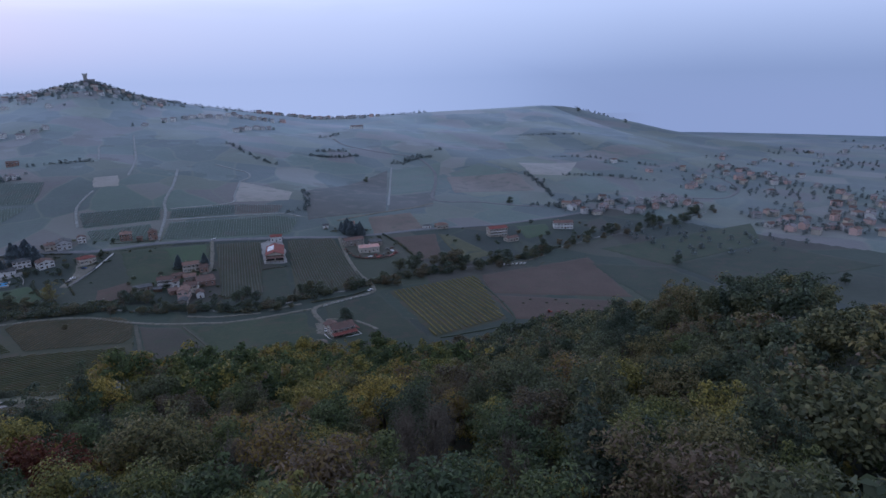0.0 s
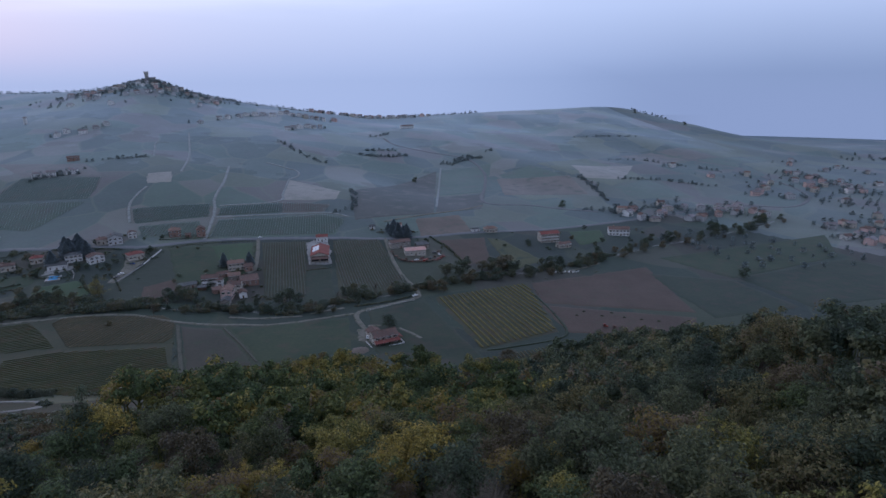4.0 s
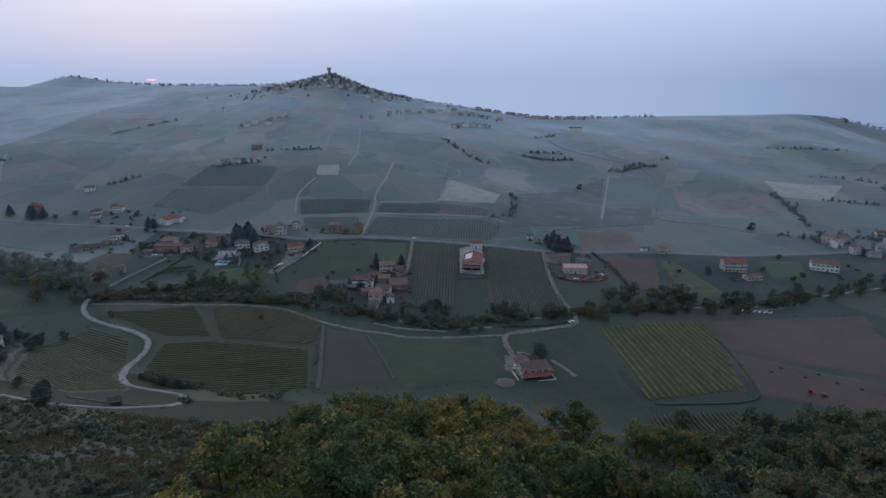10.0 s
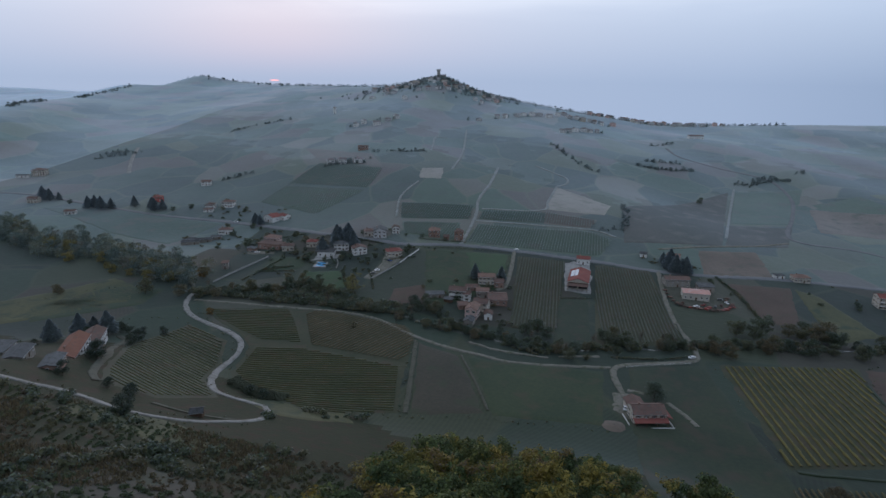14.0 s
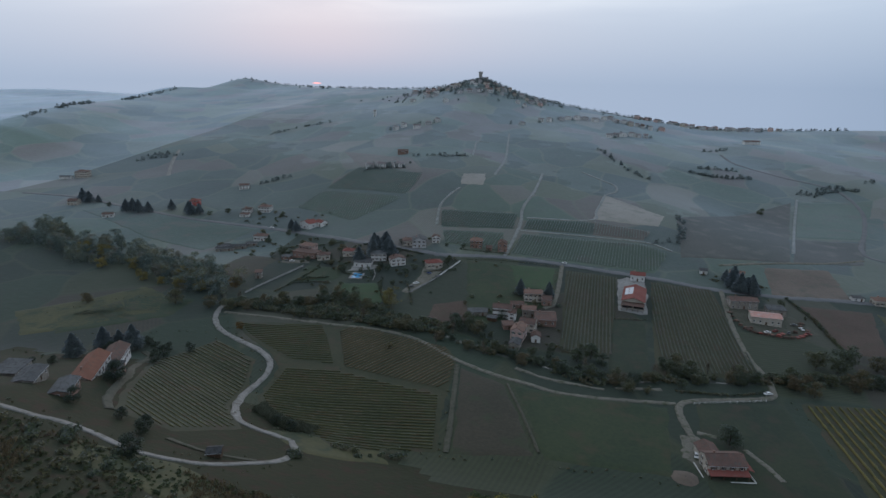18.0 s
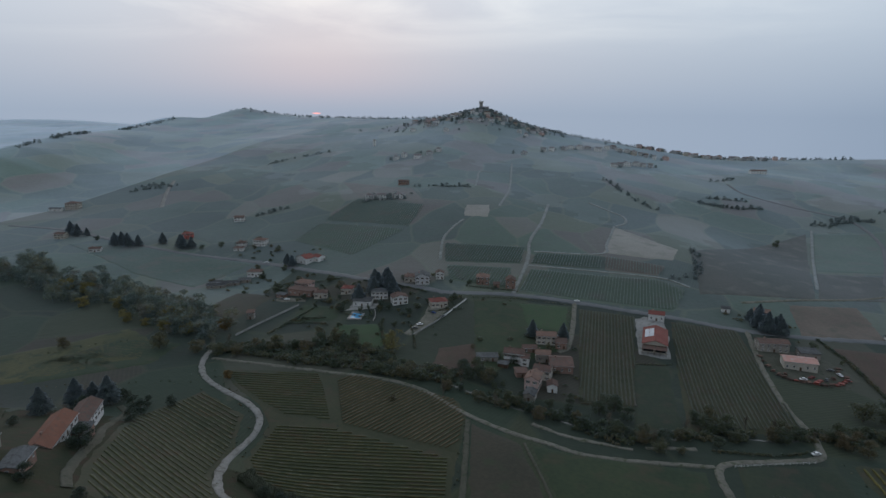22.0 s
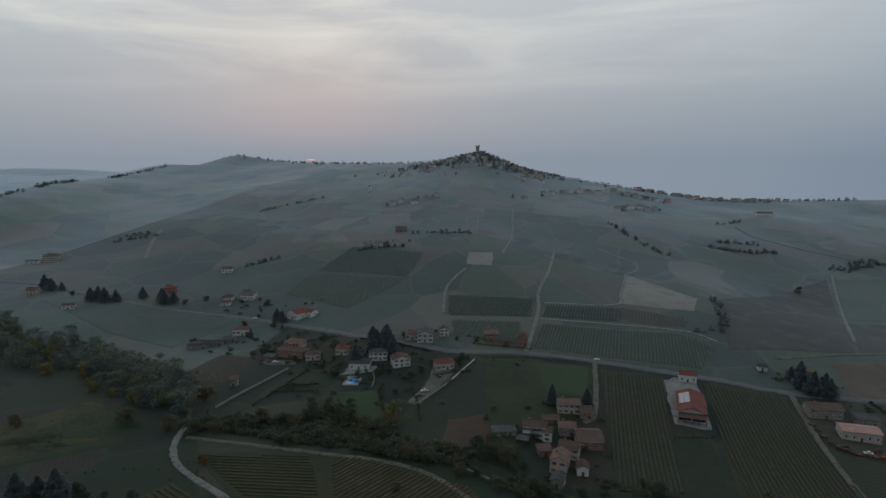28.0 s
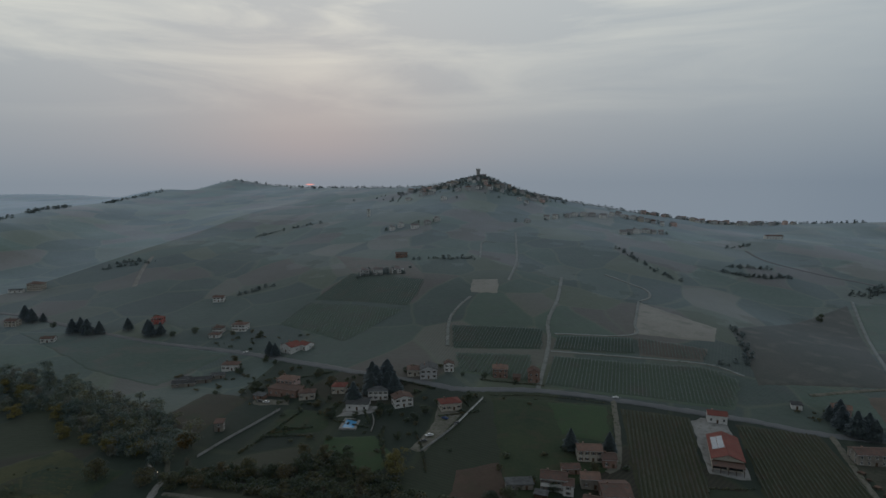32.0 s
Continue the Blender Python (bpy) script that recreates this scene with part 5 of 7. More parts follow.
def roof_mesh(w, d, h, ridge, roof, material, over=0.5, thick=0.22):
    """A roof slab with eaves: gabled along or across, hipped, lean-to or flat."""
    x, y = w / 2 + over, d / 2 + over
    if roof == "long":
        s = ridge / (d / 2)
        lo, top = h - over * s, h + ridge
        v = [(-x, -y, lo), (x, -y, lo), (x, 0, top), (-x, 0, top), (x, y, lo), (-x, y, lo)]
        f = [(0, 1, 2, 3), (3, 2, 4, 5)]
    elif roof == "deep":
        s = ridge / (w / 2)
        lo, top = h - over * s, h + ridge
        v = [(-x, -y, lo), (-x, y, lo), (0, y, top), (0, -y, top), (x, y, lo), (x, -y, lo)]
        f = [(0, 3, 2, 1), (3, 5, 4, 2)]
    elif roof == "hip":
        lo, top, g = h - 0.15, h + ridge, max(w, d) / 2 - min(w, d) / 2
        r = [(-g, 0, top), (g, 0, top)] if w >= d else [(0, -g, top), (0, g, top)]
        v = [(-x, -y, lo), (x, -y, lo), (x, y, lo), (-x, y, lo)] + r
        f = [(0, 1, 5, 4), (1, 2, 5), (2, 3, 4, 5), (3, 0, 4)] if w >= d else [(0, 1, 4), (1, 2, 5, 4), (2, 3, 5), (3, 0, 4, 5)]
    elif roof == "lean":
        v, f = [(-x, -y, h), (x, -y, h), (x, y, h + ridge), (-x, y, h + ridge)], [(0, 1, 2, 3)]
    else:
        v, f = [(-x, -y, h + 0.1), (x, -y, h + 0.1), (x, y, h + 0.1), (-x, y, h + 0.1)], [(0, 1, 2, 3)]
    n = len(v)
    v2 = v + [(a, b, c + thick) for a, b, c in v]
    edge = {}
    for q in f:
        for a, b in zip(q, q[1:] + q[:1]):
            edge[(a, b)] = edge.get((a, b), 0) + 1
    rim = [(a, b, b + n, a + n) for (a, b) in edge if (b, a) not in edge]
    return mesh_of("roof", v2, [q[::-1] for q in f] + [tuple(i + n for i in q) for q in f] + rim, material)


PANE, FRAME = {}, {}


def window(parent, x, y, z, yaw, w=1.0, h=1.4, shutters=None, frame_mat="plaster_white"):
    """A window set in its surround, with a sill, a pane and shutters if it has them."""
    key = (w, h, frame_mat)
    if key not in FRAME:
        FRAME[key] = boxes_mesh("window", [(-w / 2 - 0.12, -w / 2, -0.09, 0.05, 0, h), (w / 2, w / 2 + 0.12, -0.09, 0.05, 0, h), (-w / 2 - 0.12, w / 2 + 0.12, -0.09, 0.05, h, h + 0.12), (-w / 2 - 0.2, w / 2 + 0.2, -0.22, 0.05, -0.1, 0), (-0.03, 0.03, -0.07, 0.05, 0, h)], M[frame_mat])
        PANE[key] = boxes_mesh("pane", [(-w / 2, w / 2, -0.03, 0.02, 0, h)], M["glass"])
    ob = part("window", FRAME[key], parent)
    ob.matrix_basis = pose(x, y, z, 0, 0, yaw)
    part("pane", PANE[key], ob)
    if shutters:
        sk = (w, h, shutters)
        if sk not in PANE:
            PANE[sk] = boxes_mesh("shutter", [(-w / 4, w / 4, -0.12, -0.04, 0, h)], M[shutters])
        for s in (-1, 1):
            sh = part("shutter", PANE[sk], ob)
            sh.location = (s * (w * 0.75 + 0.14), 0, 0)
    return ob


def openings(ob, w, d, h, storeys, across, deep, shutters, frame_mat, gap_door=True):
    """Rows of windows on the front and on both sides, and a front door."""
    floor_h = h / storeys
    tall = min(1.45, floor_h * 0.5)
    for s in range(storeys):
        z = s * floor_h + floor_h * 0.3
        for i in range(across):
            x = (i + 0.5) / across * w - w / 2
            if s == 0 and i == across // 2 and gap_door:
                continue
            window(ob, x, -d / 2, z, 0, 1.0, tall, shutters, frame_mat)
        for i in range(deep):
            y = (i + 0.5) / deep * d - d / 2
            window(ob, w / 2, y, z, 90, 1.0, tall, shutters, frame_mat)
            window(ob, -w / 2, y, z, -90, 1.0, tall, shutters, frame_mat)
    if gap_door:
        x = (across // 2 + 0.5) / across * w - w / 2
        door = part("door", boxes_mesh("door", [(-0.5, 0.5, -0.06, 0.04, 0, 2.1), (-0.6, -0.5, -0.1, 0.04, 0, 2.2), (0.5, 0.6, -0.1, 0.04, 0, 2.2), (-0.6, 0.6, -0.1, 0.04, 2.1, 2.22)], M["wood"]), ob)
        door.location = (x, -d / 2, 0.02)
        part("handle", boxes_mesh("handle", [(0.34, 0.4, -0.13, -0.06, 0.98, 1.1)], M["steel"]), door)


def house(name, x, y, w, d, h, yaw, wall_mat, roof_mat, label, roof="long", ridge=1.8, storeys=2, across=4, deep=2, shutters="wood", frame_mat="plaster_white", chimneys=1, door=True, category="house", group="", over=0.5):
    """A house whose front faces its own -y; x, y is the middle of its front."""
    cx, cy = x - math.sin(radians(yaw)) * d / 2, y + math.cos(radians(yaw)) * d / 2
    corners = [(cx + a * w / 2 * math.cos(radians(yaw)) - b * d / 2 * math.sin(radians(yaw)), cy + a * w / 2 * math.sin(radians(yaw)) + b * d / 2 * math.cos(radians(yaw))) for a in (-1, 1) for b in (-1, 1)]
    z = sum(ground_z(*c) for c in corners) / 4
    ob = thing(name, cx, cy, z, yaw, label, category, group)
    part("wall", wall_mesh(w, d, h, ridge, roof, M[wall_mat]), ob)
    top = part("roof", roof_mesh(w, d, h, ridge, roof, M[roof_mat], over), ob)
    if roof in ("long", "hip"):
        part("ridge_cap", boxes_mesh("ridge_cap", [(-w / 2 * (1 if roof == "long" else 0.3), w / 2 * (1 if roof == "long" else 0.3), -0.14, 0.14, h + ridge + 0.16, h + ridge + 0.3)], M[roof_mat]), top)
    if roof == "deep":
        part("ridge_cap", boxes_mesh("ridge_cap", [(-0.14, 0.14, -d / 2, d / 2, h + ridge + 0.16, h + ridge + 0.3)], M[roof_mat]), top)
    if roof in ("long", "hip"):
        part("gutter", boxes_mesh("gutter", [(-w / 2 - over, w / 2 + over, -d / 2 - over - 0.14, -d / 2 - over, h - over * (ridge / (d / 2)) - 0.02, h - over * (ridge / (d / 2)) + 0.1)], M["steel"]), top)
    for c in range(chimneys):
        u = (-0.25, 0.3, 0.05)[c % 3]
        ch = part("chimney", boxes_mesh("chimney", [(u * w - 0.35, u * w + 0.35, 0.4, 1.1, h + ridge * 0.3, h + ridge + 0.8), (u * w - 0.48, u * w + 0.48, 0.27, 1.23, h + ridge + 0.8, h + ridge + 0.95)], M["brick"]), top)
    if across:
        openings(ob, w, d, h, storeys, across, deep, shutters, frame_mat, door)
    return ob


def local_part(ob, name, boxes, material, label=""):
    return part(name, boxes_mesh(name, boxes, M[material]), ob, label)


# the barn with solar panels, its yard and the small house behind it
barn = house("barn", 51.5, 545, 15, 31, 5.6, -8, "plaster_cream", "tile_red", "long farm barn with red tiled roof and solar panels", "deep", 2.6, 1, 0, 0, chimneys=0, category="barn", over=0.8)
local_part(barn, "beam", [(-7.5, 7.5, -15.8, -15.5, 4.2, 4.8)], "wood")
for k in range(2):
    p = part("solar_panel", mesh_of("solar_panel", [(-6.6 + 3 * k, -6, 6.25 + 0.975 * k), (-3.9 + 3 * k, -6, 7.13 + 0.975 * k), (-3.9 + 3 * k, 10, 7.13 + 0.975 * k), (-6.6 + 3 * k, 10, 6.25 + 0.975 * k), (-6.6 + 3 * k, -6, 6.15 + 0.975 * k), (-3.9 + 3 * k, -6, 7.03 + 0.975 * k), (-3.9 + 3 * k, 10, 7.03 + 0.975 * k), (-6.6 + 3 * k, 10, 6.15 + 0.975 * k)], [(0, 1, 2, 3), (0, 4, 5, 1), (1, 5, 6, 2), (2, 6, 7, 3), (3, 7, 4, 0)], M["panel"]), barn, "pale reflecting solar panel field")
    p.location.z = 0.12
    part("panel_frame", boxes_mesh("panel_frame", [(-6.7 + 3 * k, -6.6 + 3 * k, -6.1, 10.1, 6.12 + 0.975 * k, 6.35 + 0.975 * k)], M["steel"]), p)
# dark panels on the closed wall, painted as the shade inside open bays
local_part(barn, "bay_opening", [(-7.2, -0.6, -15.56, -15.4, 0.1, 4.0), (0.6, 7.2, -15.56, -15.4, 0.1, 4.0)], "glass")
porch = part("porch_roof", mesh_of("porch_roof", [(-7.9, -19.5, 3.0), (7.9, -19.5, 3.0), (7.9, -15.6, 4.1), (-7.9, -15.6, 4.1), (-7.9, -19.5, 3.2), (7.9, -19.5, 3.2), (7.9, -15.6, 4.3), (-7.9, -15.6, 4.3)], [(0, 3, 2, 1), (4, 5, 6, 7), (0, 1, 5, 4), (1, 2, 6, 5), (2, 3, 7, 6), (3, 0, 4, 7)], M["tile_brown"]), barn)
for k in range(5):
    part("post", boxes_mesh("post", [(-7.7 + 3.75 * k, -7.45 + 3.75 * k, -19.2, -18.95, -1.5, 3.2)], M["wood"]), porch)
yard = field("yard_barn", [(44, 604), (52, 611), (66, 606), (65, 575), (61.5, 536), (41, 540)], M["concrete"], "pale concrete yard round the barn", 0.3)
house("farm_house", 60, 602, 11, 8, 5.0, -6, "plaster_white", "tile_red", "small white house with red tiled roof behind the barn", "long", 1.6, 1, 3, 2, None)

# the hamlet
house("farm_house", -38, 505, 12.5, 9, 6.6, -2, "plaster_white", "tile_brown", "white two-storey farmhouse with brown tiled roof", "long", 1.8, 2, 5, 2, "wood")
house("farm_house", -31, 503, 5, 8, 5.2, -2, "plaster_white", "tile_brown", "narrow white annexe beside the farmhouse", "long", 1.3, 2, 1, 1, "wood", door=False)
house("farm_house", -25, 471, 8, 11, 7.0, -10, "plaster_pink", "tile_tan", "tall pink plastered house with orange-brown roof", "deep", 2.0, 2, 2, 3, "shutter_green")
house("farm_house", -19, 539, 13, 9, 6.2, 6, "plaster_cream", "tile_tan", "cream farmhouse with tan tiled roof between two dark trees", "long", 1.7, 2, 4, 2, "wood")
house("farm_house", -9, 535, 7, 9, 4.6, 6, "brick", "tile_brown", "low brick wing with brown roof", "long", 1.4, 1, 2, 1, "wood")
house("barn", -8, 500, 13.5, 16, 4.5, 8, "brick", "tile_brown", "low brick barn with broad brown roof", "long", 2.2, 1, 3, 1, None, door=False, category="barn")
house("shed", -13, 472, 5.5, 7, 4.2, 4, "plaster_white", "tile_brown", "small white outbuilding with brown roof", "deep", 1.2, 1, 1, 1, None)
house("shed", -54, 503, 13, 6, 2.8, 14, "stone", "sheet_grey", "row of low grey sheds", "lean", 0.7, 1, 2, 1, None, chimneys=0, category="shed")
house("farm_house", -20, 487, 10, 9, 6.0, -10, "plaster_cream", "tile_brown", "old cream house with weathered brown roof", "long", 1.9, 2, 3, 2, "wood")
house("farm_house", -20, 512, 9, 8, 5.2, 5, "stone", "tile_tan", "stone cottage with tan tiled roof", "long", 1.6, 1, 2, 1, "wood")
house("shed", -29, 524, 9, 6, 3.2, 12, "brick", "tile_brown", "low brick shed with brown roof", "long", 1.2, 1, 2, 1, None, chimneys=0, category="shed")
house("shed", -25.5, 457, 6, 8, 4.0, -10, "stone", "sheet_grey", "stone shed with grey sheet roof", "deep", 1.1, 1, 1, 1, None, chimneys=0, category="shed")
house("shed", -31, 487, 7, 6, 3.0, 20, "brick", "tile_brown", "small brick outhouse with patched roof", "lean", 0.9, 1, 1, 0, None, chimneys=0, category="shed")
house("shed", -44, 497, 6, 4, 2.4, -8, "wood", "sheet_grey", "wooden hen house with grey sheet roof", "lean", 0.5, 1, 1, 0, None, chimneys=0, category="shed")

# the village along the road
house("villa", -262, 684, 14, 12, 5.2, -26, "plaster_white", "tile_red", "white hall with an arched door and red roof", "deep", 2.6, 1, 3, 1, None)
house("villa", -250, 690, 10, 9, 4.2, -26, "plaster_white", "tile_red", "low white wing with red roof", "long", 1.6, 1, 2, 1, None)
house("workshop", -222, 593, 22, 11, 5.0, -8, "brick", "tile_brown", "broad brick workshop with flat brown roof", "flat", 0.3, 1, 5, 2, None, chimneys=0, category="workshop")
house("villa", -226, 606, 13, 10, 7.2, -8, "plaster_pink", "tile_tan", "tall pink house behind the workshop", "hip", 1.8, 2, 4, 2, "wood")
house("shed", -237, 588, 8, 5, 2.6, -8, "brick", "sheet_grey", "low lean-to shed with grey roof", "lean", 0.6, 1, 2, 0, None, chimneys=0, category="shed")
house("villa", -202, 589, 10.5, 8.5, 4.6, 16, "plaster_cream", "tile_brown", "small cream house with brown hipped roof", "hip", 1.5, 1, 3, 2, "wood")
house("villa", -184, 600, 9, 9, 4.8, 5, "plaster_cream", "tile_red", "cream house with red roof and veranda", "hip", 1.6, 1, 3, 2, "wood")
house("garage", -162, 575, 14, 12, 4.0, 8, "plaster_white", "sheet_grey", "white garage with broad pale grey roof", "flat", 0.3, 1, 3, 1, None, chimneys=0, category="garage")
house("villa", -153, 592, 13, 11, 6.0, 14, "plaster_white", "sheet_grey", "white house with pale grey roof", "hip", 1.4, 2, 4, 2, "wood")
house("villa", -133, 583, 12, 10, 5.6, 28, "plaster_white", "tile_brown", "white house with brown gabled roof", "deep", 1.9, 2, 3, 2, "wood")
house("villa", -102, 583, 13, 10, 4.8, 26, "plaster_cream", "tile_red", "yellowish house with red hipped roof and terrace", "hip", 1.7, 1, 4, 2, "wood")
house("villa", -127, 630, 12, 13, 6.6, 12, "plaster_grey", "sheet_grey", "large pale house with grey gabled roof", "deep", 2.2, 2, 3, 3, "wood")
house("villa", -138, 634, 11, 11, 4.4, 12, "plaster_cream", "tile_brown", "broad pale house with low brown roof", "hip", 1.6, 1, 3, 2, "wood")
house("villa", -115, 646, 7, 7, 5.4, 12, "plaster_white", "tile_brown", "small pale house with brown roof", "deep", 1.5, 2, 2, 2, "wood")
house("brick_house", -77, 643, 10.5, 10, 6.4, 6, "brick", "tile_tan", "square brick house with tan hipped roof", "hip", 2.2, 2, 3, 3, "wood")
house("brick_house", -53, 640, 8, 8.5, 7.4, 4, "brick", "tile_brown", "tall narrow brick house with pitched roof", "deep", 2.2, 2, 2, 2, "wood")
house("shed", -65, 640, 5, 5, 2.6, 4, "brick", "tile_brown", "small brick shed beside the houses", "lean", 0.7, 1, 1, 0, None, chimneys=0, category="shed")
for dx, dy, w, d in ((0, 0, 16, 8), (9, 9, 15, 8), (-6, 9, 11, 7), (17, 19, 10, 7)):
    house("shed", -311 + dx, 613 + dy, w, d, 3.0, 22, "stone", "sheet_grey", "low farm shed with long grey corrugated roof", "long", 0.9, 1, 2, 0, None, chimneys=0, category="shed", group="grey sheds of the nursery")
house("villa", -293, 648, 13, 9, 4.8, 14, "plaster_white", "tile_brown", "white house with brown roof beside grey sheds", "hip", 1.6, 1, 4, 2, "wood")
house("villa", -430, 747, 10, 9, 6.0, 12, "plaster_red", "tile_red", "red plastered house by the road", "hip", 1.5, 2, 3, 2, "wood")
house("villa", -336, 738, 13, 11, 6.2, 5, "plaster_white", "tile_brown", "large white villa with balconies", "hip", 1.7, 2, 4, 2, "wood")
house("villa", -354, 731, 9, 9, 5.0, 8, "plaster_white", "tile_brown", "white house with brown roof", "hip", 1.5, 2, 3, 2, "wood")
house("villa", -350, 719, 10, 6, 2.8, 8, "plaster_white", "tile_brown", "low white outbuilding beside the villa", "lean", 0.6, 1, 3, 0, None, chimneys=0)
house("farm_house", -486, 673, 11, 7, 3.6, 25, "plaster_white", "tile_brown", "low white farmhouse beside a field", "long", 1.3, 1, 3, 1, "wood")
house("villa", -687, 862, 17, 13, 8.5, 16, "plaster_cream", "tile_brown", "large pale villa alone on the slope", "hip", 2.0, 3, 5, 3, "wood")
house("shed", -703, 850, 16, 7, 3.4, 16, "plaster_white", "sheet_grey", "long low white shed below the villa", "long", 1.0, 1, 3, 0, None, chimneys=0, category="shed")
house("villa", -411, 828, 12, 8, 5.0, 16, "plaster_white", "tile_brown", "white house high on the slope", "long", 1.5, 2, 3, 2, "wood")
house("farm_house", -566, 712, 11, 9, 5.4, 12, "plaster_cream", "tile_brown", "cream farmhouse under trees by the road", "long", 1.6, 2, 3, 2, "wood")
house("farm_house", -240, 985, 15, 9, 5.0, 12, "brick", "tile_brown", "brown farmhouse among trees on the hillside", "long", 1.6, 2, 3, 2, "wood")

# workshop yard beside the drive
house("workshop", 131, 566, 19, 10, 6.2, 6, "stone", "tile_brown", "grey two-storey workshop with brown roof", "long", 1.5, 2, 5, 2, None, chimneys=1, category="workshop")
house("warehouse", 139, 541, 19, 11, 5.4, -5, "plaster_cream", "sheet_pink", "cream warehouse with faded pink roof", "long", 1.2, 1, 5, 2, None, chimneys=0, category="warehouse")
house("shed", 152, 562, 12, 9, 4.0, 2, "stone", "sheet_grey", "grey lean-to store behind the warehouse", "lean", 0.7, 1, 2, 1, None, chimneys=0, category="shed")
field("yard_workshop", [(117, 575), (160, 572), (172, 536), (158, 520), (124, 522)], M["trodden"], "dusty grey machine yard", 0.26)
house("farm_house", 141, 632, 11, 9, 4.6, -20, "plaster_pink", "tile_tan", "low pink house under conifers", "long", 1.6, 1, 3, 2, "wood")
house("shed", 116, 634, 6, 5, 3.0, -8, "plaster_white", "sheet_grey", "small white outbuilding among trees", "lean", 0.7, 1, 1, 0, None, chimneys=0, category="shed")

# along the road to the north
house("apartment_house", 290, 566, 20, 11, 9.2, -4, "plaster_cream", "tile_red", "three-storey cream apartment house with balconies and red roof", "long", 1.8, 3, 6, 2, "wood")
for s in (1, 2):
    b = bpy.context.scene.objects["apartment_house"]
    bal = local_part(b, "balcony", [(-9, 9, -7.0, -5.5, 3.05 * s - 0.15, 3.05 * s)], "plaster_white")
    part("railing", boxes_mesh("railing", [(-9, 9, -7.0, -6.94, 3.05 * s + 0.9, 3.05 * s + 1.0)] + [(-9 + 0.6 * i, -8.94 + 0.6 * i, -7.0, -6.95, 3.05 * s, 3.05 * s + 0.9) for i in range(31)], M["steel"]), bal)
house("farm_house", 296, 544, 14, 8, 4.0, 10, "plaster_cream", "tile_brown", "low house with brown roof below the apartments", "long", 1.4, 1, 4, 1, "wood")
house("apartment_house", 378, 575, 22, 12, 7.0, -24, "plaster_white", "tile_brown", "white terraced apartment house with stepped balconies", "long", 2.0, 2, 6, 2, "wood")
house("villa", 243, 612, 13, 9, 4.6, 2, "plaster_cream", "tile_tan", "cream house with orange-tan roof by the road", "hip", 1.6, 1, 4, 2, "wood")
house("garage", 227, 617, 8, 6, 2.8, 6, "plaster_white", "sheet_grey", "low white garage beside the road", "flat", 0.3, 1, 2, 0, None, chimneys=0, category="garage")

# the lone house with its drive
lone = house("country_house", 71, 352, 15, 10, 5.4, 10, "plaster_cream", "tile_brown", "country house with broad red-brown tiled roof and porch", "long", 2.2, 2, 4, 2, "wood")
local_part(lone, "terrace_wall", [(-10.2, 10.2, -9.2, -8.8, -1.6, 0.7), (-10.2, -9.8, -8.8, 4, -1.6, 0.7), (9.8, 10.2, -8.8, -3, -1.6, 0.7)], "plaster_white")
pr = part("porch_roof", mesh_of("porch_roof", [(-8, -8.2, 2.5), (8.2, -8.2, 2.5), (8.2, -4.6, 3.4), (-8, -4.6, 3.4), (-8, -8.2, 2.72), (8.2, -8.2, 2.72), (8.2, -4.6, 3.62), (-8, -4.6, 3.62)], [(0, 3, 2, 1), (4, 5, 6, 7), (0, 1, 5, 4), (1, 2, 6, 5), (2, 3, 7, 6), (3, 0, 4, 7)], M["tile_red"]), lone)
for k in range(4):
    part("post", boxes_mesh("post", [(-7.6 + 5 * k, -7.35 + 5 * k, -8.0, -7.75, -1, 2.6)], M["wood"]), pr)
wing = part("side_wing", wall_mesh(8, 9, 3.6, 1.8, "deep", M["plaster_cream"]), lone)
wing.location = (-2.5, 9.2, 0)
wr = part("roof", roof_mesh(8, 9, 3.6, 1.8, "deep", M["tile_brown"]), wing)
east = part("side_roof", mesh_of("side_roof", [(7.9, -5, 3.9), (11, -5, 2.6), (11, 5, 2.6), (7.9, 5, 3.9), (7.9, -5, 4.1), (11, -5, 2.8), (11, 5, 2.8), (7.9, 5, 4.1)], [(0, 3, 2, 1), (4, 5, 6, 7), (0, 1, 5, 4), (1, 2, 6, 5), (2, 3, 7, 6), (3, 0, 4, 7)], M["tile_red"]), lone)
field("yard_house", [(58, 383), (66, 384), (70, 362), (62, 354), (55, 362)], M["dirt"], "pale gravel forecourt of the country house", 0.3, 3)
road("path_house", [(66, 386), (74, 384)], 2.5, M["dirt"], "pale gravel path to the house door", kind_word="path")
road("path_ramp", [(84, 376), (90, 364), (93, 354)], 2.6, M["dirt"], "pale concrete ramp curving round the house", kind_word="path")

# the farm on the near slope
house("farm_house", -202.2, 333.7, 28, 9.5, 3.9, 114.3, "plaster_white", "tile_orange", "long old farmhouse with orange tiled roof", "long", 2.5, 1, 6, 2, "wood")
house("farm_house", -214.5, 361, 28, 9.5, 5.0, 114.3, "plaster_white", "tile_brown", "white farmhouse with patched brown roof", "long", 2.3, 2, 7, 2, "wood")
house("shed", -200.3, 344.3, 9, 6, 3.6, 114.3, "brick", "sheet_grey", "brick farm annex with low grey roof", "lean", 0.6, 1, 2, 1, None, chimneys=0, category="shed")
house("shed", -185, 301, 13, 7, 3.0, 114, "brick", "sheet_grey", "low brick farm shed with grey roof", "long", 0.9, 1, 3, 1, None, chimneys=0, category="shed")
house("shed", -202, 303, 14, 8, 3.0, 114, "stone", "sheet_grey", "grey corrugated cattle shed", "long", 0.9, 1, 3, 1, None, chimneys=0, category="shed")
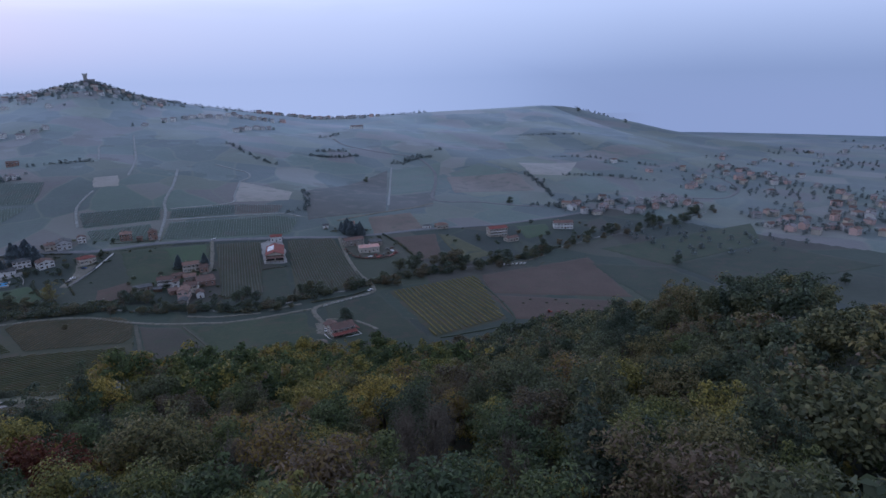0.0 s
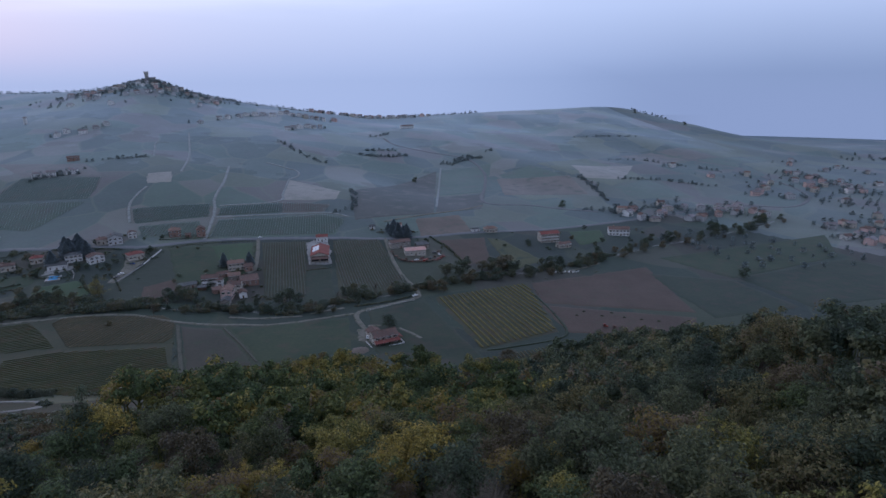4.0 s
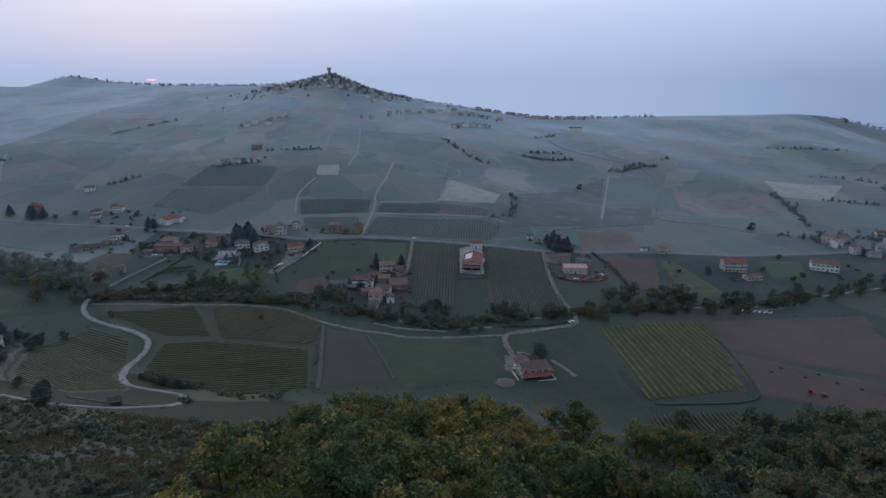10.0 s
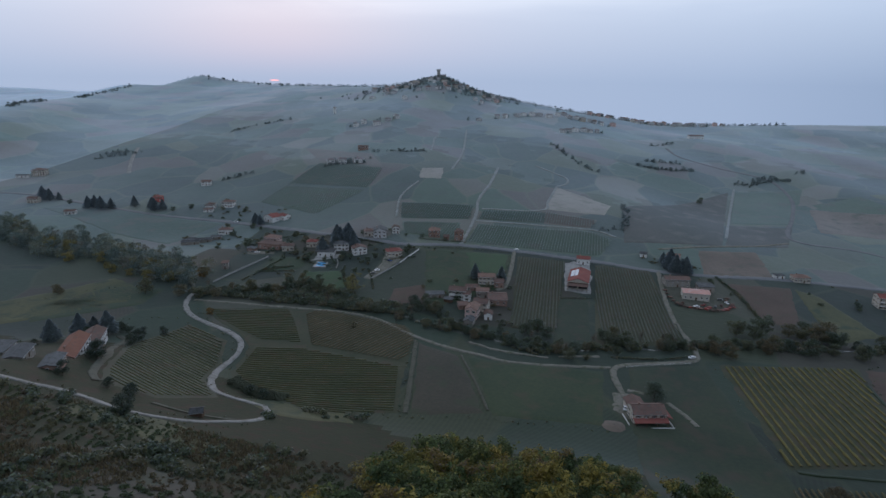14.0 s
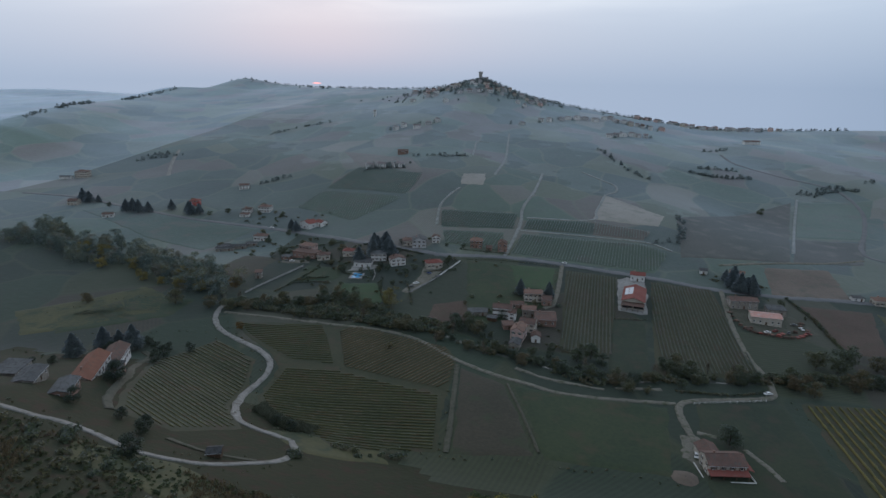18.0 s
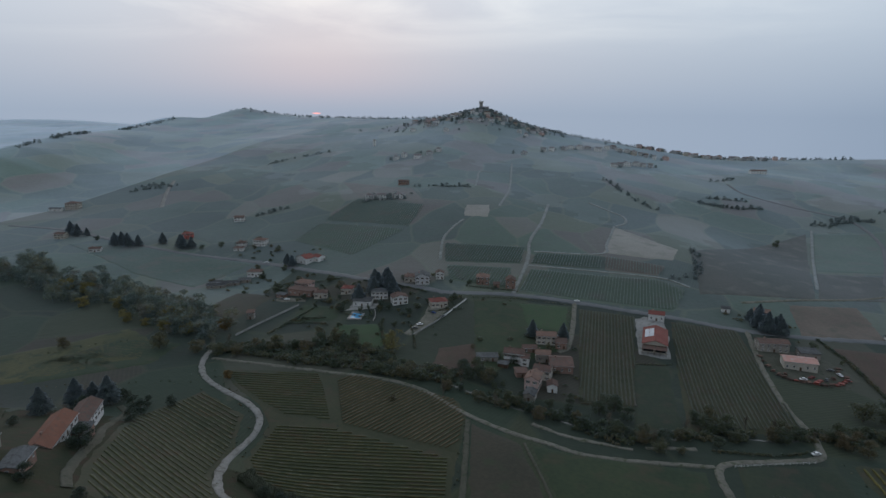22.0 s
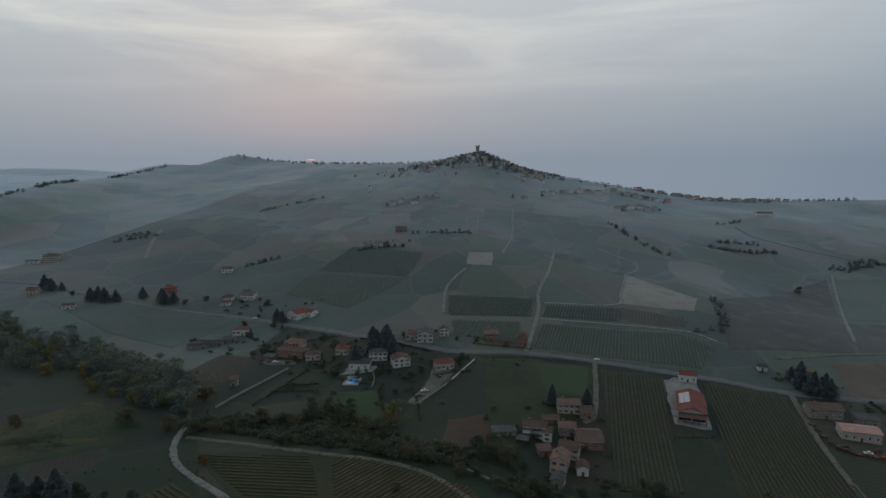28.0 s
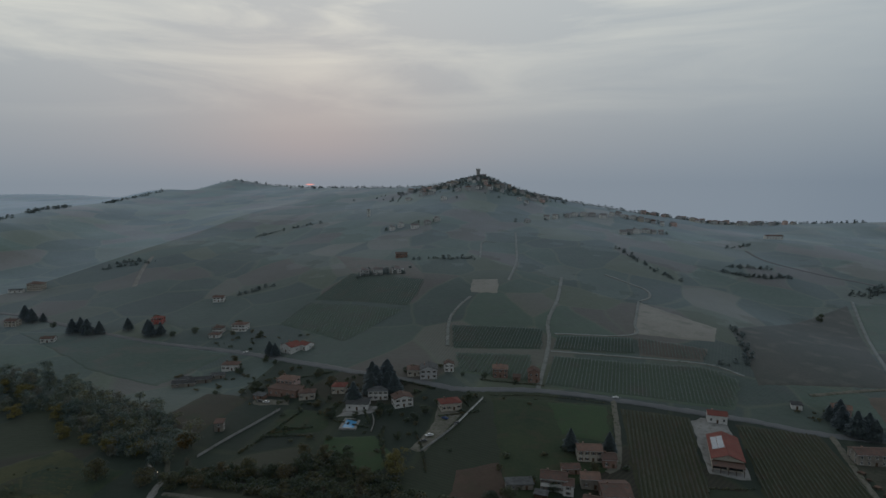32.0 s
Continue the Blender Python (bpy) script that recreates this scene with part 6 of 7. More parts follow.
house("barn", -220, 312, 13, 9, 3.2, 108, "stone", "sheet_grey", "long grey-roofed open cattle shed", "lean", 1.0, 1, 3, 0, None, chimneys=0, category="barn")
house("farm_house", -228, 297, 10, 8, 4.6, 104, "plaster_white", "tile_brown", "small white farmhouse with brown roof", "long", 1.5, 1, 3, 1, "wood")
house("hut", -114, 283, 4.5, 4, 2.6, 20, "wood", "sheet_grey", "small wooden hut beside the gravel road", "long", 0.8, 1, 1, 0, None, chimneys=0, category="hut")
house("ruin", -235, 536, 5, 5, 5.0, 15, "stone", "tile_brown", "small ruined stone tower house", "lean", 1.0, 2, 1, 1, None, chimneys=0, category="ruin")

# the castle tower on the hill
tz = ground_z(-231.5, 1693)
tower = thing("castle_tower", -231.5, 1693, tz, 10, "square stone castle tower with a wider battlemented top", "tower")
local_part(tower, "shaft", [(-4.2, 4.2, -4.2, 4.2, -6, 15.5)], "stone_castle")
local_part(tower, "crown", [(-5.2, 5.2, -5.2, 5.2, 15.5, 19.0)], "stone_castle")
for i in range(4):
    for s in (-1, 1):
        local_part(tower, "merlon", [(-5.2 + 2.9 * i, -3.5 + 2.9 * i, s * 5.2 - (0.6 if s > 0 else 0), s * 5.2 + (0.6 if s < 0 else 0), 19.0, 20.6)], "stone_castle")
for i in range(3):
    w = part("window", boxes_mesh("window", [(-0.5, 0.5, -4.26, -4.1, 4 + 4 * i, 5.6 + 4 * i)], M["glass"]), tower)
house("castle", -222, 1683, 22, 12, 6.5, 5, "stone_castle", "tile_dull", "stone castle wing below the tower", "long", 2.0, 2, 5, 2, None, chimneys=1, category="castle")
house("watch_tower", -393, 1322, 5, 5, 12, 0, "plaster_white", "tile_brown", "white water tower on the slope", "hip", 1.5, 3, 1, 1, None, chimneys=0, category="tower")
house("villa", 345, 1392, 30, 10, 6, 10, "plaster_white", "tile_brown", "long white building high on the hill", "long", 1.8, 2, 6, 1, None)


# far villages: small houses, each with its own walls, roof and a few windows
def village(rng, count, place, group, label, least=7, most=13, near=6.0, rows=2, cols=3):
    done, tries = [], 0
    while len(done) < count and tries < count * 30:
        tries += 1
        x, y = place(rng)
        if any(abs(x - a) + abs(y - b) < near + 9 for a, b in done):
            continue
        done.append((x, y))
        w, d = rng.uniform(least, most), rng.uniform(7, 10)
        wall = ("plaster_grey", "plaster_cream", "plaster_white", "plaster_pink", "plaster_grey")[rng.integers(5)]
        tile = ("tile_dull", "tile_brown", "tile_dull", "tile_tan", "tile_dull")[rng.integers(5)]
        words = {"plaster_white": "white", "plaster_cream": "cream", "plaster_pink": "pinkish", "plaster_grey": "pale grey"}[wall] + " house with " + {"tile_brown": "brown", "tile_dull": "dulled", "tile_tan": "tan"}[tile]
        house("village_house", x, y, w, d, rng.uniform(4.5, 7.5), rng.uniform(-35, 35), wall, tile, f"{words} roof {label}", ("long", "hip", "deep")[rng.integers(3)], 1.7, rows, cols, 0, None, chimneys=1, door=False, group=group)
    return done


vr = np.random.default_rng(77)
VILLAGES = []
VILLAGES += village(vr, 24, lambda r: (r.uniform(440, 625), r.normal(640, 24)), "houses of the village by the stream", "by the stream")
VILLAGES += village(vr, 46, lambda r: (r.uniform(605, 900), r.normal(480, 52)), "houses of the village on the plain", "on the plain", near=9, cols=2)
VILLAGES += village(vr, 26, lambda r: (r.normal(850, 75), r.normal(770, 60)), "houses of the village at the hill foot", "at the hill foot", rows=1)
VILLAGES += village(vr, 34, lambda r: (-215 + r.normal(0, 95), 1668 - abs(r.normal(0, 55))), "houses below the castle", "on the castle hill", near=8, rows=1, cols=2)
VILLAGES += village(vr, 32, lambda r: (lambda u: (u, 1672 + r.normal(0, 9)))(r.uniform(120, 480)), "houses along the ridge", "on the ridge", near=3, rows=1, cols=2)
VILLAGES += village(vr, 12, lambda r: (r.normal(130, 30), r.normal(1480, 16)), "houses of the hillside hamlet", "in the hillside hamlet", rows=1, cols=2)
VILLAGES += village(vr, 26, lambda r: (r.uniform(900, 1700), r.uniform(500, 1000)), "scattered houses of the plain", "scattered on the plain", near=30, rows=1, cols=2)


SPOTS = [(-94, 1302), (-59, 1355), (-45, 1372), (-22, 1408), (-5, 1435), (14, 1446), (29, 1454), (51, 1439), (71, 1280), (84, 1298), (98, 1312), (113, 1325), (128, 1324), (140, 1330), (-254, 1209), (-240, 1228), (-268, 1182), (-309, 1179), (-299, 1198), (-105, 1515), (-120, 1530), (-79, 1599), (-92, 1570), (-69, 1640), (-256, 1529), (-188, 1562), (-213, 1550), (-316, 1535), (-349, 1588), (-360, 1494), (-271, 1444), (-262, 897), (-246, 899), (-225, 905)]
hill_rng = np.random.default_rng(79)
for x, y in SPOTS:
    pale = hill_rng.random() < 0.7
    house("hill_house", x, y, hill_rng.uniform(8, 14), hill_rng.uniform(7, 10), hill_rng.uniform(4.5, 7.0), hill_rng.uniform(-30, 30), "plaster_white" if pale else "plaster_grey", "tile_dull", ("white" if pale else "pale grey") + " house with weathered roof on the hillside", ("long", "hip", "deep")[hill_rng.integers(3)], 1.7, 2, 3, 0, None, chimneys=1, door=False, group="houses on the hillside")
VILLAGES += SPOTS


# ---- vineyards ----
def vine_row(a, b, rng, wide=0.55, tall=1.55, seg=2.2):
    """One trellised row as an uneven hedge on the ground."""
    a, b = np.array(a), np.array(b)
    n = max(2, int(np.linalg.norm(b - a) / seg))
    d = (b - a) / np.linalg.norm(b - a)
    side = np.array((-d[1], d[0]))
    p = a + (b - a) * np.linspace(0, 1, n + 1)[:, None]
    z = height(p[:, 0], p[:, 1])
    w, h = wide * rng.uniform(0.6, 1.25, n + 1), tall * rng.uniform(0.72, 1.12, n + 1)
    cols = []
    for u, k in ((-0.8, 0.25), (-1, 0.7), (-0.25, 1.0), (0.3, 0.97), (1, 0.65), (0.8, 0.25)):
        q = p + side * (w * (u + rng.normal(0, 0.12, n + 1)) * 0.5)[:, None]
        cols.append(np.c_[q, z + h * k + 0.1])
    return np.stack(cols, 1).reshape(-1, 3), grid_quads(6, n + 1)


def row_lines(poly, angle, gap):
    """Where rows at that angle cross the field."""
    t = radians(angle)
    d, s = np.array((math.cos(t), math.sin(t))), np.array((-math.sin(t), math.cos(t)))
    p = np.array(poly)
    out = []
    for o in np.arange((p @ s).min() + gap / 2, (p @ s).max(), gap):
        cuts = []
        for i in range(len(p)):
            u, w = p[i], p[(i + 1) % len(p)]
            su, sw = u @ s - o, w @ s - o
            if su * sw < 0:
                cuts.append(((u + (w - u) * su / (su - sw)) @ d))
        cuts.sort()
        for k in range(0, len(cuts) - 1, 2):
            if cuts[k + 1] - cuts[k] > 8:
                out.append((d * (cuts[k] + 1.5) + s * o, d * (cuts[k + 1] - 1.5) + s * o))
    return out


def vineyard(poly, angle, gap, material, label, group="", whole=False, wide=0.8, tall=1.15, seg=2.2):
    rng = np.random.default_rng(int(abs(poly[0][0]) * 3) + 1)
    rows = [vine_row(a, b, rng, wide, tall, seg) for a, b in row_lines(poly, angle, gap)]
    if whole:
        ob = new("vineyard", quads_mesh("vineyard", *joined(rows), material))
        return tagged(ob, label, "vineyard", kind="stuff")
    ob = thing("vineyard", 0, 0, 0, 0, label, "vineyard", group)
    for r in rows:
        part("trellis", quads_mesh("trellis", *r, material), ob)
    return ob


vineyard([(125, 430), (208, 446), (178, 337), (124, 326)], 90, 3.9, M["vine_gold"], "small vineyard with rows of yellow vines", wide=1.3, tall=0.95)
vineyard([(118, 312), (165, 317), (153, 284), (110, 279)], 86, 2.4, M["vine_leaf"], "small green vineyard below the yellow one")
vineyard([(4.5, 612), (45, 607), (32, 466), (2.5, 465)], 87, 2.3, M["vine_dark"], "dark green vineyard beside the barn", wide=1.0, tall=0.75)
vineyard([(72, 602), (114, 599), (114, 460), (62, 450), (62, 520)], 88, 2.3, M["vine_dark"], "dark vineyard between the barn and the drive", wide=1.0, tall=0.75)
vineyard([(-135, 452), (-127, 465), (-65, 449), (-56, 430), (-54, 395), (-115, 407)], 62, 2.6, M["vine_rust"], "rust-brown vineyard below the stream track", tall=0.7, wide=0.95)
vineyard([(-202, 449), (-148, 460), (-138, 444), (-120, 410), (-148, 410), (-166, 420), (-188, 435)], 8, 2.8, M["vine_leaf"], "thin olive-green vineyard beside the gravel road", tall=0.6, wide=0.8)
vineyard([(-146, 400), (-112, 402), (-56, 390), (-48, 342), (-88, 328), (-112, 344), (-130, 351), (-143, 367)], 8, 2.6, M["vine_leaf"], "green vineyard in the bend of the gravel road", tall=0.7, wide=0.95)
vineyard([(-180, 322), (-212, 384), (-200, 421), (-167, 403), (-154, 372), (-148, 345), (-129, 322), (-142, 299), (-164, 301)], 154, 2.8, M["vine_leaf"], "green vineyard below the farm", tall=0.7, wide=0.95)
vineyard([(-40, 694), (75, 698), (94, 676), (76, 627), (-45, 638)], 84, 2.6, M["vine_hill"], "green vineyard on the slope above the road", whole=True, wide=0.5, tall=1.15)
vineyard([(-37, 737), (27, 752), (25, 714), (-40, 708)], 84, 2.6, M["vine_hill"], "dark vineyard on the slope", whole=True, wide=0.5, tall=1.15)
vineyard([(30, 755), (86, 738), (76, 710), (28, 713)], 84, 2.6, M["vine_hill"], "rust-red vineyard below the pale field", whole=True, wide=0.5, tall=1.15)
vineyard([(-131, 745), (-49, 750), (-49, 706), (-121, 695)], 84, 2.6, M["vine_hill"], "dark vineyard high on the slope", whole=True, wide=0.5, tall=1.15)
vineyard([(-117, 686), (-57, 693), (-57, 643), (-107, 648)], 84, 2.8, M["vine_hill"], "vineyard above the brick houses", whole=True, wide=0.5, tall=1.15)
# vines of the hillside parcels, their rows up the slope or along it
PLANTED = [[(-41, 695), (76, 699), (95, 677), (77, 624), (-46, 635)], [(-38, 738), (28, 754), (25, 713), (-41, 707)], [(46, 869), (107, 797), (96, 755), (28, 763)], [(30, 756), (86, 739), (77, 708), (27, 712)], [(-132, 746), (-48, 751), (-48, 705), (-121, 694)], [(-118, 687), (-56, 694), (-56, 641), (-108, 647)], [(-130, 875), (-102, 884), (-97, 832), (-126, 830)], [(371, 918), (490, 890), (464, 783), (335, 797)], [(531, 965), (657, 961), (567, 854), (503, 868)], [(118, 798), (289, 975), (201, 692), (103, 669)]]
hrng = np.random.default_rng(93)
for quad, word in HILL_VINES:
    mx, my = sum(q[0] for q in quad) / 4, sum(q[1] for q in quad) / 4
    quad = [(mx + (x - mx) * 0.93, my + (y - my) * 0.93) for x, y in quad]
    angle, gap = 90 + hrng.normal(0, 9), (2.8 if my < 950 else 3.6)
    runs = []
    for a, b in row_lines(quad, angle, gap):
        p = a + (b - a) * np.linspace(0, 1, 30)[:, None]
        clear = np.ones(30, bool)
        for f in PLANTED:
            clear &= ~inside(p[:, 0], p[:, 1], f)
        clear &= p[:, 1] > line(p[:, 0], ROAD_EDGE) + 12
        k = 0
        while k < 30:
            e = k
            while e < 30 and clear[e]:
                e += 1
            if e - k > 4:
                runs.append((p[k], p[e - 1]))
            k = e + 1
    if len(runs) > 3:
        bits = [vine_row(a, b, hrng, 0.5, 0.7, 7.0) for a, b in runs]
        ob = new("vineyard", quads_mesh("vineyard", *joined(bits), M[{"green": "vine_hill", "olive": "vine_hill_olive", "brown": "vine_hill_rust", "dark": "vine_hill_olive"}[word]]))
        tagged(ob, f"{word} vineyard with rows on the hillside", "vineyard", kind="stuff")
# ---- trees of the valley ----


def grove(shape, trunk_mat, leaf_mat, name, label, group, spots, small=0.8, large=1.2, leaf_part="crown", seed=3):
    r = np.random.default_rng(seed)
    first = plant(name, shape, trunk_mat, leaf_mat, *spots[0], r.uniform(0, 360), label, "tree", group, leaf_part)
    for x, y in spots[1:]:
        again(first, x, y, r.uniform(0, 360), r.uniform(small, large))
    return first


def belt(pts, gap, stray, seed, skip=0.0):
    r = np.random.default_rng(seed)
    c = smooth_line(pts, gap)
    return [(float(x + r.normal(0, stray)), float(y + r.normal(0, stray))) for x, y in c if r.random() > skip]


STREAM = [(-228, 478), (-205, 484), (-162, 478), (-125, 474), (-100, 472), (-70, 465), (-45, 452), (-10, 440), (20, 428), (45, 434), (70, 445), (95, 446), (113, 452)]
STREAM_2 = [(125, 455), (155, 464), (186, 468), (215, 474), (257, 478), (312, 502), (351, 515), (393, 530), (450, 540), (536, 564), (605, 588)]
road("stream", [(-250, 492)] + STREAM + STREAM_2, 1.6, M["stream"], "narrow dark stream under trees", 0.05, kind_word="stream")
MIXED = "mixed green and browning broadleaf tree beside the stream"
WIDE = [tree_shape(410 + k, 8 + k, 4.2 + 0.3 * k, 2300, 0.5, low=0.08, sprays=8) for k in range(3)]
grove(WIDE[0], M["bark"], M["leaf_mixed"], "stream_tree", MIXED, "trees along the stream", belt(STREAM, 7, 4.5, 21, 0.25), 0.3, 0.95)
grove(WIDE[1], M["bark"], M["leaf_mixed"], "stream_tree", MIXED, "trees along the stream", belt(STREAM, 12, 6, 22, 0.35), 0.3, 0.9, seed=4)
grove(WIDE[2], M["bark"], M["leaf_mixed"], "stream_tree", MIXED, "trees along the lower stream", belt(STREAM_2, 6.5, 7, 23, 0.1), 0.5, 1.2, seed=5)
grove(WIDE[0], M["bark"], M["leaf_brown"], "stream_tree", "browning broadleaf tree beside the stream", "trees along the lower stream", belt(STREAM_2, 23, 7, 24, 0.2), 0.4, 0.9, seed=6)
grove(bare_shape(420, 9, 3.6, 46), M["bark"], M["twig"], "bare_tree", "leafless grey-brown tree beside the stream", "bare trees along the stream", belt(STREAM, 17, 7, 25, 0.2), 0.5, 0.95, "branch_crown", 16)
grove(WIDE[1], M["bark"], M["leaf_mixed"], "oak", "large dark broadleaf tree in a clump", "clump of dark trees", [(192, 486), (201, 482), (197, 493), (185, 489), (207, 490), (212, 480), (160, 478), (150, 482), (168, 488)], 1.0, 1.55, seed=7)
grove(WIDE[2], M["bark"], M["leaf_mixed"], "thicket_tree", "broad bushy tree in the thicket below the gardens", "thicket below the gardens", [(-165, 500), (-158, 512), (-150, 505), (-171, 514), (-142, 500), (-147, 516), (-178, 492), (-190, 488), (-130, 492), (-118, 486), (-204, 488), (12, 452), (20, 458), (26, 449), (60, 455), (68, 460), (75, 452), (64, 449), (100, 455), (-62, 476), (-66, 484)], 0.6, 1.1, seed=17)
ragged = lambda x, y: 5 + 3.5 * math.sin(x / 9) + 2.5 * math.sin(x / 23 + 1)
low = scatter(np.random.default_rng(31), -235, 330, 415, 520, 3.4, lambda x, y: abs(y - line(x, STREAM + STREAM_2) - 2) < ragged(x, y) and math.sin(x / 5 + y / 3) > -0.75)
low += scatter(np.random.default_rng(33), -222, -70, 466, 520, 3.6, lambda x, y: line(x, [(-222, 476), (-140, 470), (-70, 466)]) < y < line(x, [(-222, 486), (-190, 497), (-150, 520), (-125, 500), (-70, 478)]) + 4 * math.sin(x / 7))
thicket("streamside_scrub", low, bush, M["leaf_far"], "tangled scrub along the stream banks", "scrub", 0.7, 2.3, 12)
for k, pts in enumerate(([(-22, 432), (-6, 424), (10, 421), (26, 419)], [(32, 422), (42, 425), (56, 428)], [(255, 470), (275, 476), (300, 488)])):
    road(f"stream_bank_{k + 1}", pts, 2.2, M["dirt"], "pale gravelly bank of the stream", 0.3, 0.35, "bank")
verges = []
for pts, gap in (([(-232, 470), (-214, 440), (-180, 424), (-165, 414), (-157, 400), (-155, 375), (-150, 352), (-140, 336), (-120, 331)], 3.0), ([(-222, 462), (-200, 437), (-170, 411), (-147, 396), (-146, 372), (-142, 356), (-134, 343)], 3.4), ([(-200, 273), (-165, 276), (-138, 272), (-116, 279), (-106, 292)], 2.6), ([(-240, 262), (-180, 264), (-150, 266), (-122, 263), (-104, 272), (-93, 290), (-90, 310)], 2.4),
                 ([(-56, 424), (-51, 386), (-46, 342)], 4), ([(-200, 362), (-203, 400), (-200, 430)], 3), ([(-150, 390), (-100, 391), (-56, 389)], 4), ([(-120, 333), (-80, 336), (-46, 337), (-5, 341), (50, 340)], 3.2), ([(118, 452), (117, 480), (110, 500)], 4), ([(-2, 620), (-5, 575), (-8, 545)], 3.5), ([(120, 326), (122, 380), (121, 430)], 5), ([(180, 332), (192, 372), (206, 430)], 6), ([(190, 335), (250, 298)], 5), ([(210, 448), (270, 460), (335, 470)], 4), ([(-330, 430), (-300, 470), (-262, 486)], 4), ([(-290, 404), (-250, 418), (-215, 430)], 3.5), ([(-340, 380), (-280, 372), (-262, 360)], 3)):
    verges += belt(pts, gap, 1.3, 700 + len(verges), 0.35)
thicket("verge_bushes", verges, bush, M["leaf_far"], "low bushes and rank grass along tracks and field edges", "bushes", 0.15, 0.55, 71)
hedge_lines = [([(-208, 512), (-203, 540), (-199, 566)], 1.4), ([(-137, 545), (-128, 520), (-120, 505)], 1.6), ([(-118, 552), (-108, 528), (-103, 510)], 1.2), ([(4, 463), (30, 463)], 1.1), ([(38, 526), (60, 529)], 1.0), ([(64, 428), (90, 431), (108, 438)], 1.3), ([(-80, 612), (-45, 619), (-6, 618)], 0.8), ([(170, 600), (176, 560), (176, 515)], 1.8), ([(-180, 634), (-150, 626), (-120, 614)], 1.5), ([(-90, 636), (-66, 636), (-46, 636)], 1.2), ([(-172, 560), (-160, 556), (-148, 553)], 1.2)]
for k, (pts, tall) in enumerate(hedge_lines):
    thicket("garden_hedge", belt(pts, 1.5, 0.35, 300 + k), bush, M["leaf_far"], "clipped green hedge beside a garden or track", "hedge", tall * 0.45, tall * 0.7, 310 + k)
north_wood = scatter(np.random.default_rng(32), -520, -236, 470, 650, 9.5, lambda x, y: abs(y - line(x, [(-500, 600), (-430, 570), (-360, 560), (-300, 535), (-240, 500)])) < 26 + 8 * math.sin(x / 17) and not (x > -300 and y > 545))
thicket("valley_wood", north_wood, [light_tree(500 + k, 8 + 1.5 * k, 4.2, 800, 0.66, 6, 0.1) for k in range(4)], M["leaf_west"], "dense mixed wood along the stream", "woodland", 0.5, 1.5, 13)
grove(WIDE[0], M["bark"], M["leaf_yellow"], "yellow_tree", "yellowing tree at the edge of the stream wood", "yellow trees of the stream wood", [(-262, 500), (-280, 500), (-300, 506), (-318, 510), (-330, 520), (-345, 535), (-395, 560), (-372, 530), (-420, 566), (-450, 575), (-290, 522)], 0.6, 1.3, seed=29)
grove(tree_shape(436, 12, 5.0, 2600, 0.45, low=0.12, sprays=10), M["bark"], M["leaf_yellow"], "yellow_tree", "yellow broadleaf tree in a garden", "", [(-117, 505)]).scale = (1.25, 1.25, 1.1)
grove(WIDE[1], M["bark"], M["leaf_orange"], "orange_tree", "orange-brown broadleaf tree by the gravel road", "orange trees", [(-241, 512), (-196, 440)], 0.5, 0.6)
grove(conifer_shape(445, 12.5, 4.6, 3200, 0.95), M["bark"], M["needle"], "evergreen_tree", "rounded dark evergreen beside the hamlet", "pair of dark evergreens", [(-29, 550), (-8, 552)], 0.75, 1.0)
grove(WIDE[2], M["bark"], M["leaf_mixed"], "orchard_tree", "bushy green tree in the hamlet garden", "garden trees of the hamlet", [(-50, 474), (-46, 468), (-55, 479), (-41, 472), (-17, 530), (-38, 505), (-58, 490), (-3, 462), (-36, 452)], 0.4, 0.9, seed=27)
CON = conifer_shape(440, 12.0, 5.4, 2000, 1.15)
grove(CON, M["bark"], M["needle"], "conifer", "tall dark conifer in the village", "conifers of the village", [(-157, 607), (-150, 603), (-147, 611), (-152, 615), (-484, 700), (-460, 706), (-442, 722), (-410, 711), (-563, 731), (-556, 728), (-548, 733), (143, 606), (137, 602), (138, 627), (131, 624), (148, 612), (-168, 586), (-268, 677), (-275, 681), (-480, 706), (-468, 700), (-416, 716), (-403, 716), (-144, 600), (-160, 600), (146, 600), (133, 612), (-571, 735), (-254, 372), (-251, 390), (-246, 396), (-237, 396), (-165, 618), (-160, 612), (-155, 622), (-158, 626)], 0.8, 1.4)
garden = [(-245, 600), (-212, 604), (-190, 578), (-176, 566), (-120, 560), (-146, 570), (-230, 620), (-210, 630), (-260, 660), (-288, 655), (-320, 735), (-305, 722), (-375, 728), (-390, 715), (-345, 755), (-58, 486), (-47, 482), (-62, 497), (-66, 520), (-30, 462), (15, 470), (33, 437), (69, 466), (-97, 438), (-200, 596), (-238, 644), (-440, 760), (-520, 716), (160, 580), (170, 560), (262, 560), (318, 572), (330, 545), (345, 555), (300, 580), (410, 590), (355, 610)]
grove(WIDE[1], M["bark"], M["leaf_mixed"], "garden_tree", "small green and yellowish garden tree", "garden trees", garden + [(-178, 566), (-174, 562), (-126, 541), (-139, 571), (-122, 566), (-118, 577), (-190, 606), (-208, 612), (-270, 664), (-300, 668), (-242, 634), (-196, 618), (-160, 566), (-147, 577), (-131, 570), (-186, 590), (-215, 586), (-240, 600), (-252, 612), (-112, 590), (-94, 600), (-88, 640), (-104, 640), (-146, 640), (-280, 640), (-322, 625), (-336, 728), (-362, 738), (-420, 740)], 0.3, 0.75, seed=9)
farm_trees = [(-193, 331), (-196, 336), (-208, 376), (-220, 393), (-216, 398), (-212, 388), (-232, 402), (-243, 385), (-262, 380), (-240, 345), (-236, 330), (-250, 320), (-178, 293), (-143, 285), (-147, 292), (-158, 293), (-128, 262), (-120, 339), (-112, 337), (-205, 402)]
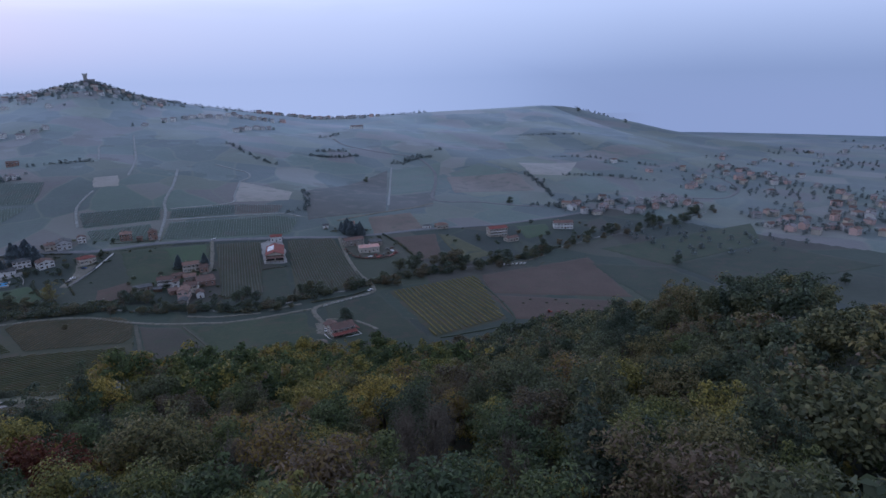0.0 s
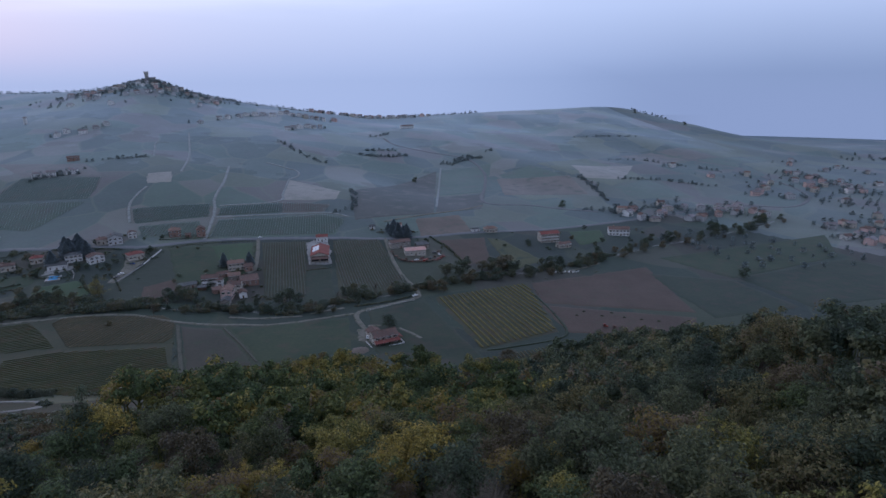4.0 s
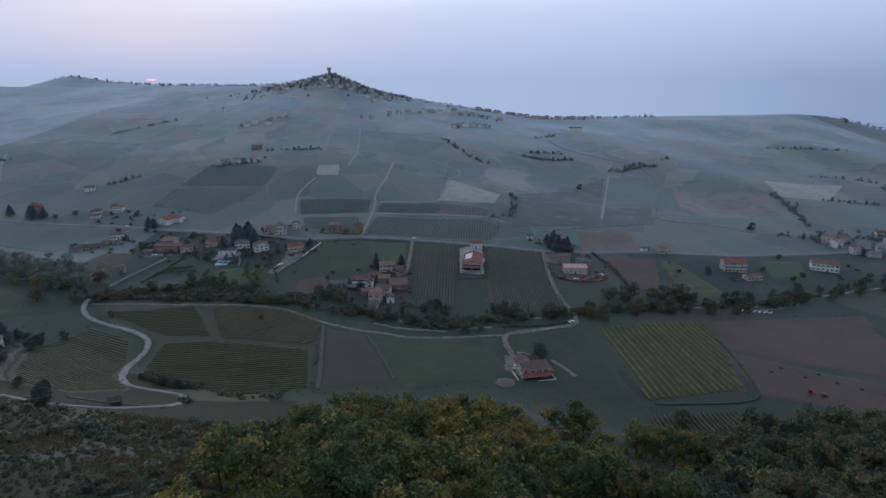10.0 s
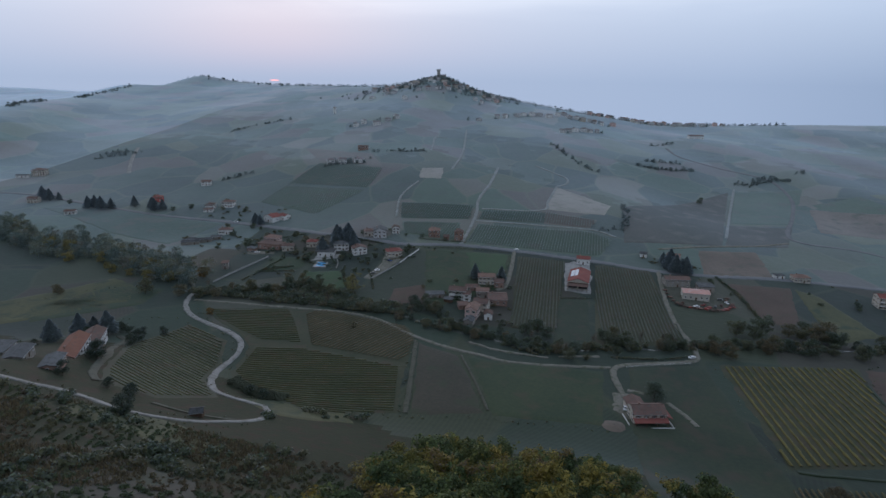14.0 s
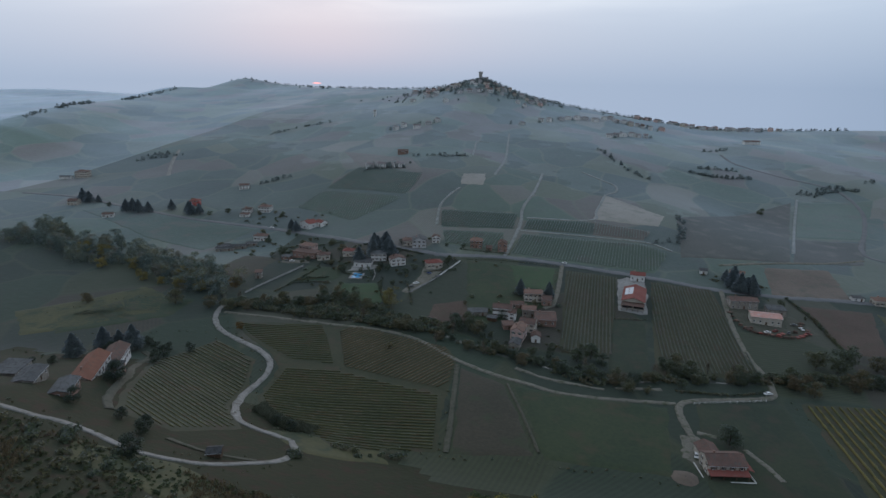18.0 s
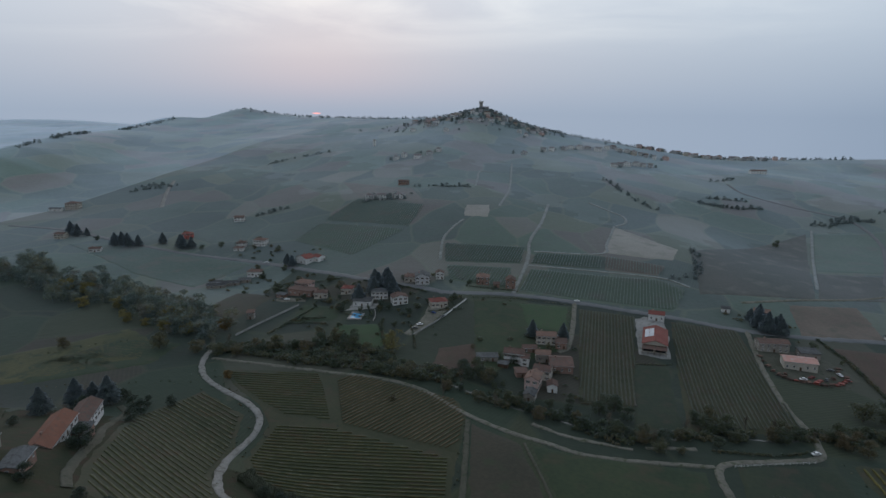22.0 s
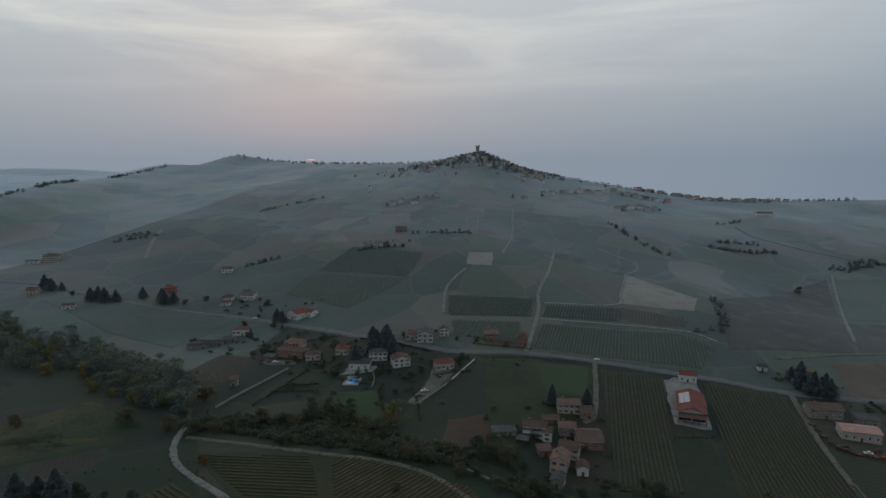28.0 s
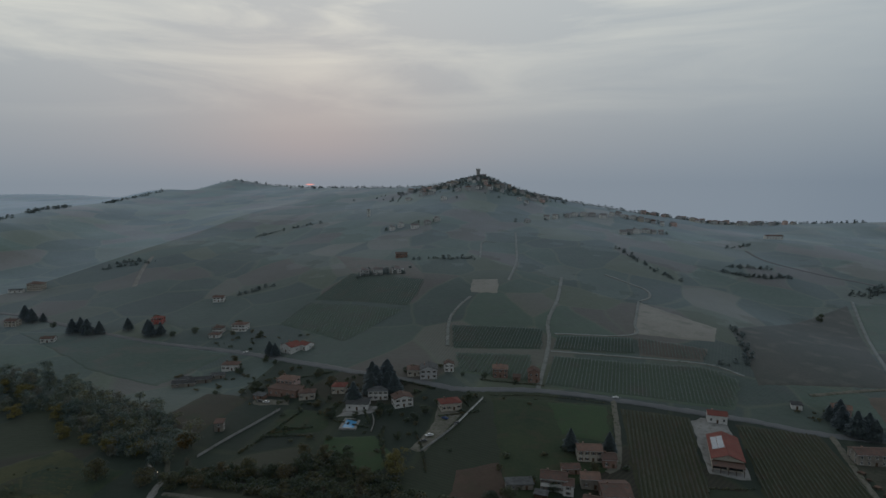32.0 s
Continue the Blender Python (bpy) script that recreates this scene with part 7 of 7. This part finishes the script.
grove(WIDE[2], M["bark"], M["leaf_dark"], "farm_tree", "dark green tree round the farm", "trees of the farm", farm_trees, 0.45, 0.85, seed=10)
grove(WIDE[0], M["bark"], M["leaf_yellow"], "yellow_tree", "yellowing tree at the edge of the wood", "yellow trees at the wood edge", [(43, 259), (-14, 281), (-20, 270), (68, 262), (-33, 240)], 0.8, 1.2, seed=12)
grove(WIDE[1], M["bark"], M["leaf_brown"], "brown_tree", "browning tree in the field by the wood", "brown trees by the wood", [(96, 271), (104, 268), (72, 268), (128, 300)], 0.7, 1.1, seed=13)
grove(WIDE[2], M["bark"], M["leaf_mixed"], "field_tree", "dark tree alone in a field", "single field trees", [(381, 711), (78, 378), (384, 318), (392, 409), (472, 308), (1062, 1556), (1121, 1412), (232, 900), (-320, 455), (-262, 470)], 0.7, 1.2, seed=14)

# hedges, copses and far woods of the hillside
far_shapes = [light_tree(520 + k, 6 + k, 3.4, 170, 1.2, 0, 0.1) for k in range(4)]
hedges = []
for pts, gap in (([(178, 1072), (206, 1060), (240, 1066), (262, 1082)], 4), ([(190, 1098), (214, 1108), (250, 1112)], 5), ([(308, 1025), (330, 1022), (362, 1044), (378, 1056), (396, 1050)], 4), ([(340, 1042), (360, 1062), (385, 1066)], 5), ([(423, 1096), (440, 1110)], 7), ([(500, 880), (490, 820), (465, 740)], 6), ([(49, 1121), (71, 1054), (91, 1012), (111, 984)], 7), ([(-270, 884), (-262, 897), (-247, 899), (-225, 903), (-212, 905)], 5), ([(-215, 928), (-210, 930)], 5),
                 ([(-216, 976), (-180, 974), (-142, 972)], 7), ([(-563, 1205), (-542, 1259), (-500, 1273), (-467, 1283)], 9), ([(-679, 973), (-661, 990), (-635, 998), (-618, 1002)], 6), ([(-687, 1010), (-650, 1018)], 7), ([(-400, 850), (-373, 883)], 6), ([(84, 700), (110, 720), (118, 770), (120, 800)], 8), ([(227, 1276), (262, 1300), (290, 1330)], 9), ([(400, 700), (450, 690), (520, 700)], 8), ([(560, 860), (640, 850), (700, 800)], 9), ([(700, 1250), (820, 1200)], 9), ([(640, 1020), (720, 1000), (800, 900)], 10)):
    hedges += belt(pts, gap * 0.45, 2.6, 41 + len(hedges), 0.15)
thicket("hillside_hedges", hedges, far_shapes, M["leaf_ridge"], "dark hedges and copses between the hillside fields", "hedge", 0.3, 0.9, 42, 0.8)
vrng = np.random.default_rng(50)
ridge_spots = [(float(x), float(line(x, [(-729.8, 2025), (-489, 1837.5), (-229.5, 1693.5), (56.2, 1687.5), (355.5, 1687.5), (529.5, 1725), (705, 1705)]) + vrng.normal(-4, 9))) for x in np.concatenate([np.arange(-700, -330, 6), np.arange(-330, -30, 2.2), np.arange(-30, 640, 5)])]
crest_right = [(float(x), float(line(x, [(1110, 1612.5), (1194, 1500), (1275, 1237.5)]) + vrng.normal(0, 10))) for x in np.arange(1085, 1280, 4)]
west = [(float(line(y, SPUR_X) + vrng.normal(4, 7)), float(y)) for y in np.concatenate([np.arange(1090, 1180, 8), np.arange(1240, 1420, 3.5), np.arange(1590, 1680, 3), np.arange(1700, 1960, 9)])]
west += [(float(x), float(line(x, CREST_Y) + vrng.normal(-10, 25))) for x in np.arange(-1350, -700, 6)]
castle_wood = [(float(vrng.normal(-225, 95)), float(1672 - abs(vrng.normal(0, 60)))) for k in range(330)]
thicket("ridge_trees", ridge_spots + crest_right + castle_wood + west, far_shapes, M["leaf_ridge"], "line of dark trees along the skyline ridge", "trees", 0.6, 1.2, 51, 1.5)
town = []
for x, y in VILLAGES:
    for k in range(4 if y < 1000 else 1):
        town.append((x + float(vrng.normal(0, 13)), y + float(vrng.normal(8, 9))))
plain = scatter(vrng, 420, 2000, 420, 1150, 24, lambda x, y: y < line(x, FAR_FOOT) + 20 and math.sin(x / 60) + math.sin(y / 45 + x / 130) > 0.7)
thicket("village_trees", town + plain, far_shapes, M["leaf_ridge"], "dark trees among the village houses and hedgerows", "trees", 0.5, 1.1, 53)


grng = np.random.default_rng(57)
LOTS = [(-300, 590, -230, 650), (-250, 560, -170, 640), (-215, 520, -90, 600), (-150, 600, -45, 655), (-65, 455, 2, 560), (-360, 690, -240, 740), (110, 590, 165, 640), (225, 530, 420, 620)]
lots = []
for x0, y0, x1, y1 in LOTS:
    for k in range(26):
        lots.append((float(grng.uniform(x0, x1)), float(grng.uniform(y0, y1))))
lots = [q for q in lots if abs(q[1] - line(q[0], ROAD_EDGE)) > 7]
thicket("garden_shrubs", lots, bush, M["leaf_far"], "green and brown shrubs in the village gardens", "shrubs", 0.5, 1.9, 58)
rows_of = []
for k in range(16):
    x, y, t = grng.uniform(-300, -60), grng.uniform(530, 640), radians(grng.choice([12, 102, 28, 118]))
    if abs(y - line(x, ROAD_EDGE)) > 14:
        rows_of += [(float(x + math.cos(t) * d), float(y + math.sin(t) * d)) for d in np.arange(0, grng.uniform(12, 28), 1.6)]
thicket("garden_hedge", rows_of, bush, M["leaf_far"], "rows of clipped hedges between the village gardens", "hedge", 0.5, 1.0, 59)


# ---- cars, machines, walls and clutter ----
def car(x, y, yaw, paint, label, scale=1.0):
    ob = thing("car", x, y, ground_z(x, y) + 0.45, yaw, label, "car", "parked cars")
    prof = [(-2.1, 0.45), (-2.1, 0.85), (-1.3, 0.95), (-0.7, 1.42), (0.9, 1.45), (1.6, 0.98), (2.1, 0.9), (2.1, 0.45)]
    v = [(px, s * (0.86 if pz < 1.2 else 0.7), pz) for s in (-1, 1) for px, pz in prof]
    n = len(prof)
    f = [tuple(range(n)), tuple(range(2 * n - 1, n - 1, -1))] + [(i, (i + 1) % n + 0, (i + 1) % n + n, i + n)[::-1] for i in range(n)]
    body = part("body", mesh_of("body", v, f, M[paint]), ob)
    part("windscreen", mesh_of("windscreen", [(-1.24, -0.7, 0.99), (-1.24, 0.7, 0.99), (-0.74, 0.62, 1.39), (-0.74, -0.62, 1.39)], [(0, 1, 2, 3)], M["glass"]), body).location = (-0.02, 0, 0.02)
    part("rear_window", mesh_of("rear_window", [(1.54, -0.7, 1.02), (1.54, 0.7, 1.02), (0.95, 0.62, 1.42), (0.95, -0.62, 1.42)], [(3, 2, 1, 0)], M["glass"]), body).location = (0.03, 0, 0.02)
    for s in (-1, 1):
        part("side_window", mesh_of("side_window", [(-1.0, s * 0.84, 1.0), (1.3, s * 0.84, 1.0), (0.8, s * 0.72, 1.38), (-0.65, s * 0.72, 1.38)], [(0, 1, 2, 3)], M["glass"]), body).location = (0, s * 0.03, 0)
    for a in (-1.35, 1.35):
        for s in (-0.78, 0.78):
            w = part("wheel", quads_mesh("wheel", *tube([(a, s - 0.1, 0.32), (a, s + 0.1, 0.32)], (0.32, 0.32), 10), M["tyre"]), ob)
            part("rim", quads_mesh("rim", *tube([(a, s - 0.11, 0.32), (a, s + 0.11, 0.32)], (0.19, 0.19), 8), M["steel"]), w)
    ob.scale = (scale,) * 3
    return ob


car(61.5, 364, 80, "paint_white", "white hatchback parked on the gravel forecourt")
car(111, 437, 20, "paint_white", "white car at the bend of the drive")
car(-104, 571, -20, "paint_blue", "dark blue car parked beside a house")
car(-111, 541, 25, "paint_dark", "dark car in a drive")
car(-109, 548, 30, "paint_white", "white van-like car in a drive", 1.1)
car(-96, 566, 60, "paint_dark", "dark car beside a garden wall")
car(2, 627, 0, "paint_white", "white car on the main road")
car(64, 614, -8, "paint_dark", "dark car on the main road")
car(-300, 686, 12, "paint_white", "white car on the main road")
car(-228, 582, 10, "paint_white", "white car parked by the workshop")
car(-233, 583, 10, "paint_dark", "dark car parked by the workshop")
for k, (x, y) in enumerate([(136, 527), (142, 531), (150, 530), (161, 540), (163, 533), (158, 546)]):
    car(x, y, 35 * k, ("paint_white", "paint_red", "paint_dark")[k % 3], ("white", "red", "dark")[k % 3] + " car parked in the machine yard")


def machine(x, y, yaw, seed, group):
    """A rusty farm implement: frame, tines, hopper, axle and two wheels."""
    r = np.random.default_rng(seed)
    w, d, h = r.uniform(1.2, 2.2), r.uniform(1.8, 3.4), r.uniform(0.9, 1.7)
    red = r.random() < 0.3
    ob = thing("farm_machine", x, y, ground_z(x, y) + 0.28, yaw, ("red painted" if red else "rusty brown") + " farm implement parked in the yard", "farm machine", group)
    local_part(ob, "frame", [(-w, w, -d / 2, -d / 2 + 0.2, 0.5, 0.7), (-w, w, d / 2 - 0.2, d / 2, 0.5, 0.7), (-w, -w + 0.2, -d / 2, d / 2, 0.5, 0.7), (w - 0.2, w, -d / 2, d / 2, 0.5, 0.7)], "paint_red" if red else "rust")
    part("hopper", mesh_of("hopper", [(-w * 0.5, -d * 0.25, 0.7), (w * 0.5, -d * 0.25, 0.7), (w * 0.5, d * 0.25, 0.7), (-w * 0.5, d * 0.25, 0.7), (-w * 0.75, -d * 0.4, h), (w * 0.75, -d * 0.4, h), (w * 0.75, d * 0.4, h), (-w * 0.75, d * 0.4, h)], [(0, 3, 2, 1), (4, 5, 6, 7), (0, 1, 5, 4), (1, 2, 6, 5), (2, 3, 7, 6), (3, 0, 4, 7)], M["paint_red" if red else "rust"]), ob)
    local_part(ob, "drawbar", [(-0.08, 0.08, -d / 2 - 1.4, -d / 2, 0.45, 0.6)], "rust")
    for s in (-1, 1):
        part("wheel", quads_mesh("wheel", *tube([(s * w - 0.12, 0, 0.42), (s * w + 0.12, 0, 0.42)], (0.42, 0.42), 10), M["tyre"]), ob)
    return ob


for k, (x, y) in enumerate([(121, 534), (123, 530), (125, 527), (128, 525), (131, 524.5), (134, 523.5), (138, 524), (142, 523), (146, 522.5), (150, 523.5), (154, 525), (157, 527), (160, 530), (164, 537), (162, 545), (164, 550), (120, 541), (119, 548), (119, 555), (127, 531), (145, 527), (155, 533)]):
    machine(x, y, 47 * k, 600 + k, "implements in the machine yard")


def tractor(x, y, yaw):
    ob = thing("tractor", x, y, ground_z(x, y) + 0.3, yaw, "red tractor standing in the ploughed field", "tractor")
    local_part(ob, "bonnet", [(-0.4, 0.4, -2.2, -0.5, 0.8, 1.5)], "paint_red")
    cab = local_part(ob, "cab", [(-0.75, -0.65, -0.5, 0.9, 0.9, 2.6), (0.65, 0.75, -0.5, 0.9, 0.9, 2.6), (-0.8, 0.8, -0.6, 1.0, 2.6, 2.72), (-0.75, 0.75, 0.8, 0.9, 0.9, 1.5)], "paint_red")
    part("pane", boxes_mesh("pane", [(-0.64, 0.64, -0.48, -0.44, 1.5, 2.58), (-0.64, 0.64, 0.84, 0.88, 1.52, 2.58)], M["glass"]), cab)
    local_part(ob, "exhaust", [(0.3, 0.38, -1.3, -1.22, 1.5, 2.4)], "rust")
    for s in (-1, 1):
        part("rear_wheel", quads_mesh("rear_wheel", *tube([(s * 0.95 - 0.2, 0.5, 0.8), (s * 0.95 + 0.2, 0.5, 0.8)], (0.8, 0.8), 14), M["tyre"]), ob)
        part("front_wheel", quads_mesh("front_wheel", *tube([(s * 0.75 - 0.12, -1.8, 0.5), (s * 0.75 + 0.12, -1.8, 0.5)], (0.5, 0.5), 12), M["tyre"]), ob)
    return ob


tractor(211, 335, 70)
machine(217, 333, 65, 650, "")


def mound(x, y, r, h, material, name, label, category, group=""):
    """A rounded uneven heap."""
    rg = np.random.default_rng(int(x * 7 + y))
    n, v = 14, []
    for j in range(6):
        a = j / 5
        for k in range(n):
            t = 2 * math.pi * k / n
            q = r * (1 - a * 0.96) * rg.uniform(0.9, 1.1)
            px, py = x + q * math.cos(t), y + q * math.sin(t)
            v.append((px, py, ground_z(px, py) + 0.1 + h * math.sin(a * math.pi / 2) * rg.uniform(0.92, 1.05)))
    i = np.arange(n)
    quads = np.concatenate([np.stack([j * n + i, j * n + (i + 1) % n, (j + 1) * n + (i + 1) % n, (j + 1) * n + i], -1) for j in range(5)])
    ob = new(name, quads_mesh(name, np.array(v), quads, material, True))
    return tagged(ob, label, category, group)


mound(54, 346, 5.5, 0.9, M["soil_mid"], "earth_mound", "low round mound of bare tan earth beside the house", "mound")
for x, y in ((193, 370), (206, 362), (222, 356), (235, 349), (244, 342), (253, 336), (258, 322), (232, 360), (215, 368)):
    mound(x, y, 1.5, 0.9, M["soil_dark"], "manure_heap", "small dark heap on the ploughed field", "heap", "heaps on the ploughed field")


def bale(x, y, yaw):
    ob = new("wrapped_bale", quads_mesh("wrapped_bale", *joined([tube([(-0.65, 0, 0.62), (-0.6, 0, 0.62), (0.6, 0, 0.62), (0.65, 0, 0.62)], (0.3, 0.62, 0.62, 0.3), 12)]), M["plaster_white"]))
    ob.matrix_basis = pose(x, y, ground_z(x, y) + 0.02, 0, 0, yaw)
    return tagged(ob, "white plastic-wrapped round bale beside the stream", "bale", "bales by the stream")


for k in range(14):
    bale(240 + 2.0 * k + (k % 3) * 0.4, 468 - 0.25 * k + (k % 2) * 1.8, 25 * k)

# the garden pool with its paved rim
px, py = -160, 557
pz = ground_z(px, py) + 0.35
pool = thing("swimming_pool", px, py, pz, 6, "rectangular blue swimming pool with a pale paved rim", "pool")
local_part(pool, "rim", [(-5.2, -3.6, -8, 8, -1.2, 0.12), (3.6, 5.2, -8, 8, -1.2, 0.12), (-3.6, 3.6, -8, -6.4, -1.2, 0.12), (-3.6, 3.6, 6.4, 8, -1.2, 0.12)], "concrete")
local_part(pool, "basin", [(-3.6, 3.6, -6.4, 6.4, -1.4, -0.7)], "water")
local_part(pool, "water_surface", [(-3.58, 3.58, -6.38, 6.38, -0.66, -0.06)], "water")


def garden_wall(pts, tall, material, label, name="garden_wall", thick=0.3):
    """A low wall that follows the ground, with a coping."""
    c = smooth_line(pts, 2.5)
    d = np.gradient(c, axis=0)
    d /= np.linalg.norm(d, axis=1)[:, None]
    s = np.c_[-d[:, 1], d[:, 0]]
    z = height(c[:, 0], c[:, 1])
    ob = thing(name, float(c[0][0]), float(c[0][1]), float(z[0]), 0, label, "wall")

    def ring(half, z0, z1):
        cols = []
        for u, k in ((-half, z0), (-half, z1), (half, z1), (half, z0)):
            cols.append(np.c_[c + s * u, z + k])
        return np.stack(cols, 1).reshape(-1, 3) - (c[0][0], c[0][1], z[0])
    part("masonry", quads_mesh("masonry", ring(thick / 2, -0.5, tall), grid_quads(4, len(c)), material), ob)
    part("coping", quads_mesh("coping", ring(thick / 2 + 0.08, tall + 0.004, tall + 0.12), grid_quads(4, len(c)), M["concrete"]), ob)
    return ob


garden_wall([(-228, 503), (-224, 527), (-216, 560), (-213, 572)], 1.3, M["concrete"], "long pale concrete wall climbing from the gravel road")
garden_wall([(-96, 566), (-90, 588), (-85, 606)], 1.2, M["plaster_white"], "white garden wall beside the meadow")
garden_wall([(-110, 530), (-101, 552), (-96, 566)], 1.0, M["concrete"], "low grey boundary wall of a drive")
garden_wall([(-150, 570), (-146, 560), (-144, 548)], 1.0, M["stone"], "low stone garden wall")
field("yard_drive", [(-117, 531), (-108, 529), (-99, 562), (-95, 582), (-112, 588), (-110, 562)], M["dirt"], "dusty pale drive beside the houses", 0.3, 4)
field("yard_pool", [(-172, 566), (-150, 572), (-148, 584), (-172, 580)], M["concrete"], "pale paved terrace above the pool", 0.3, 4)
field("yard_shop", [(-240, 590), (-212, 588), (-210, 580), (-238, 578)], M["dirt"], "dusty forecourt of the workshop", 0.3, 4)
field("garden_green", [(-170, 540), (-140, 545), (-120, 520), (-128, 500), (-165, 512)], M["lawn"], "green garden lawn below the villas", 0.28, 4)
field("garden_meadow", [(-45, 612), (-3, 615), (-5, 560), (-35, 565)], M["lawn"], "bright green grass beside the lane", 0.29, 4)
field("garden_plot", [(-210, 575), (-176, 572), (-172, 545), (-205, 535)], M["grass"], "green garden behind a wall", 0.28, 4)


def rail_fence(pts, label):
    """White posts with two rails."""
    c = smooth_line(pts, 3.0)
    ob = thing("rail_fence", float(c[0][0]), float(c[0][1]), 0, 0, label, "fence")
    for i, (x, y) in enumerate(c):
        z = ground_z(x, y)
        local_part(ob, "post", [(x - c[0][0] - 0.09, x - c[0][0] + 0.09, y - c[0][1] - 0.09, y - c[0][1] + 0.09, z - 0.3, z + 1.15)], "plaster_white")
        if i:
            a, b = c[i - 1], c[i]
            za, zb = ground_z(*a), ground_z(*b)
            for k in (0.55, 1.0):
                part("rail", quads_mesh("rail", *tube([(a[0] - c[0][0], a[1] - c[0][1], za + k), (b[0] - c[0][0], b[1] - c[0][1], zb + k)], (0.06, 0.06), 4), M["plaster_white"]), ob)
    return ob


rail_fence([(70, 415.5), (82, 420), (96, 425), (108, 429)], "white post-and-rail fence along the drive")
